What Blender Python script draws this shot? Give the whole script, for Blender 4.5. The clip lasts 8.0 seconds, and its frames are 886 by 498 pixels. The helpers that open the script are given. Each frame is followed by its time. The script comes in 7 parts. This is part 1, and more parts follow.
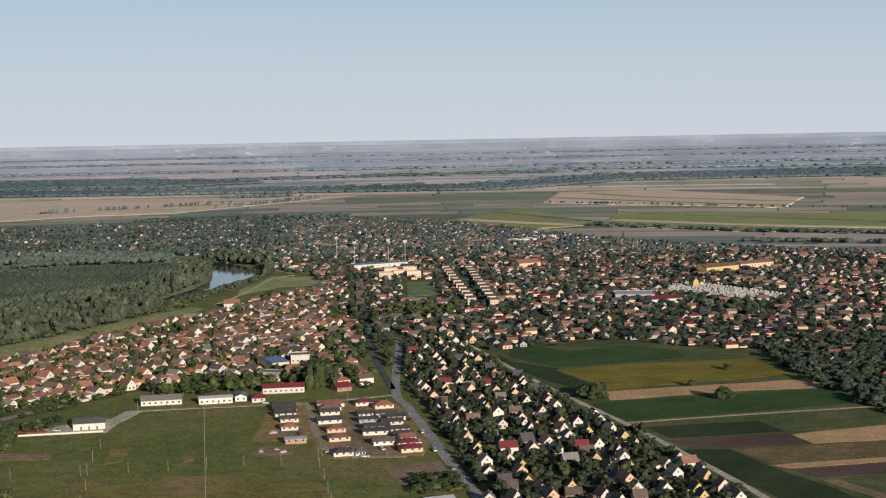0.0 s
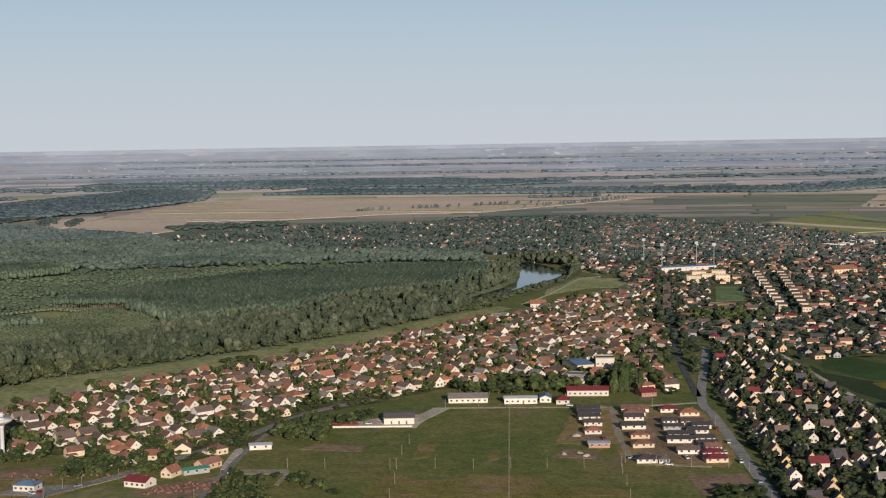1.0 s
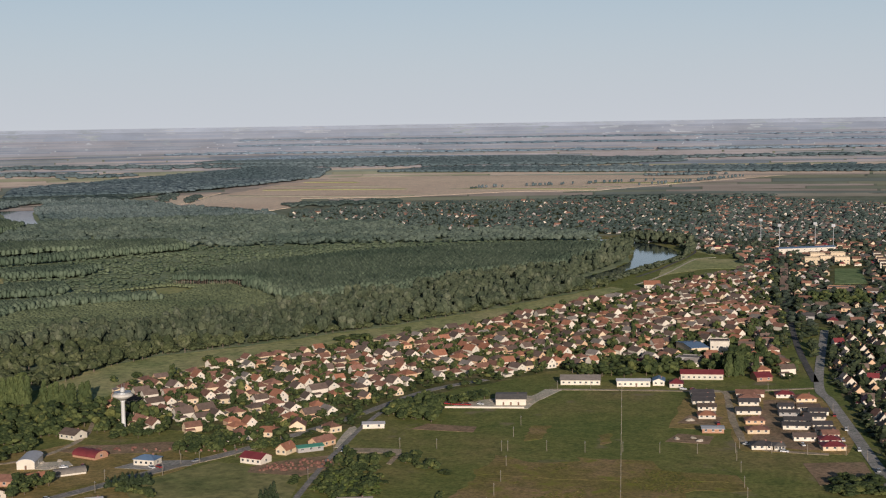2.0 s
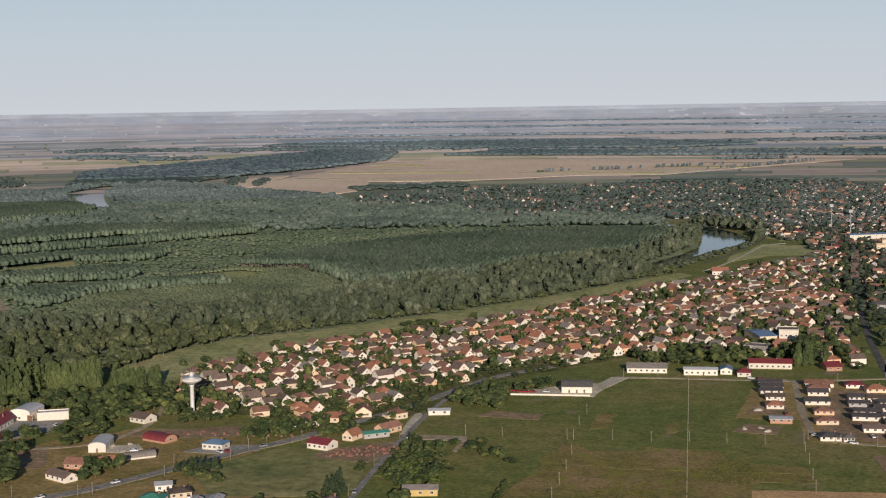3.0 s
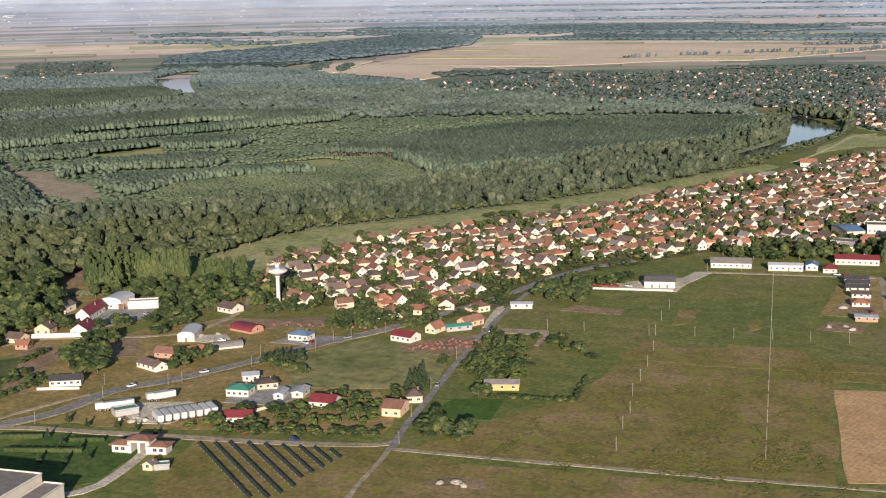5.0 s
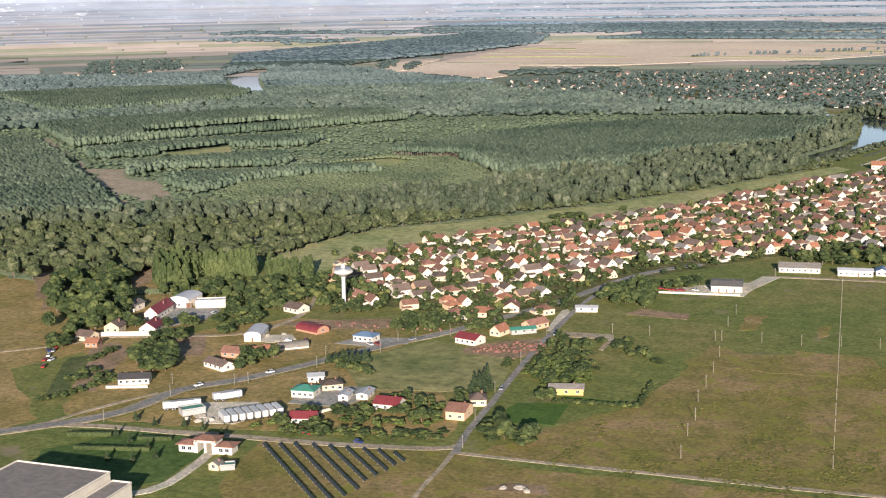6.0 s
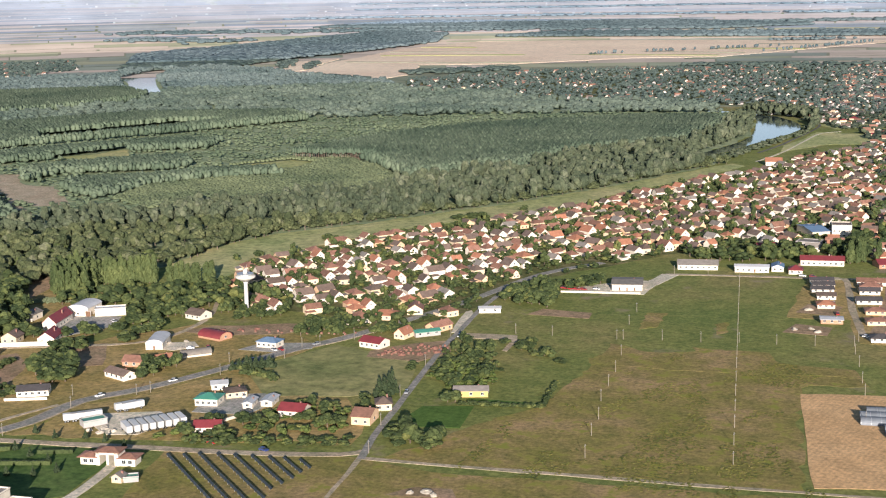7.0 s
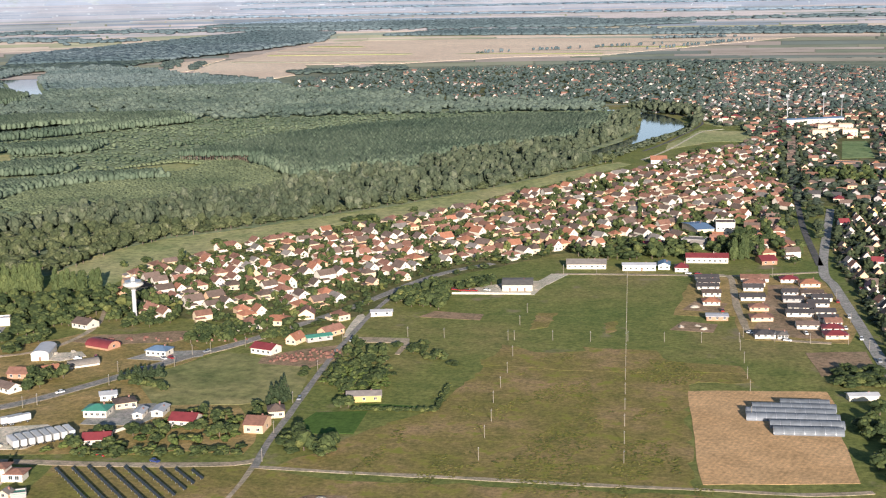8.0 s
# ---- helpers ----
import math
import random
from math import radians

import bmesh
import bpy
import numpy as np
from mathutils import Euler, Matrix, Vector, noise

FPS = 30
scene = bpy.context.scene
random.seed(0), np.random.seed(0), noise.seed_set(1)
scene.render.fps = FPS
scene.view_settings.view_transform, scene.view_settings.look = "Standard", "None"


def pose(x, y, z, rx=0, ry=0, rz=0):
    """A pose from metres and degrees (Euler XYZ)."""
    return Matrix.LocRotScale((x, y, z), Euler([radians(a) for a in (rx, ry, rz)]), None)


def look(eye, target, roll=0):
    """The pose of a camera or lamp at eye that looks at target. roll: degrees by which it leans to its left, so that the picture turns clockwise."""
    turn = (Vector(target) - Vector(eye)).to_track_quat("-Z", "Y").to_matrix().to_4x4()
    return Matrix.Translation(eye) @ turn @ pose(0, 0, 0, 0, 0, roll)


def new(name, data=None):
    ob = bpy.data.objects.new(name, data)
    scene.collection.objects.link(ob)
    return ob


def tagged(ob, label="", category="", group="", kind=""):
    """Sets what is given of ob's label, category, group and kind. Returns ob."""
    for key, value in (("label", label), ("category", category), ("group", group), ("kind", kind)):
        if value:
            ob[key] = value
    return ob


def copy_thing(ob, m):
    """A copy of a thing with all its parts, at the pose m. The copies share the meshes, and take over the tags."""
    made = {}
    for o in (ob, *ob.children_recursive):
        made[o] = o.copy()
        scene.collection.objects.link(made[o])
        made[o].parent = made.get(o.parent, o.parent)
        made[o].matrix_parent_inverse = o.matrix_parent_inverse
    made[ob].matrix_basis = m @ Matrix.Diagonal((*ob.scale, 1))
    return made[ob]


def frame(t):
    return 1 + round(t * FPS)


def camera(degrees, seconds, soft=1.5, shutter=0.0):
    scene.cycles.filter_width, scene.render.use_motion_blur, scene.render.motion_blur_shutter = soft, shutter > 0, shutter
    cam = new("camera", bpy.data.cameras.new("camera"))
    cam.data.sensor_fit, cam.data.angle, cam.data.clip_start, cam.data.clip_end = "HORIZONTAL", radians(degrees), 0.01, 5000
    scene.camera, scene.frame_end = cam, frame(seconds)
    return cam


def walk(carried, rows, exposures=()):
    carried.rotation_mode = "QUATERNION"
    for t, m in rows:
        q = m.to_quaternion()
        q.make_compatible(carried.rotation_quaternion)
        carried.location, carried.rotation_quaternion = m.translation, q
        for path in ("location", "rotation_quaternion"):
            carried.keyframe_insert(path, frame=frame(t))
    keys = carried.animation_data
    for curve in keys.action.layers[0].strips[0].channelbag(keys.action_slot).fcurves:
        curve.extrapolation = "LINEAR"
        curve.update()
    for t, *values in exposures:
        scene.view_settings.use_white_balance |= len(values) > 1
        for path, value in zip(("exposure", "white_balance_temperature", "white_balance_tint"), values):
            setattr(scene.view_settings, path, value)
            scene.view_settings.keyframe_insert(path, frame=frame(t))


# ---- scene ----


def view(height, yaw, pitch, roll):
    """A pose over the origin: yaw to the left of +y, pitch up, roll as look() takes it."""
    a, b = radians(yaw), radians(pitch)
    eye = Vector((0, 0, height))
    return look(eye, eye + Vector((-math.sin(a) * math.cos(b), math.cos(a) * math.cos(b), math.sin(b))), roll)


# A drone that climbs slowly and swings to the left, then back
cam = camera(35.38, 8.0, 1.2)
PATH = [
    (0.0, view(158.3, 0.0, -4.46, -1.05)),
    (0.5, view(159.6, 0.46, -4.45, -1.10)),
    (0.6, view(159.9, 3.6, -4.42, -1.05)),
    (0.7, view(160.2, 8.3, -4.35, -1.0)),
    (0.8, view(160.5, 10.9, -4.30, -0.98)),
    (0.9, view(160.7, 12.0, -4.28, -0.97)),
    (1.0, view(161.0, 12.64, -4.28, -0.96)),
    (1.2, view(161.6, 14.2, -4.40, -0.94)),
    (1.5, view(162.4, 15.84, -4.78, -0.92)),
    (1.7, view(162.9, 16.5, -4.95, -0.92)),
    (2.8, view(165.9, 19.5, -5.72, -0.92)),
    (3.0, view(166.4, 20.09, -5.85, -0.92)),
    (3.5, view(167.8, 20.75, -6.16, -0.93)),
    (3.8, view(168.6, 21.25, -6.35, -0.94)),
    (4.0, view(169.1, 21.69, -8.03, -0.95)),
    (4.5, view(170.5, 22.32, -8.14, -0.97)),
    (4.6, view(170.7, 22.5, -8.3, -0.97)),
    (4.8, view(171.3, 23.1, -10.45, -0.98)),
    (5.0, view(171.8, 23.63, -10.57, -0.99)),
    (5.2, view(172.3, 24.17, -10.54, -0.99)),
    (5.8, view(174.0, 26.1, -10.6, -0.98)),
    (6.1, view(174.8, 26.4, -10.64, -0.97)),
    (6.3, view(175.3, 26.0, -10.67, -0.96)),
    (6.5, view(175.9, 24.66, -10.70, -0.96)),
    (6.7, view(176.4, 23.1, -10.73, -1.05)),
    (7.0, view(177.2, 22.29, -10.79, -1.14)),
    (7.5, view(178.6, 22.01, -10.83, -1.19)),
    (7.7, view(179.1, 21.5, -10.86, -1.19)),
    (7.9, view(179.6, 19.8, -10.92, -1.18)),
    (8.0, view(179.9, 17.7, -10.95, -1.18)),
]
walk(cam, PATH, exposures=((0.0, -0.04, 6200, 11.5), (1.5, -0.16, 6280, 12), (3.0, -0.08, 6350, 13), (3.8, 0.05, 6350, 13), (4.5, 0.24, 6350, 12), (5.0, 0.55, 6300, 12), (6.5, 0.88, 6150, 11), (8.0, 0.90, 6080, 11)))

# ---- light: a low evening sun behind the camera and a hazy sky ----
SUN_UP, SUN_TURN = 14.0, 155.0
world = bpy.data.worlds.new("evening_sky")
scene.world = world
world.use_nodes = True
sky = world.node_tree.nodes.new("ShaderNodeTexSky")
sky.sky_type, sky.sun_disc = "NISHITA", False
sky.sun_elevation, sky.sun_rotation = radians(SUN_UP), radians(SUN_TURN)
sky.altitude, sky.air_density, sky.dust_density, sky.ozone_density = 150, 1.0, 1.0, 3.0
# evening haze: the same all round, thickest at the horizon
links, nodes = world.node_tree.links, world.node_tree.nodes
upward = nodes.new("ShaderNodeSeparateXYZ")
links.new(nodes.new("ShaderNodeTexCoord").outputs["Generated"], upward.inputs[0])
haze = nodes.new("ShaderNodeMapRange")
haze.inputs["From Min"].default_value, haze.inputs["From Max"].default_value = 0.0, 0.26
haze.inputs["To Min"].default_value, haze.inputs["To Max"].default_value = 0.94, 0.0
links.new(upward.outputs["Z"], haze.inputs["Value"])
thick = nodes.new("ShaderNodeValToRGB")
thick.color_ramp.elements[0].position, thick.color_ramp.elements[0].color = 0.0, (10.9, 11.4, 11.9, 1)
thick.color_ramp.elements[1].position, thick.color_ramp.elements[1].color = 0.14, (10.7, 13.1, 15.0, 1)
links.new(upward.outputs["Z"], thick.inputs[0])
both = nodes.new("ShaderNodeMix")
both.data_type = "RGBA"
links.new(haze.outputs[0], both.inputs[0])
links.new(sky.outputs[0], both.inputs[6])
links.new(thick.outputs[0], both.inputs[7])
background = nodes["Background"]
background.inputs["Strength"].default_value = 0.0605
links.new(both.outputs[2], background.inputs["Color"])
sun_data = bpy.data.lights.new("sun", "SUN")
sun_data.energy, sun_data.angle, sun_data.color = 5.0, radians(0.6), (1.0, 0.88, 0.76)
sun = new("sun", sun_data)
sun_way = Vector((math.sin(radians(SUN_TURN)) * math.cos(radians(SUN_UP)), math.cos(radians(SUN_TURN)) * math.cos(radians(SUN_UP)), math.sin(radians(SUN_UP))))
sun.matrix_world = look(sun_way * 900, (0, 0, 0))

# ---- materials ----


def nodes_of(name):
    m = bpy.data.materials.new(name)
    m.use_nodes = True
    tree = m.node_tree
    return m, tree, tree.nodes["Principled BSDF"]


def add(tree, kind, **values):
    node = tree.nodes.new(kind)
    for key, value in values.items():
        node.inputs[key.replace("_", " ")].default_value = value
    return node


def ramp(tree, source, stops, steps=False):
    node = tree.nodes.new("ShaderNodeValToRGB")
    node.color_ramp.interpolation = "CONSTANT" if steps else "LINEAR"
    while len(node.color_ramp.elements) < len(stops):
        node.color_ramp.elements.new(0.5)
    for e, (at, colour) in zip(node.color_ramp.elements, stops):
        e.position, e.color = at, (*colour, 1)
    tree.links.new(source, node.inputs[0])
    return node.outputs[0]


def blend(tree, how, fac, a, b):
    node = tree.nodes.new("ShaderNodeMix")
    node.data_type, node.blend_type = "RGBA", how
    for socket, value in ((node.inputs[0], fac), (node.inputs[6], a), (node.inputs[7], b)):
        if isinstance(value, bpy.types.NodeSocket):
            tree.links.new(value, socket)
        elif isinstance(value, (int, float)):
            socket.default_value = value
        else:
            socket.default_value = (*value, 1)
    return node.outputs[2]


def grain(tree, scale, detail=4, stretch=None, rough=0.6):
    """Noise at a world-size scale (features per metre), from the place of the surface."""
    where = tree.nodes.new("ShaderNodeNewGeometry").outputs["Position"]
    if stretch:
        turn = tree.nodes.new("ShaderNodeMapping")
        turn.inputs["Rotation"].default_value = (0, 0, radians(stretch[0]))
        turn.inputs["Scale"].default_value = (stretch[1], stretch[2], 1)
        tree.links.new(where, turn.inputs["Vector"])
        where = turn.outputs[0]
    node = add(tree, "ShaderNodeTexNoise", Scale=scale, Detail=detail, Roughness=rough)
    tree.links.new(where, node.inputs["Vector"])
    return node.outputs["Fac"]


def relief(tree, shader, height, depth, distance=1.0):
    node = add(tree, "ShaderNodeBump", Strength=depth, Distance=distance)
    tree.links.new(height, node.inputs["Height"])
    tree.links.new(node.outputs[0], shader.inputs["Normal"])


def land(name, low, mid, high, coarse=0.012, fine=0.25, stretch=None, patch=None, rough=0.95):
    """Ground cover: large stains, small grain, and a third tint in patches."""
    m, tree, shader = nodes_of(name)
    wide = ramp(tree, grain(tree, coarse, 5, stretch), ((0.32, low), (0.5, mid), (0.68, high)))
    small = ramp(tree, grain(tree, fine, 6, rough=0.72), ((0.32, (0.52, 0.56, 0.56)), (0.68, (1.42, 1.38, 1.34))))
    colour = blend(tree, "MULTIPLY", 1.0, wide, small)
    tufts = ramp(tree, grain(tree, fine * 0.22, 5, rough=0.7), ((0.36, (0.76, 0.82, 0.74)), (0.64, (1.22, 1.15, 1.12))))
    colour = blend(tree, "MULTIPLY", 1.0, colour, tufts)
    if patch:
        where = ramp(tree, grain(tree, patch[1], 5), ((patch[2], (0, 0, 0)), (patch[2] + 0.12, (1, 1, 1))))
        colour = blend(tree, "MIX", where, colour, patch[0])
    tree.links.new(colour, shader.inputs["Base Color"])
    shader.inputs["Roughness"].default_value = rough
    shader.inputs["Specular IOR Level"].default_value = 0.1
    relief(tree, shader, grain(tree, fine * 2, 5), 0.3, 0.4)
    return m


def rows_land(name, low, high, turn, width, coarse=0.02):
    """A field with drilled rows or tramlines along one direction."""
    m, tree, shader = nodes_of(name)
    where = tree.nodes.new("ShaderNodeNewGeometry").outputs["Position"]
    mapping = tree.nodes.new("ShaderNodeMapping")
    mapping.inputs["Rotation"].default_value = (0, 0, radians(turn))
    tree.links.new(where, mapping.inputs["Vector"])
    wave = add(tree, "ShaderNodeTexWave", Scale=0.314 / width, Distortion=1.5, Detail=3, Detail_Scale=0.4)
    tree.links.new(mapping.outputs[0], wave.inputs["Vector"])
    lines = ramp(tree, wave.outputs["Fac"], ((0.2, (0.94, 0.945, 0.94)), (0.8, (1.05, 1.05, 1.04))))
    wide = ramp(tree, grain(tree, coarse, 6), ((0.35, low), (0.65, high)))
    small = ramp(tree, grain(tree, 0.5, 5, rough=0.75), ((0.34, (0.66, 0.68, 0.66)), (0.66, (1.28, 1.26, 1.22))))
    small = blend(tree, "MULTIPLY", 1.0, small, ramp(tree, grain(tree, 0.09, 5, (turn, 0.7, 1.0)), ((0.35, (0.86, 0.87, 0.85)), (0.65, (1.12, 1.10, 1.08)))))
    colour = blend(tree, "MULTIPLY", 1.0, blend(tree, "MULTIPLY", 0.8, wide, lines), small)
    tree.links.new(colour, shader.inputs["Base Color"])
    shader.inputs["Roughness"].default_value = 0.95
    shader.inputs["Specular IOR Level"].default_value = 0.1
    relief(tree, shader, wave.outputs["Fac"], 0.04, 0.2)
    return m


def leafy(name, stops, seed_scale=0.02, rough=0.75, close=1.0, leaf=1.1, deep=0.55):
    """Foliage: a tint of its own for every clump, and wider drifts of tone."""
    m, tree, shader = nodes_of(name)
    island = tree.nodes.new("ShaderNodeNewGeometry").outputs["Random Per Island"]
    tint = ramp(tree, island, stops)
    drift = ramp(tree, grain(tree, seed_scale, 3), ((0.35, (0.7, 0.75, 0.7)), (0.65, (1.25, 1.2, 1.1))))
    fine = ramp(tree, grain(tree, leaf, 4, rough=0.75), ((0.34, (0.60, 0.63, 0.62)), (0.66, (1.28, 1.25, 1.20))))
    colour = blend(tree, "MULTIPLY", close, blend(tree, "MULTIPLY", 1.0, tint, drift), fine)
    tree.links.new(colour, shader.inputs["Base Color"])
    shader.inputs["Roughness"].default_value = rough
    shader.inputs["Specular IOR Level"].default_value = 0.15
    relief(tree, shader, grain(tree, leaf * 0.9, 4, rough=0.7), deep * close, 0.9 / leaf)
    return m


def plain(name, colour, rough=0.7, spread=0.15, scale=0.4, metal=0.0, by_object=0.12, bump=0.15, streak=None):
    """Paint, render, tile, metal: one colour with stains, grain and a slight tint for every object or loose piece."""
    m, tree, shader = nodes_of(name)
    stain = ramp(tree, grain(tree, scale, 5, streak), ((0.3, (1 - spread,) * 3), (0.7, (1 + spread,) * 3)))
    c = blend(tree, "MULTIPLY", 1.0, colour, stain)
    if by_object:
        both = tree.nodes.new("ShaderNodeMath")
        both.operation = "FRACT"
        total = tree.nodes.new("ShaderNodeMath")
        tree.links.new(tree.nodes.new("ShaderNodeObjectInfo").outputs["Random"], total.inputs[0])
        tree.links.new(tree.nodes.new("ShaderNodeNewGeometry").outputs["Random Per Island"], total.inputs[1])
        tree.links.new(total.outputs[0], both.inputs[0])
        own = ramp(tree, both.outputs[0], ((0, (1 - by_object, 1 - by_object, 1 - 1.2 * by_object)), (1, (1 + by_object, 1 + by_object * 0.9, 1 + by_object * 0.8))))
        c = blend(tree, "MULTIPLY", 1.0, c, own)
    tree.links.new(c, shader.inputs["Base Color"])
    shader.inputs["Roughness"].default_value, shader.inputs["Metallic"].default_value = rough, metal
    if bump:
        relief(tree, shader, grain(tree, 2.5, 4, streak), bump, 0.15)
    return m


GRASS = land("meadow_grass", (0.145, 0.178, 0.053), (0.186, 0.200, 0.063), (0.246, 0.212, 0.087), 0.010, 0.4, None, ((0.273, 0.212, 0.140), 0.035, 0.60))
DRY_GRASS = land("dry_weedy_grass", (0.198, 0.182, 0.054), (0.255, 0.202, 0.077), (0.35, 0.242, 0.128), 0.03, 0.5, None, ((0.225, 0.225, 0.046), 0.11, 0.54))
YARD_GRASS = land("trodden_yellow_grass", (0.25, 0.20, 0.072), (0.32, 0.24, 0.10), (0.39, 0.28, 0.135), 0.03, 0.4)
LAWN = land("mown_grass", (0.21, 0.222, 0.09), (0.25, 0.245, 0.105), (0.285, 0.262, 0.125), 0.02, 0.15)
WATERED = land("watered_green_grass", (0.065, 0.115, 0.032), (0.085, 0.138, 0.040), (0.115, 0.155, 0.052), 0.03, 0.3)
PITCH = land("pitch_grass", (0.165, 0.235, 0.10), (0.19, 0.26, 0.115), (0.225, 0.285, 0.135), 0.02, 0.15)
BANK = land("river_bank_grass", (0.285, 0.32, 0.14), (0.345, 0.355, 0.165), (0.43, 0.395, 0.21), 0.012, 0.2)
FOREST_FLOOR = land("forest_floor", (0.215, 0.262, 0.165), (0.25, 0.298, 0.185), (0.295, 0.335, 0.21), 0.01, 0.1)
GARDEN = land("garden_soil_and_grass", (0.086, 0.103, 0.037), (0.127, 0.132, 0.052), (0.196, 0.167, 0.098), 0.05, 0.2)
STUBBLE = rows_land("straw_stubble", (0.55, 0.345, 0.175), (0.64, 0.41, 0.22), 12, 2.0, 0.03)
SOIL = rows_land("ploughed_soil", (0.115, 0.078, 0.064), (0.155, 0.106, 0.088), 10, 2.0)
CROP = rows_land("green_crop_rows", (0.048, 0.090, 0.026), (0.072, 0.120, 0.038), 8, 1.6)
DARK_CROP = rows_land("dark_leafy_crop", (0.038, 0.060, 0.026), (0.058, 0.082, 0.034), 8, 1.6)
CORN = rows_land("green_corn_rows", (0.075, 0.135, 0.030), (0.105, 0.165, 0.040), 80, 1.2)
SUNFLOWER = rows_land("ripening_yellow_green_crop", (0.18, 0.150, 0.028), (0.30, 0.240, 0.045), 8, 1.8)
ASPHALT = land("worn_grey_asphalt", (0.29, 0.275, 0.265), (0.34, 0.325, 0.31), (0.39, 0.37, 0.35), 0.05, 0.6)
ROAD = land("grey_road_asphalt", (0.24, 0.225, 0.21), (0.275, 0.26, 0.245), (0.31, 0.295, 0.28), 0.05, 0.6)
GRAVEL = land("pale_gravel", (0.50, 0.44, 0.36), (0.58, 0.52, 0.43), (0.66, 0.60, 0.51), 0.06, 0.7)
DIRT = land("dusty_track", (0.34, 0.275, 0.20), (0.41, 0.335, 0.25), (0.47, 0.39, 0.30), 0.05, 0.5)
MARGIN = land("rough_green_margin", (0.085, 0.115, 0.045), (0.115, 0.135, 0.055), (0.175, 0.165, 0.08), 0.02, 0.4)
FALLOW = land("olive_brown_fallow", (0.165, 0.125, 0.062), (0.205, 0.155, 0.078), (0.25, 0.185, 0.10), 0.04, 0.4)
BARE = land("bare_brown_earth", (0.25, 0.175, 0.112), (0.305, 0.215, 0.142), (0.37, 0.265, 0.18), 0.04, 0.4)
# darker than ASPHALT: shade of the street trees is put into the colour
STREET = land("shaded_street_asphalt", (0.10, 0.10, 0.10), (0.125, 0.12, 0.12), (0.15, 0.145, 0.14), 0.05, 0.6)
# FARM_FAR and PLAIN_FAR: distance haze is put into the ground colour, paler and bluer
FARM_FAR = land("haze_tinted_grassland", (0.17, 0.20, 0.15), (0.24, 0.255, 0.19), (0.33, 0.31, 0.24), 0.002, 0.02)
PLAIN_FAR = land("haze_tinted_plain", (0.55, 0.60, 0.68), (0.56, 0.61, 0.69), (0.57, 0.615, 0.69), 0.0004, 0.004)
# straw lightened beyond STUBBLE: part of this tone is painted haze
STUBBLE_FAR = rows_land("haze_tinted_stubble", (0.72, 0.555, 0.43), (0.83, 0.67, 0.52), 60, 40.0, 0.003)
OLIVE_FAR = rows_land("far_olive_crop", (0.30, 0.33, 0.13), (0.42, 0.41, 0.18), 75, 45.0, 0.004)

WOOD_MIX = leafy("mixed_riverside_leaves", ((0.0, (0.062, 0.076, 0.038)), (0.55, (0.086, 0.100, 0.050)), (0.9, (0.116, 0.128, 0.066)), (1.0, (0.155, 0.162, 0.105))), 0.07, close=1.0, leaf=0.55, deep=1.0)
# both plantation greens have some blue distance haze mixed into the colour
WOOD_POPLAR = leafy("haze_tinted_poplar_leaves", ((0.0, (0.072, 0.100, 0.070)), (1.0, (0.120, 0.152, 0.108))), 0.006, close=0.35)
WOOD_YOUNG = leafy("haze_tinted_sapling_leaves", ((0.0, (0.118, 0.142, 0.082)), (1.0, (0.130, 0.154, 0.090))), 0.01, close=0.3)
TREE_GARDEN = leafy("garden_tree_leaves", ((0.0, (0.034, 0.050, 0.021)), (0.55, (0.058, 0.076, 0.030)), (0.9, (0.092, 0.110, 0.040)), (1.0, (0.14, 0.142, 0.048))), 0.08)
# darker copy of TREE_GARDEN: the crowns' shade is put into the leaf colour
TREE_SHADED = leafy("shaded_garden_tree_leaves", ((0.0, (0.030, 0.042, 0.026)), (0.7, (0.048, 0.062, 0.034)), (1.0, (0.085, 0.098, 0.044))), 0.05)
TREE_DARK = leafy("dark_conifer_needles", ((0.0, (0.026, 0.042, 0.022)), (1.0, (0.048, 0.064, 0.032))), 0.05)
# far woods, belts and town trees: blue air haze painted into the leaf colours
WOOD_FAR = leafy("haze_tinted_woods_leaves", ((0.0, (0.098, 0.134, 0.160)), (1.0, (0.116, 0.152, 0.180))), 0.002)
WOOD_BELT = leafy("haze_tinted_belt_leaves", ((0.0, (0.062, 0.086, 0.084)), (1.0, (0.084, 0.110, 0.104))), 0.01)
TREE_TOWN = leafy("haze_tinted_town_leaves", ((0.0, (0.036, 0.050, 0.040)), (0.7, (0.054, 0.070, 0.054)), (1.0, (0.085, 0.100, 0.066))), 0.02)
WOOD_HAZE = leafy("haze_tinted_horizon_leaves", ((0.0, (0.17, 0.23, 0.32)), (1.0, (0.20, 0.26, 0.345))), 0.001)
# WOOD_DISTANT, WOOD_FLOOD, WOOD_REACH: greyer and bluer than near leaves, as painted haze
WOOD_DISTANT = leafy("haze_tinted_scrub_leaves", ((0.0, (0.088, 0.116, 0.076)), (0.8, (0.104, 0.132, 0.086)), (1.0, (0.120, 0.148, 0.098))), 0.008, close=0.6, leaf=0.4)
WOOD_FLOOD = leafy("haze_tinted_flood_plain_leaves", ((0.0, (0.088, 0.116, 0.100)), (1.0, (0.108, 0.136, 0.116))), 0.006, close=0.6, leaf=0.25)
WOOD_REACH = leafy("haze_tinted_riverside_leaves", ((0.0, (0.064, 0.080, 0.052)), (0.7, (0.088, 0.104, 0.066)), (1.0, (0.125, 0.138, 0.098))), 0.05, close=0.9, leaf=0.5, deep=0.9)
TREE_POPLAR = leafy("sunny_poplar_leaves", ((0.0, (0.060, 0.080, 0.032)), (1.0, (0.095, 0.115, 0.045))), 0.05)
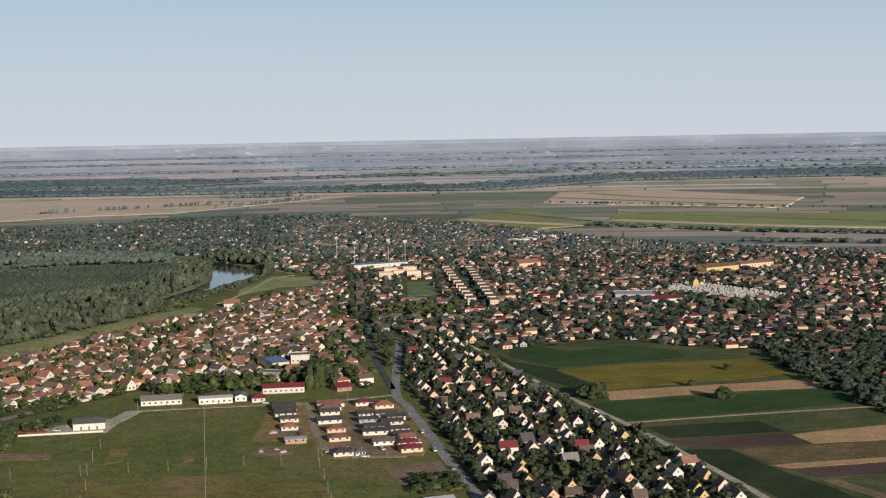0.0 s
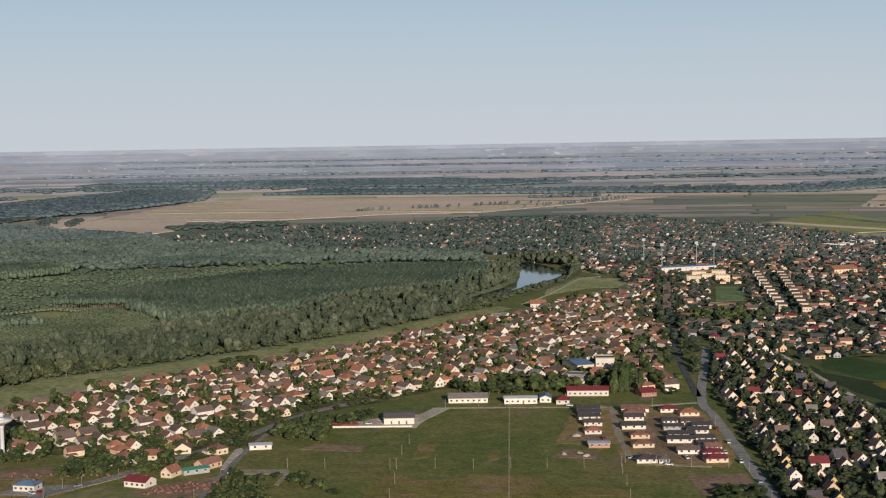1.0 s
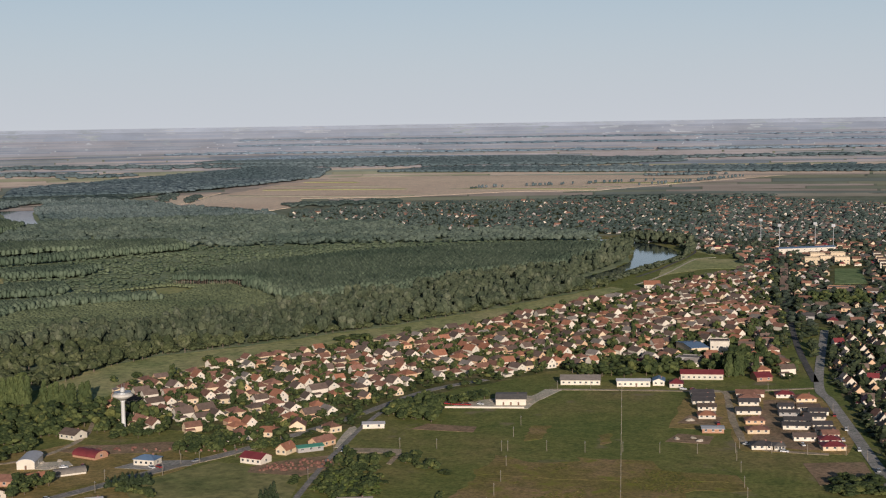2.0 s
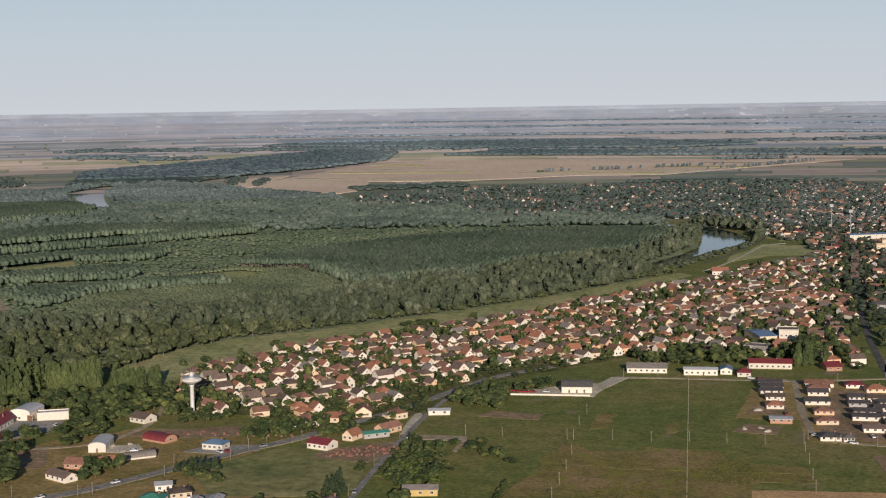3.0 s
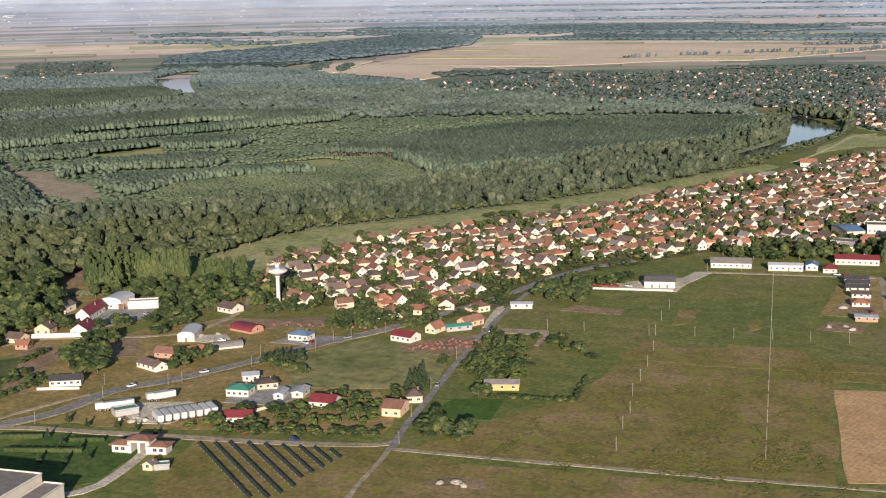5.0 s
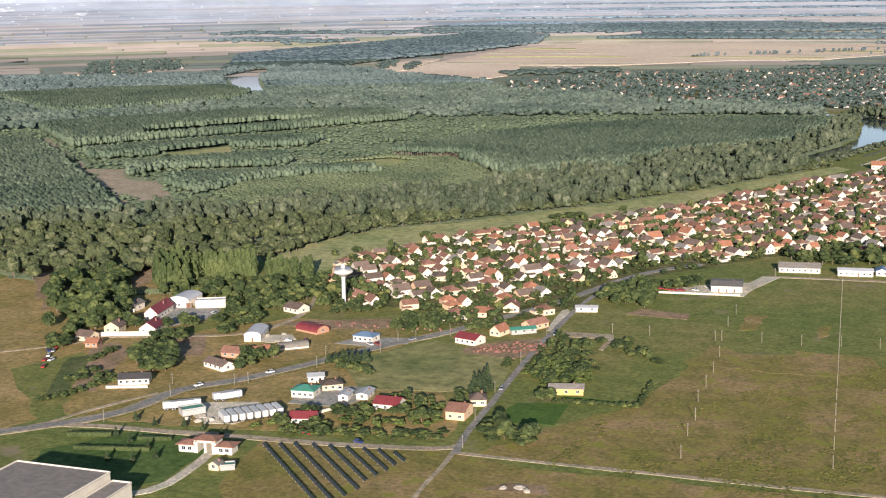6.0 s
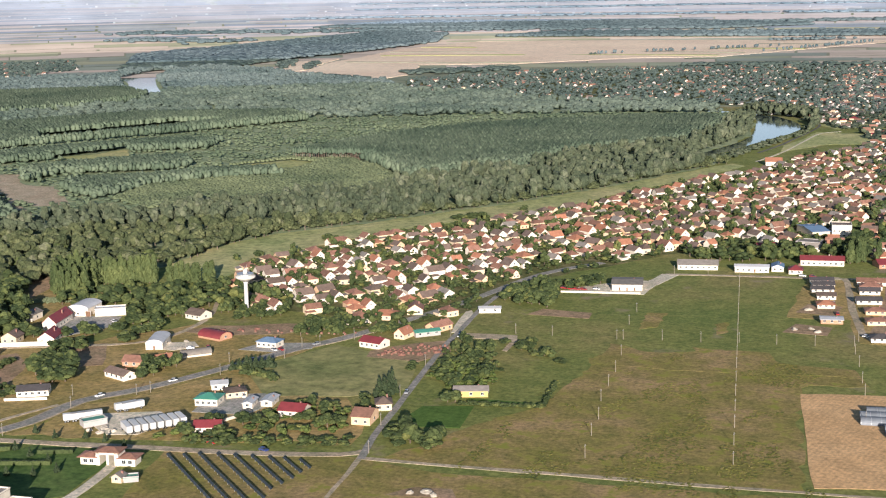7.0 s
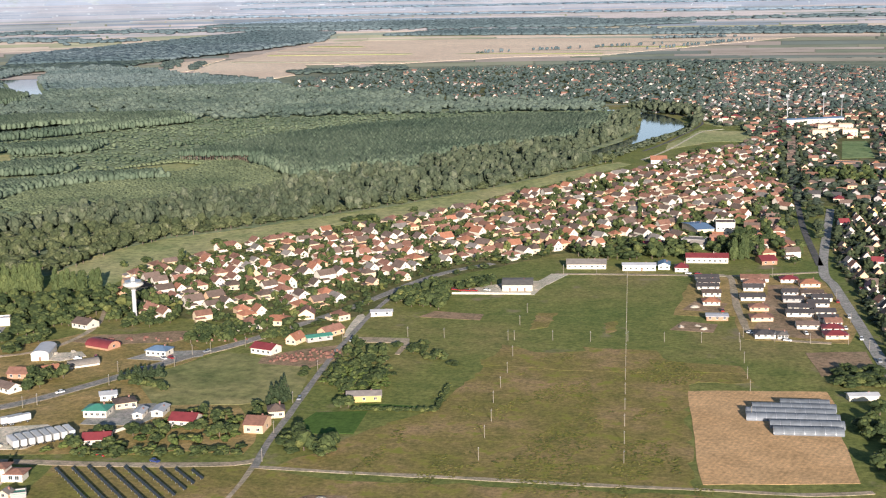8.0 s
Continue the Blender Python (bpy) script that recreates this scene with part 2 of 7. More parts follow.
# WOOD_REMOTE holds the most haze in its leaf colour of the flood plain
WOOD_REMOTE = leafy("haze_tinted_remote_leaves", ((0.0, (0.100, 0.132, 0.138)), (1.0, (0.118, 0.150, 0.154))), 0.004, close=0.5, leaf=0.2)
PALE_BARK = plain("pale_pinkish_bark", (0.34, 0.25, 0.20), 0.9, 0.25, 1.0)
BARK = plain("grey_brown_bark", (0.16, 0.12, 0.09), 0.9, 0.3, 1.0)

WALLS = {
    "white": plain("white_render", (0.67, 0.60, 0.50), 0.8, 0.10, 0.3),
    "cream": plain("cream_render", (0.64, 0.505, 0.345), 0.8, 0.10, 0.3),
    "peach": plain("peach_render", (0.63, 0.42, 0.26), 0.8, 0.10, 0.3),
    "yellow": plain("yellow_render", (0.60, 0.43, 0.16), 0.8, 0.10, 0.3),
    "grey": plain("grey_render", (0.36, 0.335, 0.32), 0.8, 0.10, 0.3),
    "brick": plain("bare_brick_wall", (0.40, 0.22, 0.14), 0.85, 0.15, 1.0),
}
ROOFS = {
    "terracotta": plain("terracotta_tiles", (0.225, 0.114, 0.080), 0.85, 0.28, 0.5, by_object=0.25),
    "orange": plain("orange_tiles", (0.32, 0.140, 0.082), 0.8, 0.2, 0.5, by_object=0.2),
    "red": plain("red_roof_sheet", (0.20, 0.036, 0.040), 0.6, 0.15, 0.4),
    "brown": plain("brown_tiles", (0.135, 0.096, 0.078), 0.85, 0.25, 0.5, by_object=0.25),
    "dark": plain("dark_slate_roof", (0.07, 0.062, 0.062), 0.8, 0.2, 0.5),
    "grey": plain("grey_weathered_roof", (0.21, 0.185, 0.165), 0.85, 0.22, 0.4, by_object=0.2),
    "blue": plain("blue_roof_sheet", (0.15, 0.23, 0.35), 0.55, 0.12, 0.4),
    "green": plain("green_roof_sheet", (0.07, 0.25, 0.18), 0.55, 0.12, 0.4),
    "white": plain("pale_roof_sheet", (0.46, 0.46, 0.47), 0.55, 0.12, 0.3),
}
GLASS = plain("dark_window_glass", (0.03, 0.035, 0.04), 0.12, 0.1, 1.0, by_object=0, bump=0)
FRAME = plain("white_window_frame", (0.75, 0.74, 0.7), 0.5, 0.05, 1.0, by_object=0, bump=0)
DOOR = plain("brown_painted_door", (0.17, 0.09, 0.05), 0.6, 0.2, 1.0)
CHIMNEY = plain("brick_chimney", (0.26, 0.13, 0.10), 0.85, 0.2, 1.5)
CONCRETE = plain("pale_concrete", (0.52, 0.49, 0.44), 0.85, 0.12, 0.5)
STONE = plain("weathered_gravestone", (0.36, 0.345, 0.32), 0.85, 0.15, 0.6, by_object=0.3)
STEEL = plain("galvanised_steel", (0.45, 0.46, 0.47), 0.45, 0.1, 1.0, 0.6)
TIMBER = plain("weathered_timber_pole", (0.24, 0.205, 0.16), 0.85, 0.2, 1.5)
WHITE_PAINT = plain("white_paint", (0.55, 0.54, 0.52), 0.45, 0.04, 0.5)

m, tree, shader = nodes_of("river_water")
shader.inputs["Base Color"].default_value = (0.035, 0.05, 0.05, 1)
shader.inputs["Roughness"].default_value = 0.06
shader.inputs["IOR"].default_value = 1.33
relief(tree, shader, grain(tree, 0.15, 4), 0.08, 0.5)
WATER = m

# ---- building blocks ----
RISE, RIM, NEAR = 162.0, 4900.0, 4200.0  # the plain curls up to the horizon past NEAR


def far_place(p):
    """Lays true places (N x 3) into the bowl: past NEAR the plain is drawn in along the line of sight."""
    p = np.array(p, float).reshape(-1, 3)
    d = np.maximum(np.hypot(p[:, 0], p[:, 1]), 1e-6)
    r = np.where(d > NEAR, NEAR + (RIM - NEAR) * (1 - NEAR / d), d)
    s = r / d
    return np.stack([p[:, 0] * s, p[:, 1] * s, p[:, 2] * s + RISE * (1 - s)], 1)


def mesh_of(name, verts, faces, materials, slots=None, smooth=False):
    me = bpy.data.meshes.new(name)
    me.from_pydata([tuple(map(float, v)) for v in verts], [], [tuple(map(int, f)) for f in faces])
    for m in materials if isinstance(materials, (list, tuple)) else [materials]:
        me.materials.append(m)
    if slots is not None:
        me.polygons.foreach_set("material_index", np.asarray(slots, dtype=np.int32))
    if smooth:
        me.polygons.foreach_set("use_smooth", np.ones(len(me.polygons), dtype=bool))
    me.update()
    return me


def tri_mesh(name, verts, tris, material, smooth=False, slots=None):
    """A large mesh from arrays of triangles."""
    me = bpy.data.meshes.new(name)
    me.vertices.add(len(verts))
    me.vertices.foreach_set("co", np.asarray(verts, dtype=np.float32).ravel())
    me.loops.add(3 * len(tris))
    me.loops.foreach_set("vertex_index", np.asarray(tris, dtype=np.int32).ravel())
    me.polygons.add(len(tris))
    me.polygons.foreach_set("loop_start", np.arange(0, 3 * len(tris), 3, dtype=np.int32))
    for m in material if isinstance(material, (list, tuple)) else [material]:
        me.materials.append(m)
    if slots is not None:
        me.polygons.foreach_set("material_index", np.asarray(slots, dtype=np.int32))
    me.polygons.foreach_set("use_smooth", np.full(len(tris), smooth, dtype=bool))
    me.update(calc_edges=True)
    me.validate()
    return me


def thing(name, label, category, m=None, group="", kind=""):
    ob = new(name)
    ob.empty_display_size = 1
    if m is not None:
        ob.matrix_basis = m
    return tagged(ob, label, category, group, kind)


def part(name, me, parent, label="", m=None):
    ob = new(name, me)
    ob.parent = parent
    if m is not None:
        ob.matrix_basis = m
    return tagged(ob, label) if label else ob


class Shape:
    """Loose solids gathered into one mesh."""

    def __init__(self):
        self.v, self.f, self.s = [], [], []

    def put(self, verts, faces, slot=0):
        n = len(self.v)
        self.v += [tuple(v) for v in verts]
        self.f += [tuple(i + n for i in f) for f in faces]
        self.s += [slot] * len(faces)
        return self

    def box(self, x0, y0, z0, x1, y1, z1, slot=0, cut=0.0):
        """A box; cut bevels its upright edges."""
        if cut:
            ring = [(x0 + cut, y0), (x1 - cut, y0), (x1, y0 + cut), (x1, y1 - cut), (x1 - cut, y1), (x0 + cut, y1), (x0, y1 - cut), (x0, y0 + cut)]
        else:
            ring = [(x0, y0), (x1, y0), (x1, y1), (x0, y1)]
        return self.prism(ring, z0, z1, slot)

    def prism(self, ring, z0, z1, slot=0):
        n = len(ring)
        verts = [(x, y, z0) for x, y in ring] + [(x, y, z1) for x, y in ring]
        faces = [tuple(range(n - 1, -1, -1)), tuple(range(n, 2 * n))] + [(i, (i + 1) % n, n + (i + 1) % n, n + i) for i in range(n)]
        return self.put(verts, faces, slot)

    def lathe(self, rings, sides=16, slot=0, at=(0, 0)):
        """A turned solid from (radius, height) rings, closed at both ends."""
        verts, faces = [], []
        for r, z in rings:
            for k in range(sides):
                a = 2 * math.pi * k / sides
                verts.append((at[0] + r * math.cos(a), at[1] + r * math.sin(a), z))
        for i in range(len(rings) - 1):
            for k in range(sides):
                j = (k + 1) % sides
                faces.append((i * sides + k, i * sides + j, (i + 1) * sides + j, (i + 1) * sides + k))
        faces += [tuple(range(sides - 1, -1, -1)), tuple(range((len(rings) - 1) * sides, len(rings) * sides))]
        return self.put(verts, faces, slot)

    def gable_walls(self, w, l, h, rise, slot=0, base=0.0):
        """Walls w across and l long, with gables at both ends of y."""
        a, b = w / 2, l / 2
        v = [(-a, -b, base), (a, -b, base), (a, b, base), (-a, b, base), (-a, -b, h), (a, -b, h), (a, b, h), (-a, b, h), (0, -b, h + rise), (0, b, h + rise)]
        return self.put(v, [(3, 2, 1, 0), (0, 1, 5, 8, 4), (1, 2, 6, 5), (2, 3, 7, 9, 6), (3, 0, 4, 7), (4, 8, 9, 7), (5, 6, 9, 8)], slot)

    def gable_roof(self, w, l, h, rise, over=0.5, thick=0.22, slot=0):
        """Two thick slopes that overhang the walls on all sides and meet at the ridge."""
        a, b = w / 2, l / 2 + over
        drop = rise / a * over
        v = []
        for y in (-b, b):
            v += [(-a - over, y, h - drop + 0.05), (-a - over, y, h - drop + 0.05 + thick), (0, y, h + rise + 0.05 + thick), (a + over, y, h - drop + 0.05 + thick), (a + over, y, h - drop + 0.05), (0, y, h + rise + 0.05)]
        return self.put(v, [(0, 1, 2, 5), (5, 2, 3, 4), (6, 11, 8, 7), (11, 10, 9, 8), (1, 7, 8, 2), (2, 8, 9, 3), (0, 5, 11, 6), (5, 4, 10, 11), (0, 6, 7, 1), (4, 3, 9, 10)], slot)

    def hip_roof(self, w, l, h, rise, over=0.5, thick=0.22, slot=0):
        a, b, r = w / 2 + over, l / 2 + over, max(0.0, (l - w) / 2) + 0.05
        z = h - rise / (w / 2) * over * 0.6
        v = [(-a, -b, z), (a, -b, z), (a, b, z), (-a, b, z), (-a, -b, z + thick), (a, -b, z + thick), (a, b, z + thick), (-a, b, z + thick), (0, -r, h + rise), (0, r, h + rise)]
        return self.put(v, [(3, 2, 1, 0), (0, 1, 5, 4), (1, 2, 6, 5), (2, 3, 7, 6), (3, 0, 4, 7), (4, 5, 8), (5, 6, 9, 8), (6, 7, 9), (7, 4, 8, 9)], slot)

    def mesh(self, name, materials, smooth=False):
        return mesh_of(name, self.v, self.f, materials, self.s, smooth)

    def tris(self):
        """Its points, its triangles and their slots, as arrays."""
        t, s = [], []
        for f, k in zip(self.f, self.s):
            for i in range(1, len(f) - 1):
                t.append((f[0], f[i], f[i + 1]))
                s.append(k)
        return np.array(self.v, float), np.array(t, int), np.array(s, int)


def inside(poly, p):
    """Which of the places (N x 2) lie in the polygon."""
    p, poly = np.asarray(p, float).reshape(-1, 2), np.asarray(poly, float)
    x, y = p[:, 0], p[:, 1]
    hit = np.zeros(len(p), bool)
    for (x0, y0), (x1, y1) in zip(poly, np.roll(poly, -1, 0)):
        if y0 != y1:
            hit ^= ((y0 > y) != (y1 > y)) & (x < (x1 - x0) * (y - y0) / (y1 - y0) + x0)
    return hit


def away(line, p):
    """The distance of places (N x 2) from a line of points."""
    p, line = np.asarray(p, float).reshape(-1, 2), np.asarray(line, float)
    best = np.full(len(p), 1e9)
    for a, b in zip(line[:-1], line[1:]):
        ab = b - a
        k = np.clip(((p - a) @ ab) / max(ab @ ab, 1e-9), 0, 1)
        best = np.minimum(best, np.hypot(*(p - a - k[:, None] * ab).T))
    return best


def smooth_line(points, step=8.0):
    """A rounded line through the points, every few metres."""
    p = np.asarray(points, float)
    out = []
    for i in range(len(p) - 1):
        a, b, c, d = p[max(i - 1, 0)], p[i], p[i + 1], p[min(i + 2, len(p) - 1)]
        n = max(2, int(np.hypot(*(c - b)) / step))
        for k in range(n):
            t = k / n
            out.append(0.5 * (2 * b + (c - a) * t + (2 * a - 5 * b + 4 * c - d) * t**2 + (3 * b - a - 3 * c + d) * t**3))
    return np.array(out + [p[-1]])


def sheet(name, ring, z, material, label, category="", ragged=0.0, step=12.0):
    """A piece of ground cover with its own edge, laid over the ground."""
    p = np.asarray(ring, float)
    out = []
    for a, b in zip(p, np.roll(p, -1, 0)):
        n = max(1, int(np.hypot(*(b - a)) / step))
        out += [a + (b - a) * k / n for k in range(n)]
    p = np.array(out)
    if ragged:
        p = p + np.clip(np.random.default_rng(len(name)).normal(0, ragged, p.shape), -0.25 * step, 0.25 * step)
    top = far_place(np.c_[p, np.full(len(p), z)])
    low = far_place(np.c_[p, np.full(len(p), -0.3)])
    n = len(p)
    me = mesh_of(name, np.r_[top, low], [tuple(range(n))] + [(i, i + n, (i + 1) % n + n, (i + 1) % n) for i in range(n)], material)
    bm = bmesh.new()
    bm.from_mesh(me)
    bmesh.ops.recalc_face_normals(bm, faces=bm.faces)
    if sum(f.normal.z * f.calc_area() for f in bm.faces) < 0:
        bmesh.ops.reverse_faces(bm, faces=bm.faces)
    bm.to_mesh(me)
    bm.free()
    return tagged(new(name, me), label, category or name, kind="structure")


def band(name, points, width, z, material, label, category="", wobble=0.0):
    """A road, track or ditch of a given width along a line."""
    p = smooth_line(points)
    t = np.gradient(p, axis=0)
    t /= np.maximum(np.hypot(*t.T)[:, None], 1e-9)
    side = np.c_[-t[:, 1], t[:, 0]]
    half = width / 2 + np.random.default_rng(7).normal(0, wobble, (len(p), 1))
    verts = np.r_[np.c_[p + side * half, np.full(len(p), z)], np.c_[p - side * half, np.full(len(p), z)], np.c_[p + side * half, np.full(len(p), -0.2)], np.c_[p - side * half, np.full(len(p), -0.2)]]
    n = len(p)
    faces = [(i, i + n, i + 1 + n, i + 1) for i in range(n - 1)]
    faces += [(i + 2 * n, i, i + 1, i + 1 + 2 * n) for i in range(n - 1)] + [(i + n, i + 3 * n, i + 1 + 3 * n, i + 1 + n) for i in range(n - 1)]
    return tagged(new(name, mesh_of(name, verts, faces, material)), label, category or name, kind="structure")


def copy_sized(ob, m):
    """A copy of a thing at the pose and size m, whatever the size of the first one."""
    return copy_thing(ob, m @ Matrix.Diagonal((1 / ob.scale[0], 1 / ob.scale[1], 1 / ob.scale[2], 1)))

# ---- ground, water, fields, roads ----
reach = [0, 150, 400, 800, 1400, 2000, 2600, 3200, 3700, 4200, 4350, 4500, 4700, 5000, 5400, 6000, 6800, 8000, 10000, 13000, 18000, 30000, 80000, 900000]
turns = 120
verts = [(0, 0, 0)] + [(d * math.sin(2 * math.pi * k / turns), d * math.cos(2 * math.pi * k / turns), 0) for d in reach[1:] for k in range(turns)]
faces = [(0, 1 + (k + 1) % turns, 1 + k) for k in range(turns)]
for i in range(len(reach) - 2):
    for k in range(turns):
        a, b = 1 + i * turns + k, 1 + i * turns + (k + 1) % turns
        faces.append((a, b, b + turns, a + turns))
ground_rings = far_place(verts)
ground = tagged(new("ground", mesh_of("ground", ground_rings, faces, [GRASS, FARM_FAR, PLAIN_FAR], [0] * (turns * 5) + [1] * (turns * 12) + [2] * (turns * (len(reach) - 18)))), "grassy plain, curled up far out to fit the camera, with painted haze", "ground", kind="structure")

LEVEE_TOP = [(-505, 759), (-508, 830), (-494, 880), (-451, 935), (-410, 1000), (-360, 1085), (-318, 1176), (-281, 1279), (-247, 1350)]
LEVEE_LOW = [(-443, 712), (-456, 775), (-447, 823), (-432, 872), (-408, 926), (-389, 957), (-354, 1003), (-322, 1052), (-303, 1135), (-270, 1215), (-232, 1335)]
FOREST = [(-520, 690), (-500, 765), (-502, 835), (-490, 885), (-448, 940), (-405, 1008), (-355, 1092), (-313, 1182), (-277, 1283), (-262, 1340), (-290, 1420), (-286, 1470), (-276, 1530), (-273, 1595), (-286, 1700), (-300, 1790), (-345, 1870), (-400, 1962), (-480, 2010), (-640, 1990), (-760, 2120), (-930, 2160), (-1060, 2330), (-1330, 2500), (-1480, 2660), (-1640, 2760), (-1840, 2640), (-1735, 2440), (-2016, 2290), (-2400, 2150), (-2000, 1800), (-1100, 980), (-760, 690), (-600, 640)]
VILLAGE = [(-394, 664), (-432, 716), (-453, 771), (-437, 837), (-420, 885), (-388, 940), (-352, 990), (-316, 1040), (-290, 1130), (-247, 1228), (-200, 1310), (-190, 1420), (-140, 1480), (-100, 1480), (-90, 1250), (-60, 1120), (-100, 1010), (-118, 925), (-154, 925), (-200, 888), (-225, 845), (-262, 780), (-266, 720), (-276, 672), (-305, 640), (-318, 640), (-345, 665)]
WEEKEND = [(-12, 810), (-24, 880), (-32, 968), (-30, 1107), (19, 1100), (44, 959), (70, 848), (93, 760), (110, 701), (127, 629), (134, 580), (20, 580), (10, 640), (2, 725)]
TOWN = [(-150, 1480), (-100, 1250), (-60, 1120), (20, 1108), (34, 1040), (137, 1085), (180, 1045), (236, 1010), (262, 905), (300, 880), (420, 1150), (600, 1830), (430, 1960), (276, 2130), (170, 2360), (-3, 2740), (-219, 2900), (-454, 2880), (-685, 2820), (-900, 2700), (-1060, 2420), (-960, 2190), (-780, 2140), (-640, 2010), (-350, 1985), (-300, 1830), (-240, 1830), (-190, 1690), (-160, 1690), (-140, 1560)]

sheet("forest_floor", FOREST, 0.06, FOREST_FLOOR, "rough dark green undergrowth below the riverside woods", "undergrowth", 3.0)
sheet("garden_land", VILLAGE, 0.06, GARDEN, "patchy garden plots and lawns between village houses", "gardens", 1.0)
sheet("garden_land", WEEKEND, 0.06, GARDEN, "dark overgrown garden plots between small white houses", "gardens", 1.0)
sheet("garden_land", TOWN, 0.05, GARDEN, "gardens and yards below the distant town", "gardens", 2.0)
sheet("river_bank", LEVEE_LOW + LEVEE_TOP[::-1], 0.12, BANK, "pale mown grass strip of the flood bank along the woods", "river bank", 1.5)
sheet("grass_field", [(-206, 1652), (-151, 1642), (-129, 1572), (-142, 1544), (-179, 1532), (-213, 1464), (-217, 1432), (-222, 1500), (-212, 1580)], 0.14, BANK, "bright green meadow beside the river bend", "field", 1.5)
sheet("grass_field", [(-214, 1738), (-190, 1775), (-112, 1752), (-108, 1700), (-190, 1692)], 0.14, BANK, "green strip of grass before the stadium", "field", 1.5)
band("levee_path", [(-180, 1664), (-194, 1650), (-202, 1625), (-207, 1555), (-211, 1491), (-217, 1432), (-228, 1370)], 2.6, 0.2, GRAVEL, "pale gravel path on the flood bank", "path", 0.2)
band("levee_road", [(-262, 1840), (-240, 1800), (-214, 1742), (-213, 1668), (-221, 1576), (-226, 1517), (-238, 1440)], 3.0, 0.2, STREET, "dark narrow road behind the flood bank", "road")
sheet("river_water", [(-400, 1900), (-345, 1890), (-300, 1850), (-278, 1830), (-250, 1775), (-235, 1731), (-228, 1678), (-233, 1628), (-244, 1580), (-251, 1545), (-258, 1512), (-267, 1462), (-277, 1415), (-300, 1370), (-345, 1325), (-352, 1335), (-312, 1385), (-294, 1420), (-284, 1470), (-274, 1530), (-271, 1595), (-284, 1700), (-297, 1785), (-340, 1865)], 0.16, WATER, "calm bend of the river that mirrors pale sky", "river")
sheet("river_water", [(-1690, 2400), (-1740, 2520), (-1745, 2620), (-1700, 2570), (-1591, 2377), (-1490, 2230), (-1385, 2085), (-1360, 2030), (-1420, 2080), (-1490, 2145), (-1604, 2300)], 0.16, WATER, "distant bright reach of the river between woods", "river")
sheet("stubble_field", [(-78, 594), (-19, 606), (-15, 590), (-13, 553), (-2, 494), (-57, 479)], 0.10, STUBBLE, "pale harvested stubble field with a ragged edge", "field", 0.4)
sheet("mown_field", [(-297, 516), (-328, 551), (-316, 586), (-306, 607), (-285, 601), (-268, 597), (-252, 581), (-242, 545), (-262, 529)], 0.08, LAWN, "smooth mown grass field beside the main road", "field", 0.8)
sheet("corn_field", [(-226, 525), (-205, 532), (-200, 502), (-218, 498), (-227, 508)], 0.10, CORN, "plot of bright green corn behind the gardens", "field")
sheet("corn_field", [(-211, 542), (-197, 543), (-178, 544), (-177, 538), (-195, 537), (-210, 536)], 0.11, CORN, "long narrow strip of green corn", "field")
sheet("bare_patch", [(-236, 698), (-232, 712), (-205, 710), (-203, 698)], 0.09, BARE, "bare brown earth patch at the edge of the meadow", "earth", 1.0)
sheet("bare_patch", [(-100, 745), (-80, 742), (-78, 765), (-98, 766)], 0.09, BARE, "bare brown building plot beside new houses", "earth", 1.0)
sheet("bare_patch", [(-100, 700), (-78, 698), (-78, 716), (-98, 718)], 0.09, BARE, "churned pale building plot in the meadow", "earth", 1.0)
sheet("bare_patch", [(-197, 424), (-172, 428), (-178, 436), (-192, 434)], 0.09, BARE, "heap-strewn patch of bare earth in the meadow", "earth", 0.8)
sheet("bare_patch", [(-416, 463), (-462, 532), (-453, 543), (-435, 528), (-406, 466)], 0.09, BARE, "long bare reddish plot behind the hedge", "earth", 0.8)
sheet("green_field", [(-422, 451), (-458, 508), (-450, 518), (-420, 466)], 0.10, MARGIN, "narrow rough green strip beside bare plots", "field", 0.8)
sheet("bare_patch", [(-437, 564), (-421, 573), (-399, 537), (-414, 528)], 0.09, BARE, "bare reddish plot below the white wall", "earth", 0.8)
sheet("bare_patch", [(-640, 690), (-608, 690), (-543, 610), (-541, 584), (-600, 640)], 0.09, BARE, "brown fallow field behind the tall trees", "earth", 1.5)
sheet("bare_patch", [(-577, 702), (-568, 718), (-536, 680), (-528, 648)], 0.09, BARE, "small brown fallow plot among trees", "earth", 1.0)
sheet("dry_yards", [(-640, 700), (-575, 725), (-520, 700), (-440, 610), (-440, 580), (-470, 480), (-400, 425), (-412, 400), (-520, 480), (-620, 600)], 0.03, YARD_GRASS, "dry grass and tracks between gardens", "yard grass", 1.5)
band("track", [(-410, 395), (-395, 422), (-391, 438), (-384, 461), (-378, 476)], 2.4, 0.16, DIRT, "pale track beside the main road", "track", 0.2)
band("track", [(-485, 536), (-466, 549), (-446, 558), (-428, 566), (-408, 578), (-398, 600), (-402, 640), (-425, 690), (-440, 730)], 3.2, 0.17, DIRT, "dusty lane past the white wall", "track", 0.2)
band("track", [(-500, 500), (-478, 525), (-470, 540)], 2.4, 0.16, DIRT, "pale track into the yards", "track", 0.2)
sheet("bare_patch", [(-943, 1097), (-908, 1106), (-850, 1046), (-815, 1044), (-765, 990), (-737, 962), (-749, 940), (-790, 955), (-864, 1020)], 0.10, DIRT, "sandy clearing at the edge of the plantation", "earth", 2.0)
band("forest_track", [(-1230, 1345), (-1125, 1254), (-1016, 1160), (-942, 1090), (-806, 966), (-735, 904), (-690, 862)], 7, 0.16, DIRT, "straight sandy track beside the plantation", "track", 0.3)
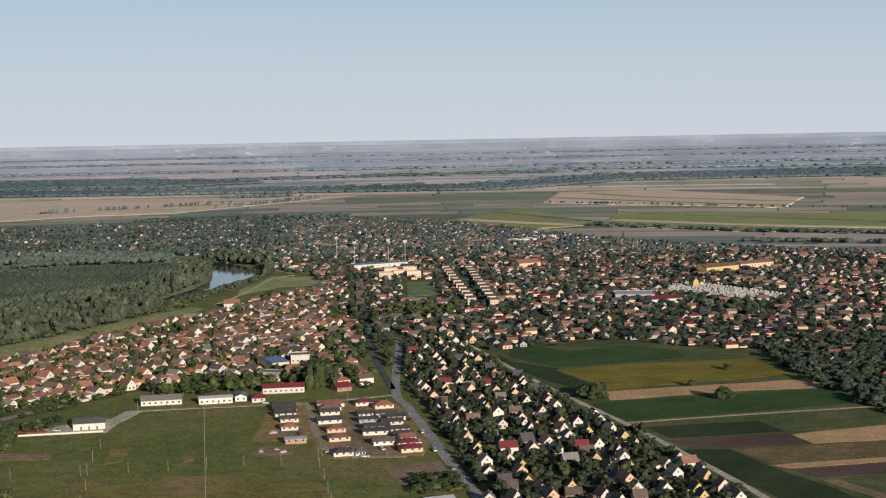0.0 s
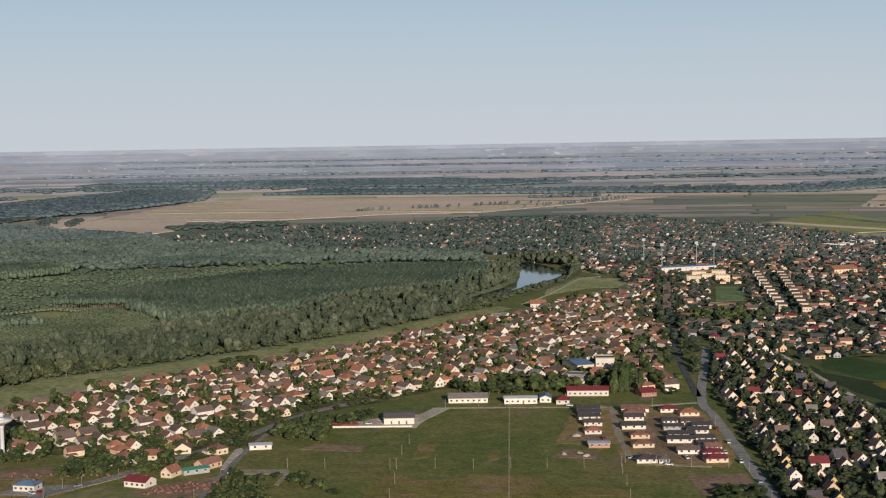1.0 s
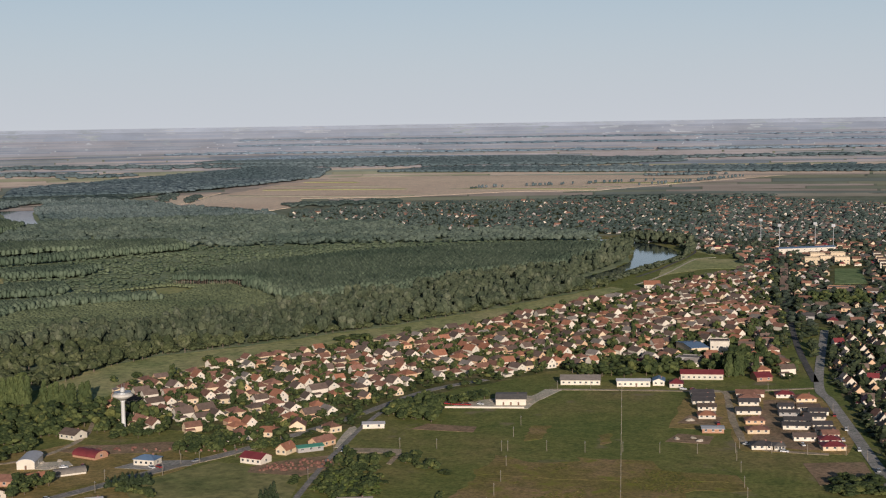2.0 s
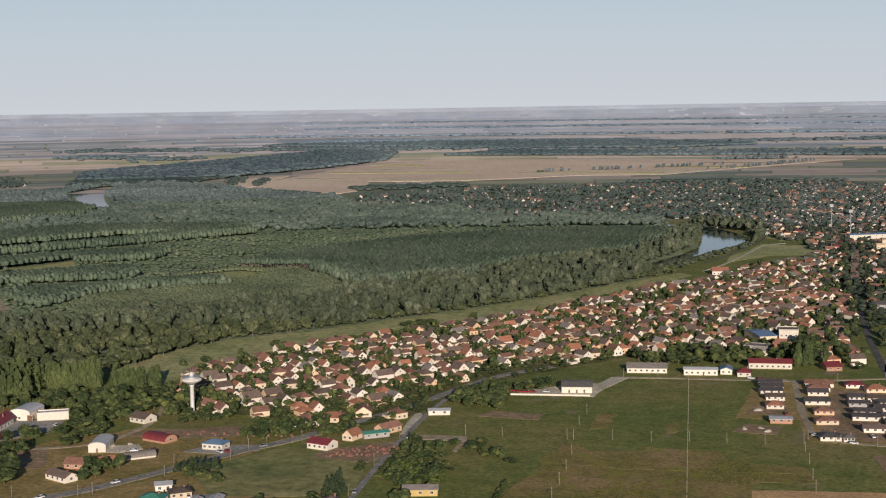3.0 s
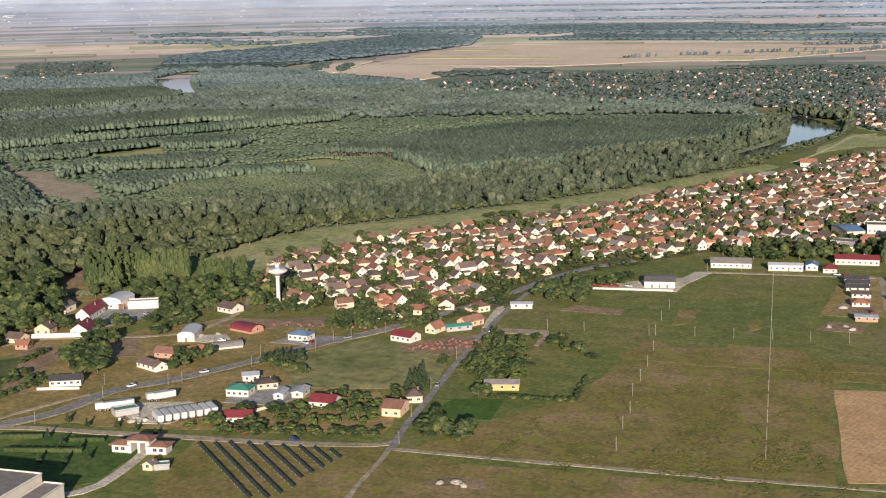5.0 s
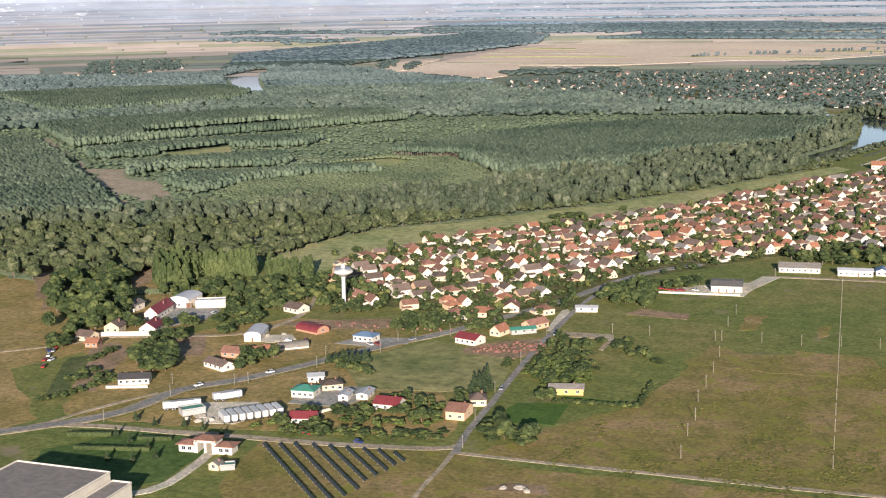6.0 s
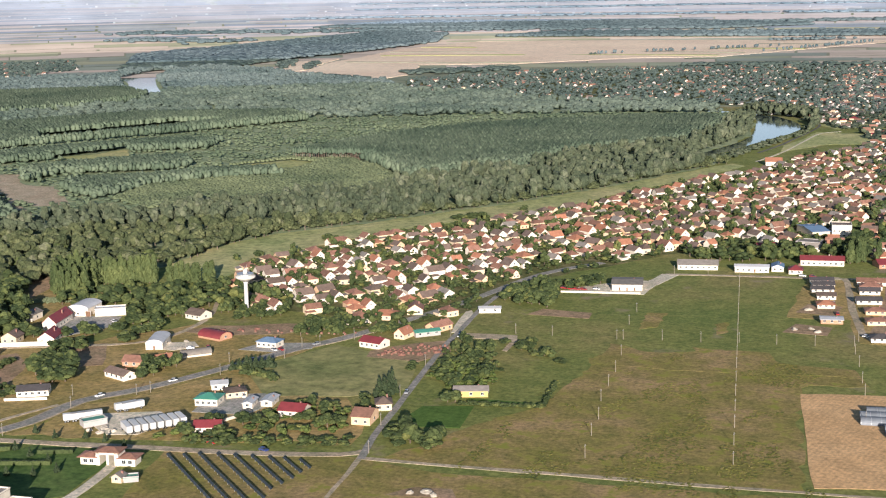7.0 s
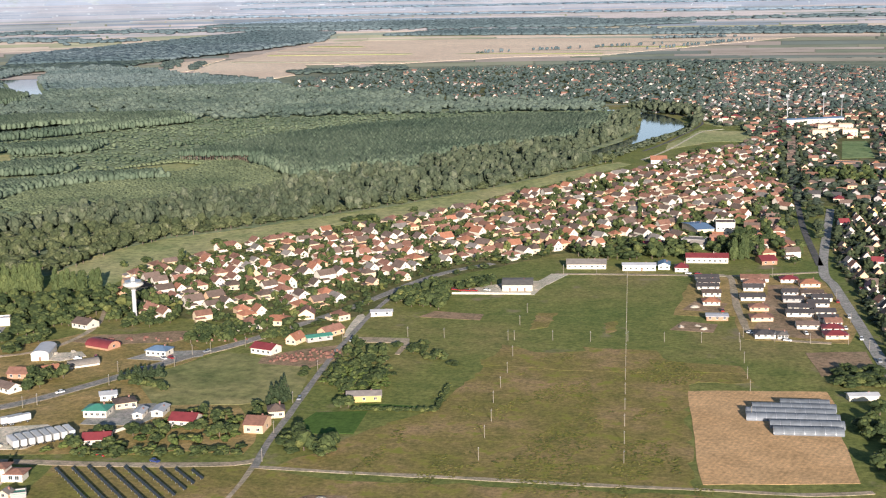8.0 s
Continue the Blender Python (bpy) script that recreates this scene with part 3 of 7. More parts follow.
sheet("clearing", [(-732, 1204), (-692, 1272), (-653, 1261), (-648, 1200), (-703, 1166)], 0.10, BANK, "sunny grass clearing in the woods", "clearing", 3.0)
sheet("clearing", [(-964, 1210), (-936, 1270), (-925, 1317), (-885, 1269), (-898, 1220)], 0.10, BANK, "small bright clearing in the woods", "clearing", 3.0)
sheet("clearing", [(-1116, 1403), (-1030, 1583), (-952, 1598), (-977, 1502), (-1063, 1335)], 0.10, BANK, "long grassy strip between plantations", "clearing", 3.0)

sheet("weedy_meadow", [(-178, 650), (-150, 640), (-118, 655), (-88, 640), (-60, 640), (-52, 612), (-80, 604), (-60, 474), (-120, 467), (-180, 460), (-215, 456), (-205, 480), (-190, 520), (-176, 545), (-176, 590)], 0.07, DRY_GRASS, "dry weedy part of the meadow with brown patches", "meadow", 4.0, 6.0)
sheet("worn_strip", [(-180, 622), (-138, 620), (-99, 625), (-61, 631), (-60, 626), (-98, 619), (-137, 613), (-178, 614)], 0.12, DRY_GRASS, "dry brown mown strip across the meadow", "meadow", 0.6, 6.0)
sheet("dry_field", [(-31, 669), (-4, 678), (1, 651), (-22, 628)], 0.09, BARE, "brown fallow plot at the meadow's corner", "field", 0.5)
sheet("dry_yards", [(-480, 545), (-430, 575), (-400, 620), (-345, 625), (-318, 606), (-335, 560), (-300, 525), (-262, 525), (-240, 500), (-233, 470), (-310, 448), (-395, 432), (-420, 470), (-440, 500)], 0.045, YARD_GRASS, "dry trodden grass round the yards", "yard grass", 1.5)
sheet("brick_yard_ground", [(-284, 590), (-286, 602), (-270, 622), (-256, 632), (-246, 610), (-256, 590)], 0.13, BARE, "dusty ground of the brick yard", "yard", 0.6)
sheet("dry_yards", [(-400, 606), (-385, 622), (-352, 640), (-330, 640), (-345, 616), (-372, 604)], 0.10, BARE, "bare dusty slope beside the hangar", "yard", 1.0)
sheet("weedy_meadow", [(-300, 440), (-224, 455), (-190, 452), (-100, 462), (-20, 470), (20, 420), (-40, 330), (-200, 330), (-280, 380)], 0.06, DRY_GRASS, "rough dry grass below the dirt track", "meadow", 2.0, 8.0)
sheet("verge", [(-385, 436), (-380, 480), (-362, 512), (-345, 556), (-332, 592), (-316, 626), (-308, 624), (-318, 585), (-332, 551), (-348, 508), (-366, 482), (-372, 436)], 0.09, DRY_GRASS, "dry grass verge along the main road", "verge", 1.0)
sheet("pale_patch", [(-176, 720), (-166, 722), (-163, 690), (-172, 684)], 0.09, DRY_GRASS, "pale worn grass in the meadow", "meadow", 2.2, 3.0)
sheet("pale_patch", [(-136, 705), (-131, 712), (-127, 690), (-131, 684)], 0.09, DRY_GRASS, "pale trodden patch in the meadow", "rubble", 1.6, 3.0)
sheet("dry_patch", [(-137, 655), (-100, 656), (-86, 622), (-125, 618)], 0.10, DRY_GRASS, "dry brown patch where the grass has died", "meadow", 5.0, 4.0)
# fields right of the weekend houses
sheet("field_margin", [(20, 1100), (34, 1040), (137, 1088), (180, 1050), (240, 1010), (268, 900), (300, 820), (262, 640), (200, 560), (142, 560), (120, 690), (98, 766), (70, 860), (46, 960)], 0.05, MARGIN, "rough green grass between the fields", "grass", 1.0)
sheet("green_field", [(52, 1081), (90, 1027), (139, 1050), (173, 1022), (173, 987), (116, 964), (77, 956), (46, 1005)], 0.10, CROP, "dark green field with sown rows", "field", 0.5)
sheet("green_field", [(39, 1017), (47, 984), (77, 951), (101, 861), (86, 867), (64, 907), (41, 972)], 0.09, DARK_CROP, "dark rough field behind the gardens", "field", 0.5)
sheet("yellow_field", [(76, 944), (115, 959), (218, 979), (230, 915), (208, 900), (149, 881), (102, 865)], 0.10, SUNFLOWER, "yellow-green ripening field behind the stubble strip", "field", 0.5)
sheet("stubble_strip", [(100, 860), (185, 879), (240, 894), (240, 859), (179, 852), (99, 829)], 0.10, STUBBLE, "narrow pale stubble strip between green fields", "field", 0.5)
sheet("green_field", [(85, 818), (101, 826), (238, 855), (253, 812), (200, 793), (101, 768)], 0.10, CROP, "deep green field along a dirt lane", "field", 0.5)
sheet("green_field", [(108, 750), (173, 762), (181, 732), (119, 721)], 0.09, DARK_CROP, "dark low crop strip beside the lane", "field", 0.5)
sheet("dry_field", [(181, 769), (250, 788), (252, 754), (184, 732)], 0.09, MARGIN, "brown-green fallow land beside the lane", "field", 0.5)
sheet("ploughed_field", [(115, 717), (180, 729), (188, 701), (126, 693)], 0.10, SOIL, "freshly ploughed dark brown field", "field", 0.5)
sheet("stubble_strip", [(182, 726), (250, 748), (237, 709), (187, 701)], 0.10, STUBBLE, "golden stubble field", "field", 0.5)
sheet("dry_field", [(145, 692), (236, 706), (225, 673), (156, 662)], 0.10, FALLOW, "dry olive brown fallow field", "field", 0.5)
sheet("stubble_strip", [(155, 658), (224, 671), (221, 662), (161, 649)], 0.11, STUBBLE, "thin golden stubble strip between fallow fields", "field", 0.5)
sheet("ploughed_field", [(163, 647), (220, 660), (213, 636), (172, 631)], 0.09, SOIL, "brown ploughed strip at the field edge", "field", 0.5)
sheet("green_field", [(118, 693), (143, 694), (154, 654), (172, 614), (183, 576), (150, 579), (133, 635)], 0.11, DARK_CROP, "dark green field beside the eastern lane", "field", 0.5)
sheet("stubble_strip", [(171, 626), (178, 628), (197, 589), (194, 578)], 0.10, BARE, "bare strip between green fields", "field", 0.5)
band("field_lane", [(97, 761), (130, 770), (181, 782), (256, 798), (282, 806)], 3.0, 0.17, DIRT, "dirt lane between the fields", "track", 0.2)

# middle distance
sheet("far_stubble_field", [(-1485, 2682), (-1600, 2969), (-1545, 3120), (-1500, 2950), (-1414, 2689), (-1412, 2560)], 1.3, STUBBLE_FAR, "curved stubble field beside the far river", "field", 6)
sheet("far_stubble_field", [(-1410, 2700), (-1490, 2950), (-1520, 3182), (-1600, 3615), (-1540, 4100), (-1050, 4150), (-711, 4140), (-250, 4090), (-400, 3765), (-631, 3222), (-812, 3180), (-1020, 2940), (-1228, 2880), (-1120, 2580), (-1122, 2410), (-1336, 2540)], 0.9, STUBBLE_FAR, "broad pale stubble fields beyond the town", "field", 8)
sheet("far_yellow_field", [(382, 2962), (900, 2684), (741, 2160), (481, 2287), (285, 2502)], 1.3, OLIVE_FAR, "wide yellow-green field past the edge of town", "field", 8)
sheet("far_stubble_field", [(350, 4090), (640, 4120), (905, 3480), (742, 3001), (247, 3420)], 1.3, STUBBLE_FAR, "large pinkish stubble field on the plain", "field", 8)
sheet("far_stubble_field", [(-3, 2690), (176, 3162), (290, 2530), (176, 2449)], 1.5, OLIVE_FAR, "narrow straw field behind the town", "field", 8)

sheet("estate_ground", [(-106, 735), (-106, 832), (-60, 838), (-28, 832), (-6, 740), (-12, 690), (-62, 686), (-72, 735)], 0.075, YARD_GRASS, "dry trodden ground between new houses", "earth", 1.2)
sheet("bare_patch", [(-58, 700), (-60, 820), (-34, 818), (-18, 735), (-20, 698)], 0.085, BARE, "bare brown building ground between bungalows", "earth", 1.5)
band("road_shoulder", [(-420, 385), (-378, 440), (-372, 484), (-356, 510), (-338, 553), (-325, 588), (-309, 622), (-296, 660)], 8.0, 0.16, DIRT, "pale gravel shoulder of the main road", "road", 0.3)
band("main_road", [(-470, 300), (-420, 385), (-378, 440), (-372, 484), (-356, 510), (-338, 553), (-325, 588), (-309, 622), (-296, 660), (-280, 715), (-262, 800), (-236, 845)], 6.0, 0.20, ROAD, "grey two-lane asphalt road past the village", "road")
band("gravel_road", [(-395, 420), (-370, 428), (-340, 433), (-317, 438), (-271, 446), (-232, 457), (-225, 464)], 5.0, 0.18, DIRT, "pale dusty gravel road to the gardens", "road", 0.2)
band("village_street", [(-222, 455), (-229, 482), (-236, 520), (-246, 572), (-255, 622), (-258, 646), (-265, 697), (-268, 735)], 3.0, 0.19, ROAD, "narrow grey street between garden plots", "road", 0.1)
band("track", [(-222, 456), (-186, 459), (-143, 464), (-102, 468), (-56, 474), (-20, 478), (2, 486)], 3.0, 0.15, DIRT, "worn dirt track across the meadow", "track", 0.3)
band("track", [(-224, 460), (-220, 440), (-216, 413), (-208, 380), (-195, 330)], 2.2, 0.15, DIRT, "dirt track down from the road corner", "track", 0.3)
band("town_road", [(-36, 1100), (-32, 878), (-23, 821), (-9, 739), (2, 673), (14, 605), (34, 500), (60, 400)], 6.0, 0.18, ASPHALT, "grey road beside the new housing plots", "road")
band("field_lane", [(10, 1100), (18, 1070), (44, 962), (68, 868), (97, 768), (118, 688), (132, 629), (139, 596), (152, 520)], 4.0, 0.18, GRAVEL, "pale gravel lane between gardens and fields", "road", 0.2)
band("estate_road", [(-95, 840), (-85, 836), (-80, 808), (-73, 760), (-66, 725), (-61, 703), (-50, 692), (-20, 690)], 4.0, 0.17, DIRT, "curving dirt road of the new housing plots", "road", 0.2)
band("estate_road", [(-190, 822), (-150, 829), (-110, 835), (-85, 838), (-34, 860)], 4.0, 0.16, DIRT, "dusty road along the top of the meadow", "road", 0.2)
band("town_street", [(-103, 1640), (-92, 1480), (-75, 1257), (-62, 1120), (-50, 1000), (-34, 880)], 4.5, 0.18, STREET, "straight tree-lined street through the town", "road")
band("town_street", [(17, 1690), (36, 1320)], 6.0, 0.18, STREET, "street between rows of pale apartment blocks", "road")
sheet("gravel_yard", [(-396, 570), (-392, 584), (-380, 590), (-373, 582), (-381, 572)], 0.17, GRAVEL, "pale gravel yard of a building firm", "yard", 0.5)
sheet("gravel_yard", [(-345, 455), (-352, 472), (-330, 482), (-316, 474), (-322, 452), (-334, 448)], 0.17, GRAVEL, "pale gravel lorry yard", "yard", 0.5)
sheet("paved_yard", [(-465, 580), (-478, 617), (-449, 626), (-440, 605), (-452, 578)], 0.17, ASPHALT, "grey paved yard between white halls", "yard", 0.4)
sheet("paved_yard", [(-316, 486), (-322, 510), (-300, 520), (-288, 512), (-292, 490)], 0.17, ASPHALT, "grey paved yard round small workshops", "yard", 0.4)
sheet("paved_yard", [(-350, 583), (-345, 598), (-320, 606), (-316, 596), (-330, 584)], 0.17, ASPHALT, "paved forecourt beside the road", "yard", 0.4)
sheet("gravel_yard", [(-232, 756), (-234, 766), (-205, 800), (-188, 800), (-189, 763)], 0.17, GRAVEL, "gravel depot yard at the meadow's edge", "yard", 0.5)
sheet("gravel_yard", [(-197, 790), (-192, 822), (-182, 822), (-188, 790)], 0.18, GRAVEL, "pale gravel turning place", "yard", 0.5)
sheet("sports_pitch", [(-41, 1555), (-16, 1563), (-6, 1423), (-37, 1410)], 0.2, PITCH, "green football pitch in the town", "pitch")
sheet("dirt_slope", [(-261, 647), (-257, 650), (-264, 688), (-269, 697), (-271, 693), (-265, 660)], 0.16, GRAVEL, "pale trodden track mouth beside the village", "track", 0.4)
sheet("dirt_slope", [(-257, 648), (-227, 652), (-224, 641), (-222, 621), (-224, 622), (-226, 638), (-228, 643), (-250, 640)], 0.15, DIRT, "dusty strip of trodden ground in the meadow", "track", 0.6)
sheet("lawn", [(-372, 395), (-352, 428), (-312, 432), (-306, 385), (-340, 350)], 0.1, WATERED, "green irrigated lawn round the factory", "lawn", 0.5)
band("factory_drive", [(-312, 432), (-309, 418), (-305, 400), (-305, 375), (-330, 350)], 4.5, 0.18, GRAVEL, "pale driveway through the factory gate", "road", 0.1)

band("field_strip", [(40, 2760), (130, 2640), (240, 2520)], 36, 1.9, STUBBLE_FAR, "narrow stubble strip behind the town", "field")
band("field_strip", [(120, 3010), (200, 2820), (275, 2640)], 26, 1.9, FARM_FAR, "narrow dark green strip behind the town", "field")
# narrow strips across the stubble
for line, wide, material in (([(-1490, 3250), (-1100, 3300), (-640, 3290)], 26, OLIVE_FAR), ([(-1560, 3700), (-1000, 3640), (-480, 3600)], 44, OLIVE_FAR), ([(-1460, 2980), (-1220, 2960), (-1000, 2990)], 16, FARM_FAR), ([(-1560, 3880), (-1100, 3900), (-420, 3830)], 30, FARM_FAR), ([(-1540, 3420), (-1000, 3460), (-600, 3400)], 14, FARM_FAR),
                             ([(380, 2880), (640, 2600), (820, 2420)], 40, FARM_FAR), ([(330, 2650), (560, 2420), (790, 2270)], 34, STUBBLE_FAR), ([(420, 3950), (560, 3600), (830, 3260)], 30, OLIVE_FAR), ([(300, 3700), (520, 3380), (760, 3080)], 36, OLIVE_FAR)):
    band("field_strip", line, wide, 1.8, material, "narrow strip of another crop across wide fields", "field")

# patchwork of far fields out to the horizon; haze is painted in, stronger with distance
rng = np.random.default_rng(3)
HAZE_TINTS = {
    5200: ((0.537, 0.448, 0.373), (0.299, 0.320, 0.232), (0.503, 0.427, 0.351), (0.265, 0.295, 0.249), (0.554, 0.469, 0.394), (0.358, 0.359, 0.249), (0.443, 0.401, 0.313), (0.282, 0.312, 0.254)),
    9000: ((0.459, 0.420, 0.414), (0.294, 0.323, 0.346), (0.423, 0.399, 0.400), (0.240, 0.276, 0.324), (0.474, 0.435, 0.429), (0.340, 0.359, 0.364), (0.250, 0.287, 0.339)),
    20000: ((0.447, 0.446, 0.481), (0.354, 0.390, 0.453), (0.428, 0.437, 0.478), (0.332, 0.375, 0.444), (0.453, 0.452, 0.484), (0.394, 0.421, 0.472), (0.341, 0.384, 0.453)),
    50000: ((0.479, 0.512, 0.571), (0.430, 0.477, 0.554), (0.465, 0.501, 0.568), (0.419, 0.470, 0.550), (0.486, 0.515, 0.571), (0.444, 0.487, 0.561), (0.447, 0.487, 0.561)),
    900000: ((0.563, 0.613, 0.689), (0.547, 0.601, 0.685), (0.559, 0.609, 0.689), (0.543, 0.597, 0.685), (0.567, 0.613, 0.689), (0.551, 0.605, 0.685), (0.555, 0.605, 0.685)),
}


def far_patchwork(d, end, tints, seed, start=-75, stop=45):
    """Fields from d out to end: strips across the view, each with one of the haze-mixed tints."""
    rng = np.random.default_rng(seed)
    v, t = [], []
    while d < end:
        depth = d * (rng.uniform(0.022, 0.06) if d < 9000 else 0.055 if d < 20000 else 0.16)
        a = radians(start) - rng.uniform(0, 0.05)
        while a < radians(stop):
            wide, skew = rng.uniform(0.03, 0.15) if d < 9000 else rng.uniform(0.015, 0.11), rng.uniform(-0.05, 0.05) * (d < 15000)
            wide = min(wide, radians(stop) - a + 0.002)
            n, i0 = max(2, int(wide / 0.03)), len(v)
            for k in range(n + 1):
                b = a + wide * 0.985 * k / n
                for dd in (d + depth * (0.03 + skew * 5 * k / n), d + depth * 0.5, d + depth * (1.0 + skew * 5 * k / n)):
                    v.append((dd * math.sin(b), dd * math.cos(b), 0.15 + dd * 0.00008))
            for k in range(n):
                for q in range(2):
                    j = i0 + 3 * k + q
                    t += [(j, j + 3, j + 4), (j, j + 4, j + 1)]
            a += wide
        d += depth
    m, tree, shader = nodes_of("haze_tinted_farmland")
    island = tree.nodes.new("ShaderNodeNewGeometry").outputs["Random Per Island"]
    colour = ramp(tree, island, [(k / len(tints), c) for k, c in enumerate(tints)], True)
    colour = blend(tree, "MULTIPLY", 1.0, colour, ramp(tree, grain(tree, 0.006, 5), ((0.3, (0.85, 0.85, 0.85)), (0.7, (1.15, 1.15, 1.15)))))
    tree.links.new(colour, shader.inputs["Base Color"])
    shader.inputs["Roughness"].default_value, shader.inputs["Specular IOR Level"].default_value = 1.0, 0.0
    tagged(new("far_fields", tri_mesh("far_fields", far_place(v), t, m)), "patchwork of stubble and green fields that fade into painted haze", "farmland", kind="structure")
    return d


far_patchwork(1900.0, 2940, HAZE_TINTS[5200], 9, 4)
far_patchwork(2280.0, 2940, HAZE_TINTS[5200], 14, -54, -36.5)
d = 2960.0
for seed, (end, tints) in enumerate(HAZE_TINTS.items()):
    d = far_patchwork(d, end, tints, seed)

# ---- trees ----


def ball(level):
    p = (1 + 5**0.5) / 2
    v = [(-1, p, 0), (1, p, 0), (-1, -p, 0), (1, -p, 0), (0, -1, p), (0, 1, p), (0, -1, -p), (0, 1, -p), (p, 0, -1), (p, 0, 1), (-p, 0, -1), (-p, 0, 1)]
    f = [(0, 11, 5), (0, 5, 1), (0, 1, 7), (0, 7, 10), (0, 10, 11), (1, 5, 9), (5, 11, 4), (11, 10, 2), (10, 7, 6), (7, 1, 8), (3, 9, 4), (3, 4, 2), (3, 2, 6), (3, 6, 8), (3, 8, 9), (4, 9, 5), (2, 4, 11), (6, 2, 10), (8, 6, 7), (9, 8, 1)]
    for _ in range(level):
        mid, g = {}, []
        for a, b, c in f:
            m = []
            for i, j in ((a, b), (b, c), (c, a)):
                key = (min(i, j), max(i, j))
                if key not in mid:
                    mid[key] = len(v)
                    v.append(tuple((np.array(v[i]) + v[j]) / 2))
                m.append(mid[key])
            g += [(a, m[0], m[2]), (b, m[1], m[0]), (c, m[2], m[1]), tuple(m)]
        f = g
    v = np.array(v, float)
    return v / np.linalg.norm(v, axis=1, keepdims=True), np.array(f, int)


BALLS = [ball(0), ball(1)]


def crown(seed, clumps, level, tufts, form="round", size=0.30):
    """A crown one metre high and one wide: ragged clumps of leaves with loose tufts round them."""
    rng = np.random.default_rng(seed)
    bv, bf = BALLS[level]
    bf = bf[bv[bf].mean(1)[:, 2] > -0.5]  # the underside of a clump stays open
    verts, tris, n = [], [], 0
    for k in range(clumps):
        u = (k + 0.5) / clumps
        a = k * 2.4 + rng.uniform(-0.5, 0.5)
        if form == "round":
            z, out = 0.30 + 0.55 * u, 0.36 * math.sqrt(max(0.05, 1 - (2 * u - 0.85) ** 2)) * rng.uniform(0.6, 1.1)
            r = size * rng.uniform(0.75, 1.2) * (1.15 - 0.35 * u)
        elif form == "poplar":
            z, out = 0.12 + 0.78 * u, 0.22 * rng.uniform(0.3, 1.0) * (1.15 - 0.6 * abs(2 * u - 0.8))
            r = size * rng.uniform(0.8, 1.1) * (1.15 - 0.55 * u)
        else:
            z, out = 0.10 + 0.80 * u, 0.42 * (1 - u) * rng.uniform(0.6, 1.0)
            r = size * rng.uniform(0.8, 1.1) * (1.1 - 0.8 * u)
        c = np.array([out * math.cos(a), out * math.sin(a), z])
        p = bv * (1 + rng.uniform(-0.28, 0.22, (len(bv), 1))) * r * [1, 1, rng.uniform(0.6, 0.85) if form != "cone" else 0.6]
        verts.append(p + c)
        tris.append(bf + n)
        n += len(p)
        for _ in range(tufts):
            w = rng.normal(size=3)
            w /= np.linalg.norm(w)
            w[2] = abs(w[2]) * 0.8
            at, s = c + w * r * rng.uniform(0.85, 1.25) * [1, 1, 0.6], r * rng.uniform(0.18, 0.36)
            q = rng.normal(size=(4, 3)) * s * [1, 1, 0.6]
            verts.append(at + q)
            tris.append(np.array([[0, 1, 2], [0, 2, 3]]) + n)
            n += 4
    return np.concatenate(verts), np.concatenate(tris)


def trunk(top=0.45, r=0.035, sides=5):
    v, f = [], []
    for z, q in ((-0.01, 1.3), (0.06, 1.0), (top, 0.55)):
        v += [(r * q * math.cos(2 * math.pi * k / sides), r * q * math.sin(2 * math.pi * k / sides), z) for k in range(sides)]
    for i in range(2):
        for k in range(sides):
            j = (k + 1) % sides
            f += [(i * sides + k, i * sides + j, (i + 1) * sides + j), (i * sides + k, (i + 1) * sides + j, (i + 1) * sides + k)]
    return np.array(v), np.array(f)


MEDIUM = [crown(s, 5, 0, 1, "round", 0.32) for s in range(9)]
TINY = [crown(80 + s, 3, 0, 0, "round", 0.42) for s in range(5)]
FAINT = [crown(90 + s, 2, 0, 0, "round", 0.48) for s in range(5)]
DOME = [crown(95 + s, 1, 0, 0, "round", 0.62) for s in range(5)]


def rounded(seed, clumps, level, rough=0.13):
    """A full crown one metre high and wide: a large clump with smaller ones pushed out of it."""
    rng = np.random.default_rng(seed)
    bv, bf = BALLS[level]
    bf = bf[bv[bf].mean(1)[:, 2] > -0.6]
    verts, tris = [], []
    for k in range(clumps):
        if k == 0:
            c, r, flat = np.array([0, 0, 0.56]), 0.36, 1.05
        else:
            a, z = k * 2.4 + rng.uniform(-0.4, 0.4), rng.uniform(0.36, 0.80)
            out = 0.27 * math.sqrt(max(0.1, 1 - ((z - 0.5) / 0.45) ** 2)) * rng.uniform(0.8, 1.15)
            c, r, flat = np.array([out * math.cos(a), out * math.sin(a), z]), rng.uniform(0.15, 0.24), 0.9
        p = bv * (1 + rng.uniform(-rough, rough, (len(bv), 1))) * r * [1, 1, flat]
        tris.append(bf + sum(len(v) for v in verts))
        verts.append(p + c)
    return np.concatenate(verts), np.concatenate(tris)


def spire(seed, low=0.22, sides=4):
    """A slim plantation tree: two uneven rings under a tip."""
    rng = np.random.default_rng(seed)
    v = []
    for z, r in ((low, 0.40), (0.72, 0.44)):
        v += [(r * q * math.cos(2 * math.pi * (k + z) / sides), r * q * math.sin(2 * math.pi * (k + z) / sides), z + rng.uniform(-0.06, 0.06)) for k, q in enumerate(rng.uniform(0.8, 1.2, sides))]
    v.append((rng.uniform(-0.1, 0.1), rng.uniform(-0.1, 0.1), 1.0))
    f = []
    for k in range(sides):
        j = (k + 1) % sides
        f += [(k, j, sides + j), (k, sides + j, sides + k), (sides + k, sides + j, 2 * sides)]
    return np.array(v), np.array(f)


FULL = [rounded(130 + s, 9, 1, 0.24) for s in range(9)]
FULL_FAR = [rounded(150 + s, 5, 0, 0.24) for s in range(9)]
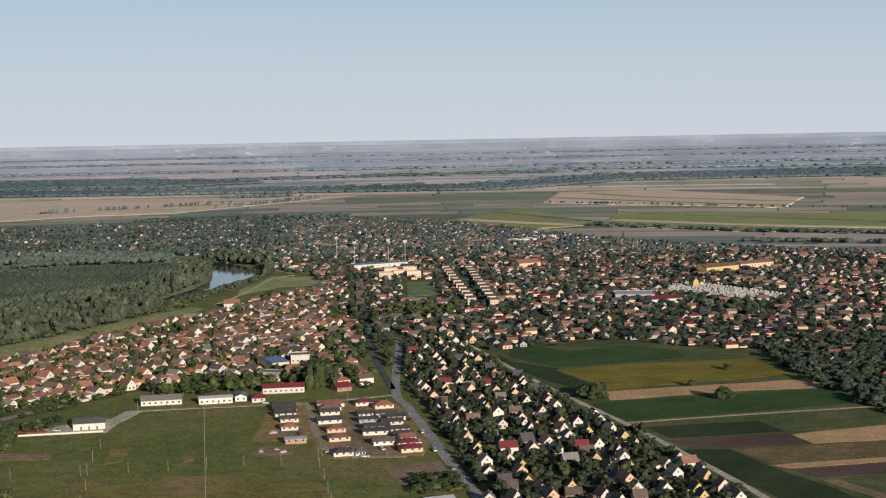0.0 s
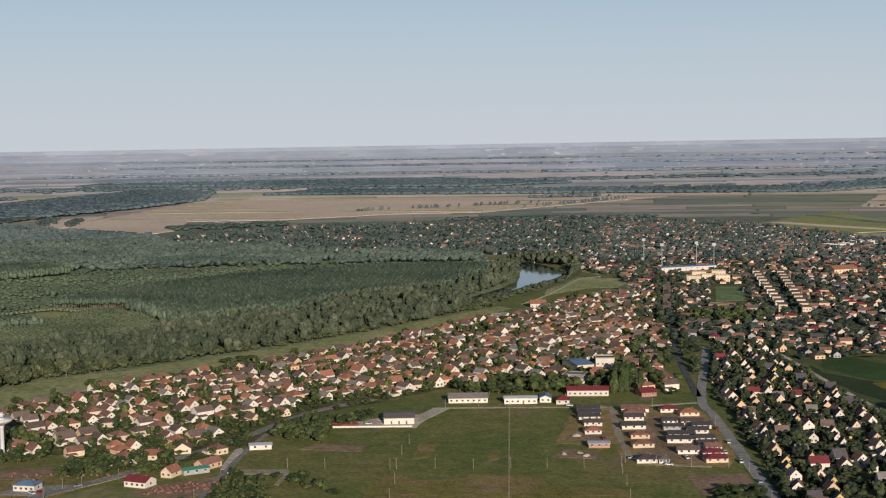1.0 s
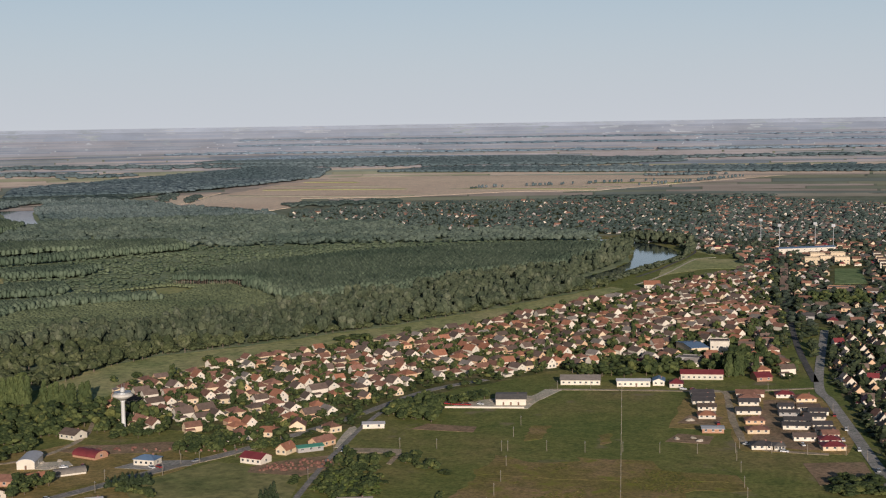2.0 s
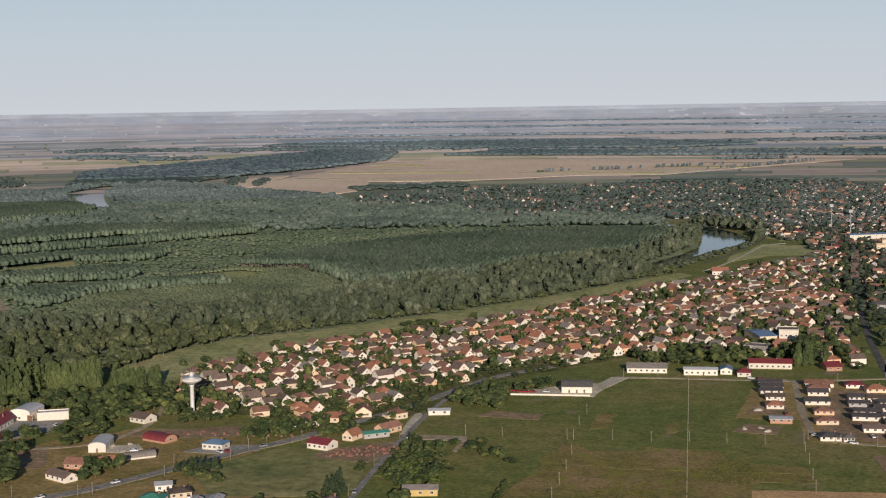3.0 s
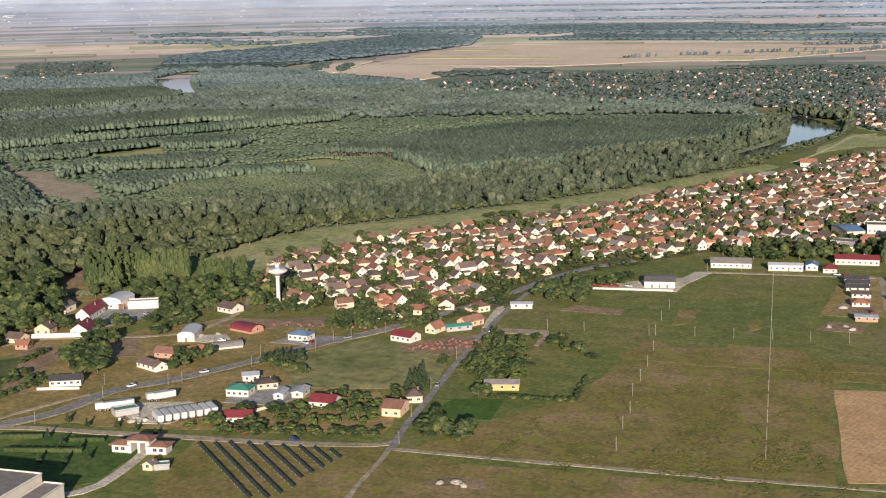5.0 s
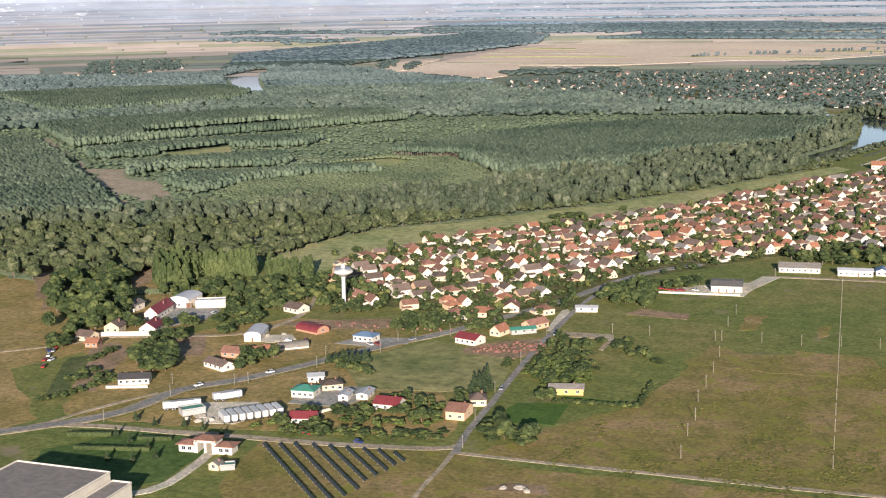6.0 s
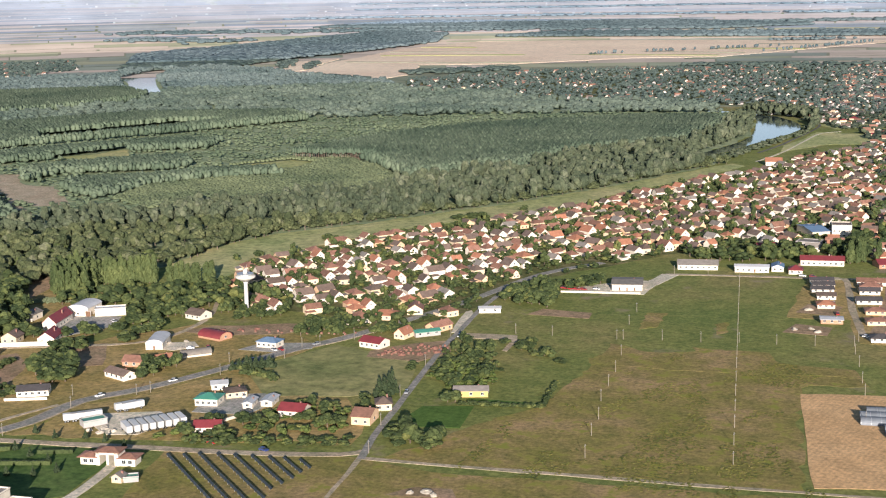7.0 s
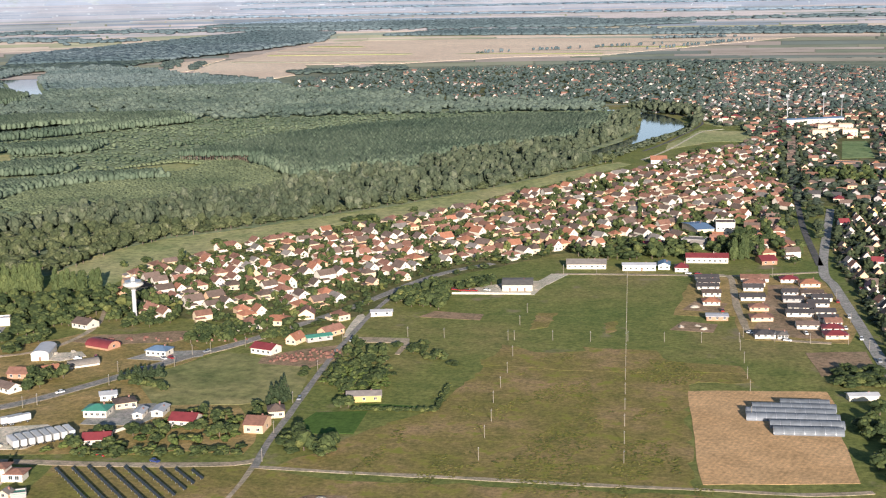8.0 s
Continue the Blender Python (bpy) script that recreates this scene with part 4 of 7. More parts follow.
FULL_REMOTE = [rounded(190 + s, 1, 0, 0.25) for s in range(9)]
FULL_MID = [rounded(210 + s, 3, 0, 0.28) for s in range(9)]
SPIRE = [spire(170 + s, 0.40) for s in range(8)]
HIGH = [spire(180 + s, 0.55) for s in range(6)]


def plant(name, forms, places, tall, wide, material, label, category, seed=1, with_trunks=False, smooth=False, bark=None, girth=0.03):
    """One mesh of many trees: places (N x 2), heights and widths (N)."""
    rng = np.random.default_rng(seed)
    n = len(places)
    tall, wide = np.broadcast_to(tall, n), np.broadcast_to(wide, n)
    pick, spin = rng.integers(0, len(forms), n), rng.uniform(0, 2 * math.pi, n)
    vs, ts, ss, base = [], [], [], 0
    layers = [(form, pick == k, 0) for k, form in enumerate(forms)]
    if with_trunks:
        layers.append((trunk(0.62, girth, 4), np.ones(n, bool), 1))
    for (v, t), mine, slot in layers:
        c, s = np.cos(spin[mine])[:, None], np.sin(spin[mine])[:, None]
        x, y = v[None, :, 0], v[None, :, 1]
        w = wide[mine][:, None]
        p = np.stack([places[mine, 0][:, None] + (x * c - y * s) * w, places[mine, 1][:, None] + (x * s + y * c) * w, v[None, :, 2] * tall[mine][:, None]], -1)
        m = int(mine.sum())
        vs.append(p.reshape(-1, 3))
        ts.append((t[None] + (base + np.arange(m) * len(v))[:, None, None]).reshape(-1, 3))
        ss.append(np.full(m * len(t), slot))
        base += m * len(v)
    me = tri_mesh(name, far_place(np.concatenate(vs)), np.concatenate(ts), [material, bark or BARK], smooth, np.concatenate(ss))
    return tagged(new(name, me), label, category, kind="stuff")


def scatter(poly, spacing, seed, jitter=0.45, turn=0.0, stretch=1.0):
    """Places on a shaken grid inside a polygon."""
    rng = np.random.default_rng(seed)
    poly = np.asarray(poly, float)
    c, s = math.cos(radians(turn)), math.sin(radians(turn))
    mid = poly.mean(0)
    q = (poly - mid) @ np.array([[c, -s], [s, c]])
    xs, ys = np.arange(q[:, 0].min(), q[:, 0].max(), spacing), np.arange(q[:, 1].min(), q[:, 1].max(), spacing * stretch)
    g = np.stack(np.meshgrid(xs, ys), -1).reshape(-1, 2) + rng.uniform(-jitter, jitter, (len(xs) * len(ys), 2)) * spacing
    g = g @ np.array([[c, s], [-s, c]]) + mid
    return g[inside(poly, g)]


WILD = [(-520, 690), (-500, 765), (-502, 835), (-490, 885), (-448, 940), (-405, 1008), (-355, 1092), (-313, 1182), (-277, 1283), (-262, 1340), (-290, 1420), (-286, 1470), (-276, 1530), (-273, 1595), (-286, 1700), (-300, 1790), (-330, 1780), (-318, 1643), (-325, 1502), (-362, 1422), (-411, 1377), (-426, 1309), (-420, 1224), (-461, 1242), (-482, 1178), (-506, 1130), (-511, 1069), (-546, 1053), (-562, 1013), (-599, 993), (-621, 977), (-618, 907), (-668, 919), (-700, 860), (-800, 900), (-1000, 950), (-1000, 850), (-760, 690), (-620, 640)]
PLANTATION = [  # ring, height
    ([(-693, 1287), (-662, 1279), (-634, 1301), (-575, 1240), (-510, 1160), (-482, 1190), (-461, 1250), (-425, 1235), (-428, 1312), (-411, 1380), (-362, 1425), (-328, 1505), (-312, 1643), (-330, 1735), (-405, 1735), (-462, 1699), (-535, 1645), (-611, 1568), (-658, 1471), (-681, 1400)], 14),
    ([(-792, 1022), (-728, 985), (-724, 1003), (-727, 1069), (-686, 1127), (-640, 1160), (-665, 1185), (-720, 1150), (-760, 1090), (-810, 1060)], 10.5),
    ([(-856, 1051), (-861, 1113), (-771, 1164), (-765, 1200), (-800, 1245), (-870, 1190), (-905, 1110)], 10.5),
    ([(-987, 1154), (-944, 1208), (-909, 1283), (-833, 1339), (-850, 1400), (-930, 1360), (-1000, 1262), (-1045, 1205)], 11),
    ([(-1089, 1241), (-1045, 1338), (-959, 1476), (-870, 1658), (-931, 1725), (-1140, 1656), (-1251, 1485), (-1290, 1405)], 13),
    ([(-1400, 1570), (-1327, 1704), (-1294, 1880), (-1330, 1960), (-1447, 2069), (-1514, 2028), (-1620, 1960), (-1750, 1800)], 15),
    ([(-1135, 1240), (-1025, 1148), (-950, 1076), (-815, 960), (-745, 895), (-700, 850), (-790, 800), (-950, 870), (-1150, 1000), (-1350, 1230)], 13),
]
YOUNG = [[(-713, 989), (-650, 950), (-600, 1000), (-520, 1080), (-515, 1160), (-575, 1240), (-640, 1300), (-700, 1290), (-735, 1200), (-640, 1170), (-690, 1125), (-728, 1066)]]
OPEN = [
    [(-732, 1204), (-692, 1272), (-653, 1261), (-648, 1200), (-703, 1166)], [(-964, 1210), (-936, 1270), (-925, 1317), (-885, 1269), (-898, 1220)],
    [(-943, 1097), (-908, 1106), (-850, 1046), (-815, 1044), (-765, 990), (-737, 962), (-749, 940), (-790, 955), (-864, 1020)],
    [(-1116, 1403), (-1030, 1583), (-952, 1598), (-977, 1502), (-1063, 1335)],
    [(-1760, 2640), (-1700, 2590), (-1588, 2385), (-1480, 2230), (-1375, 2090), (-1330, 1985), (-1400, 2040), (-1490, 2120), (-1610, 2285), (-1700, 2400)],
    [(-400, 1910), (-350, 1900), (-225, 1850), (-215, 1700), (-225, 1560), (-240, 1420), (-262, 1345), (-300, 1360), (-350, 1318), (-358, 1338), (-316, 1390), (-298, 1424), (-288, 1470), (-278, 1530), (-275, 1595), (-288, 1700), (-301, 1785), (-345, 1862)],
]
rng = np.random.default_rng(5)
every = scatter(FOREST, 8.0, 11)
every = every[every[:, 0] > -1.08 * every[:, 1] - 60]
d = np.hypot(*every.T)
keep = np.ones(len(every), bool)
for ring in [r for r, *_ in PLANTATION] + YOUNG + OPEN:
    keep &= ~inside(ring, every)
wild = inside(WILD, every)
lift = np.array([noise.noise((x / 55, y / 55, 9.0)) for x, y in every])
near_wood = every[keep & wild & (d < 1050)]
tall = 10.5 + 4.0 * lift[keep & wild & (d < 1050)] + rng.uniform(-3.5, 3.5, len(near_wood))
some = rng.uniform(size=len(near_wood)) < 0.60
plant("riverside_wood", FULL, near_wood[some], tall[some], rng.uniform(8.5, 13, some.sum()), WOOD_MIX, "dense mixed riverside wood with rounded green crowns", "woodland", 2, True)
w = every[keep & wild & (d >= 1050)]
w = w[rng.uniform(size=len(w)) < 0.72]
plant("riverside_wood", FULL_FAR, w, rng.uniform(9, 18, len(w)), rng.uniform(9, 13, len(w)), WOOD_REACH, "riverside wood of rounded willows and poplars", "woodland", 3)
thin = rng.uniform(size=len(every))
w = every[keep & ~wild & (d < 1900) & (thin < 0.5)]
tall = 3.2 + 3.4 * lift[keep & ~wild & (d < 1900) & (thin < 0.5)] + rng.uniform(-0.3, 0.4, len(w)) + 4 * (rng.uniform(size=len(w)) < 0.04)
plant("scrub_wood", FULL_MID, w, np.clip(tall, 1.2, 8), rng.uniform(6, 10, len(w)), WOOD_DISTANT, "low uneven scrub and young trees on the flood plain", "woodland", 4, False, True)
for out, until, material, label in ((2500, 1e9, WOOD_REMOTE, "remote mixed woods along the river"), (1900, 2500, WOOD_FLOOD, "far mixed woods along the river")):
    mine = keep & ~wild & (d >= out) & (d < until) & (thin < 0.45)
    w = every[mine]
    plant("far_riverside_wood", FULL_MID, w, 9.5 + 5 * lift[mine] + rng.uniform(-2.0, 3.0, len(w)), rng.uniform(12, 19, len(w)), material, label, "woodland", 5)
for k, (ring, high) in enumerate(PLANTATION):
    border = ring + ring[:1]
    for step, outer, low_tree in ((4.6 if k < 3 else 5.4, False, SPIRE), (3.5, True, FULL_REMOTE)):
        w = scatter(ring, step, 20 + k, 0.45 if outer else 0.3, 25)
        w = w[(away(border, w) < 9) == outer]
        w = w[w[:, 0] > -1.08 * w[:, 1] - 60]
        for hole in OPEN:
            w = w[~inside(hole, w)]
        if outer:
            w = w[away([(-690, 1279), (-587, 1291)], w) > 9]
        plant("poplar_plantation", low_tree, w, high * (rng.uniform(0.62, 1.06, len(w)) if outer else rng.uniform(0.93, 1.03, len(w))), step * (rng.uniform(1.5, 2.9, len(w)) if outer else rng.uniform(1.5, 1.9, len(w))), WOOD_POPLAR, "even dark green poplar plantation in close rows", "plantation", 30 + k, False, True)
for k, ring in enumerate(YOUNG):
    w = scatter(ring, 3.4, 50 + k, 0.35, 25)
    for hole in OPEN + [r for r, *_ in PLANTATION]:
        w = w[~inside(hole, w)]
    plant("young_plantation", SPIRE, w, rng.uniform(3.4, 4.3, len(w)), rng.uniform(5.2, 7, len(w)), WOOD_YOUNG, "low young plantation of pale green saplings", "plantation", 60 + k, False, True)
# the plantation's bare front rows, with pale trunks in the sun
k = np.arange(46)
w = np.concatenate([np.c_[-690 + 2.25 * k, 1279 + 0.25 * k + row * 4] for row in range(2)]) + rng.uniform(-0.7, 0.7, (92, 2))
plant("bare_trunk_rows", HIGH, w, rng.uniform(13, 15.5, len(w)), rng.uniform(4.5, 6, len(w)), WOOD_POPLAR, "tall bare-trunked trees along the plantation's edge", "trees", 64, True, True, PALE_BARK, 0.028)

# tree belts far out on the plain
belts = []
for (x0, y0), (x1, y1), deep, step in (
    ((-1560, 4700), (-350, 4700), 250, 22), ((-350, 4700), (225, 4650), 280, 22), ((225, 4600), (736, 5600), 300, 24), ((736, 5500), (1950, 5900), 500, 28),
    ((-3500, 5000), (-1500, 5200), 300, 26), ((-1800, 5600), (600, 6600), 260, 30),
    ((-1150, 2610), (-950, 2760), 110, 11), ((-640, 2900), (-200, 2960), 60, 12), ((272, 2520), (480, 2300), 26, 9), ((480, 2290), (760, 2130), 30, 9), ((440, 2060), (640, 1990), 30, 9),
    ((250, 3430), (745, 3010), 7, 7), ((745, 3010), (1300, 2720), 7, 7), ((-960, 3300), (-560, 3700), 7, 7), ((-640, 4050), (-420, 4130), 30, 10), ((-350, 3950), (-560, 3420), 7, 7),
    ((-1414, 2690), (-1530, 2960), 22, 9), ((-1480, 2690), (-1620, 3000), 30, 10), ((-1120, 2410), (-1400, 2560), 30, 10), ((-4000, 7500), (3000, 8200), 300, 40), ((-5000, 10500), (4000, 11500), 450, 60), ((300, 7000), (2600, 6800), 260, 34), ((-3000, 4300), (-2400, 4100), 200, 22), ((-7000, 14500), (6000, 15500), 500, 90),
):
    length = math.hypot(x1 - x0, y1 - y0)
    n = int(0.6 * length * deep / step**2)
    k = rng.uniform(size=(n, 1))
    ends = np.array([(x0, y0), (x1, y1)], float)
    across = np.array([-(y1 - y0), x1 - x0]) / length
    belts.append(np.c_[ends[0] + k * (ends[1] - ends[0]) + across * rng.normal(0, deep * 0.3, (n, 1)), np.full(n, step)])
for ring, gap in (([(-1600, 4420), (-319, 4330), (205, 4300), (642, 4980), (1618, 5080), (1900, 5900), (736, 5600), (225, 4650), (-350, 4680), (-1524, 4740)], 22), ([(-1816, 2580), (-2198, 3209), (-2189, 3640), (-2228, 4309), (-2262, 5000), (-1900, 4700), (-1650, 4000), (-1630, 3500), (-1665, 3120), (-1645, 2720)], 20), ([(-2900, 5600), (-1000, 5100), (-700, 5500), (-1400, 6300), (-2900, 6600)], 32)):
    w = scatter(ring, gap * 0.85, 90, 0.5)
    w = w[w[:, 0] > -1.1 * w[:, 1]]
    belts.append(np.c_[w, np.full(len(w), gap)])
belts = np.concatenate(belts)
far = np.hypot(*belts[:, :2].T)
for mine, material, low, label in ((far < 3450, WOOD_BELT, 6, "field hedges and tree belts behind the town"), ((far >= 3450) & (far < 6500), WOOD_FAR, 10, "tree belts and far woods on the plain"), (far >= 6500, WOOD_HAZE, 10, "woods near the horizon, paled with painted haze")):
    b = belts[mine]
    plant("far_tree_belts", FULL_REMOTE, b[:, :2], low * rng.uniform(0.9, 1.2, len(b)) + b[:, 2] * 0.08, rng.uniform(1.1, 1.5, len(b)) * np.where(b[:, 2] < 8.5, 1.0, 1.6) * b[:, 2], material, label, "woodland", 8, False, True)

# ---- houses ----


def house_shape(w, l, h, rise, hip):
    walls, roof = Shape(), Shape()
    h = h + 0.5
    if hip:
        walls.box(-w / 2, -l / 2, 0, w / 2, l / 2, h)
        roof.hip_roof(w, l, h, rise, 0.35)
    else:
        walls.gable_walls(w, l, h, rise)
        roof.gable_roof(w, l, h, rise, 0.3, 0.2)
    return walls, roof


def annex_shape(w, l):
    """A low lean-to along the back half of one side."""
    s = Shape()
    x0, x1, y0, y1 = -w / 2 - 3.2, -w / 2 + 0.05, l * 0.02, l * 0.62
    s.put([(x0, y0, 0), (x1, y0, 0), (x1, y1, 0), (x0, y1, 0), (x0, y0, 2.0), (x1, y0, 2.7), (x1, y1, 2.7), (x0, y1, 2.0)], [(0, 1, 5, 4), (1, 2, 6, 5), (2, 3, 7, 6), (3, 0, 4, 7)])
    s.put([(x0 - 0.3, y0 - 0.25, 1.96), (x1, y0 - 0.25, 2.68), (x1, y1 + 0.25, 2.68), (x0 - 0.3, y1 + 0.25, 1.96), (x0 - 0.3, y0 - 0.25, 2.1), (x1, y0 - 0.25, 2.82), (x1, y1 + 0.25, 2.82), (x0 - 0.3, y1 + 0.25, 2.1)], [(3, 2, 1, 0), (4, 5, 6, 7), (0, 1, 5, 4), (2, 3, 7, 6), (3, 0, 4, 7), (1, 2, 6, 5)], 1)
    return s


def window_mesh(wide, tall):
    s = Shape()
    s.box(-wide / 2 - 0.08, -0.05, -tall / 2 - 0.08, wide / 2 + 0.08, 0.0, tall / 2 + 0.08)
    s.box(-wide / 2, -0.07, -tall / 2, -0.04, -0.05, tall / 2, 1)
    s.box(0.04, -0.07, -tall / 2, wide / 2, -0.05, tall / 2, 1)
    s.box(-wide / 2 - 0.15, -0.14, -tall / 2 - 0.14, wide / 2 + 0.15, 0.0, -tall / 2 - 0.08)
    return s.mesh("window", [FRAME, GLASS])


def door_mesh(wide=1.0, tall=2.1):
    s = Shape()
    s.box(-wide / 2 - 0.1, -0.05, 0, wide / 2 + 0.1, 0.0, tall + 0.1, 1)
    s.box(-wide / 2, -0.08, 0.03, wide / 2, -0.05, tall)
    return s.mesh("door", [DOOR, FRAME])


WINDOW, WINDOW_SMALL, DOOR_MESH = window_mesh(1.5, 1.4), window_mesh(0.9, 1.0), door_mesh()


def side(x, y, z, turn):
    return pose(x, y, z, 0, 0, turn)


def house(kind, m):
    """A house with its walls, roof, chimney, windows and door."""
    name, wall, roof, hip, w, l, h, rise, label = kind
    root = thing(name, label, "house", m, "houses of the village")
    a, b = house_shape(w, l, h, rise, hip)
    part("wall", a.mesh("wall", WALLS[wall]), root)
    part("roof", b.mesh("roof", ROOFS[roof]), root)
    c = Shape().box(w * 0.18, l * 0.12, h + rise * 0.35, w * 0.18 + 0.6, l * 0.12 + 0.7, h + rise + 0.25)
    c.box(w * 0.18 - 0.08, l * 0.12 - 0.08, h + rise + 0.25, w * 0.18 + 0.68, l * 0.12 + 0.78, h + rise + 0.37)
    part("chimney", c.mesh("chimney", CHIMNEY), root)
    part("annex", annex_shape(w, l).mesh("annex", [WALLS[wall], ROOFS["grey" if hip else roof]]), root, "low lean-to annex")
    part("window", WINDOW, root, "", side(-w * 0.22, -l / 2, 1.6, 0))
    part("window", WINDOW, root, "", side(w * 0.22, -l / 2, 1.6, 0))
    if not hip and rise > 2.2:
        part("window", WINDOW_SMALL, root, "", side(0, -l / 2, h + rise * 0.35, 0))
    part("window", WINDOW, root, "", side(w / 2, -l * 0.22, 1.6, 90))
    part("door", DOOR_MESH, root, "", side(w / 2, l * 0.2, 0, 90))
    part("window", WINDOW, root, "", side(-w / 2, l * 0.1, 1.6, -90))
    return root


def kinds(table):
    out = []
    for wall, roof, hip, w, l, h, rise in table:
        words = {"terracotta": "terracotta tile", "orange": "orange tile", "red": "red sheet", "brown": "brown tile", "dark": "dark slate", "grey": "weathered grey"}[roof]
        colour = {"white": "white", "cream": "cream", "peach": "peach", "yellow": "yellow", "grey": "grey", "brick": "bare brick"}[wall]
        out.append(("house", wall, roof, hip, w, l, h, rise, f"{colour} rendered house with a {words} {'hipped' if hip else 'gable'} roof"))
    return out


VILLAGE_KINDS = kinds((
    ("white", "terracotta", False, 8.0, 11.5, 3.3, 3.4), ("cream", "terracotta", False, 7.6, 12.5, 3.2, 3.0), ("white", "brown", False, 8.5, 11.0, 3.4, 3.6), ("peach", "orange", True, 9.5, 11.0, 3.3, 2.8),
    ("white", "orange", False, 8.2, 10.5, 3.6, 3.6), ("white", "terracotta", True, 9.8, 10.5, 3.4, 3.0), ("cream", "terracotta", True, 9.5, 12.0, 3.3, 2.6), ("white", "grey", False, 8.0, 11.5, 3.2, 3.0),
    ("peach", "brown", False, 7.8, 12.0, 3.4, 3.2), ("white", "brown", False, 8.4, 12.0, 4.2, 3.0), ("cream", "brown", True, 10.0, 10.0, 3.4, 3.0), ("white", "terracotta", False, 7.2, 13.5, 3.0, 2.8)))
WEEKEND_KINDS = kinds((
    ("white", "brown", False, 6.2, 8.0, 3.0, 3.6), ("white", "dark", False, 6.0, 7.5, 2.9, 3.8), ("white", "terracotta", False, 6.6, 8.2, 3.2, 3.3), ("cream", "brown", False, 6.0, 8.4, 3.0, 3.4),
    ("yellow", "dark", False, 6.2, 7.4, 2.9, 3.6), ("white", "grey", False, 6.4, 7.6, 3.0, 3.2), ("white", "red", False, 7.2, 9.0, 3.8, 3.2), ("peach", "brown", False, 6.4, 8.0, 3.2, 3.2)))

occupied = []  # places that houses and halls take up: x, y, radius


def free(p, room):
    """Which places keep clear of what stands already."""
    ok = np.ones(len(p), bool)
    for x, y, r in occupied:
        ok &= np.hypot(p[:, 0] - x, p[:, 1] - y) > r + room
    return ok


ROADS = [[(-378, 440), (-372, 484), (-356, 510), (-338, 553), (-325, 588), (-309, 622), (-296, 660), (-280, 715), (-262, 800), (-236, 845)], [(-222, 455), (-229, 482), (-236, 520), (-246, 572), (-255, 622), (-258, 646), (-265, 697), (-268, 735)],
         [(-36, 1100), (-32, 878), (-23, 821), (-9, 739), (2, 673), (14, 605)], [(18, 1070), (44, 962), (68, 868), (97, 768), (118, 688), (132, 629), (139, 596)], [(-103, 1640), (-92, 1480), (-75, 1257), (-62, 1120), (-50, 1000), (-34, 880)], [(17, 1690), (36, 1320)]]


def rows_in(poly, along, gap, street, garden, seed, skip=0.08):
    """House places in streets: rows along a direction, by turns a street and a garden apart. Gives x, y and the row's side."""
    rng = np.random.default_rng(seed)
    poly = np.asarray(poly, float)
    u = np.array([math.sin(radians(along)), math.cos(radians(along))])
    v = np.array([u[1], -u[0]])
    mid = poly.mean(0)
    q = (poly - mid) @ np.stack([u, v], 1)
    out, at, flip = [], q[:, 1].min(), 0
    while at < q[:, 1].max():
        n = int((q[:, 0].max() - q[:, 0].min()) / gap)
        for k in range(n):
            if rng.uniform() > skip:
                p = mid + u * (q[:, 0].min() + k * gap + rng.normal(0, gap * 0.14)) + v * (at + rng.normal(0, 1.5))
                out.append((*p, flip))
        at += street if flip else garden
        flip = 1 - flip
    out = np.array(out)
    out = out[inside(poly, out[:, :2])]
    for road in ROADS:
        out = out[away(road, out[:, :2]) > 9]
    return out


def stuff_houses(name, table, places, turns, label, seed, least=0.70, most=0.92):
    """Many plain houses joined into one mesh for each kind."""
    rng = np.random.default_rng(seed)
    pick = rng.integers(0, len(table), len(places))
    for k, (_, wall, roof, hip, w, l, h, rise, _) in enumerate(table):
        mine = pick == k
        if not mine.any():
            continue
        walls, roofs = house_shape(w, l, h, rise, hip)
        whole = Shape()
        whole.put(walls.v, walls.f, 0).put(roofs.v, roofs.f, 1)
        if l < 13:
            low = annex_shape(w, l)
            whole.put(low.v, low.f[:4], 0).put(low.v, low.f[4:], 1)
        for x in (-w * 0.22, w * 0.22):
            whole.box(x - 0.7, -l / 2 - 0.06, 0.9, x + 0.7, -l / 2 + 0.1, 2.3, 2)
        whole.box(w / 2 - 0.1, -l * 0.3, 0.9, w / 2 + 0.06, -l * 0.3 + 1.4, 2.3, 2)
        whole.box(w * 0.18, l * 0.12, h, w * 0.18 + 0.6, l * 0.12 + 0.6, h + rise + 0.3, 3)
        v, t, s = whole.tris()
        n = int(mine.sum())
        big = rng.uniform(least, most, n)[:, None]
        a = np.radians(turns[mine])[:, None]
        c, si = np.cos(a), np.sin(a)
        p = np.stack([places[mine, 0][:, None] + (v[:, 0] * c - v[:, 1] * si) * big, places[mine, 1][:, None] + (v[:, 0] * si + v[:, 1] * c) * big, v[:, 2] * big], -1)
        tris = (t[None] + (np.arange(n) * len(v))[:, None, None]).reshape(-1, 3)
        me = tri_mesh(name, far_place(p.reshape(-1, 3)), tris, [WALLS[wall], ROOFS[roof], GLASS, CHIMNEY], False, np.tile(s, n))
        tagged(new(name, me), label, "houses", kind="stuff")


def build_houses(table, places, turns, seed, least=0.70, most=0.92):
    """Single houses: one of each kind is built, the rest are copied from it."""
    rng = np.random.default_rng(seed)
    first = {}
    for (x, y), turn in zip(places, turns):
        k = int(rng.integers(0, len(table)))
        big = rng.uniform(least, most)
        m = pose(x, y, 0, 0, 0, turn) @ Matrix.Diagonal((big, big * rng.uniform(0.9, 1.12), big * rng.uniform(0.92, 1.1), 1))
        if k in first:
            copy_sized(first[k], m)
        else:
            first[k] = house(table[k], Matrix.Identity(4))
            first[k].matrix_basis = m

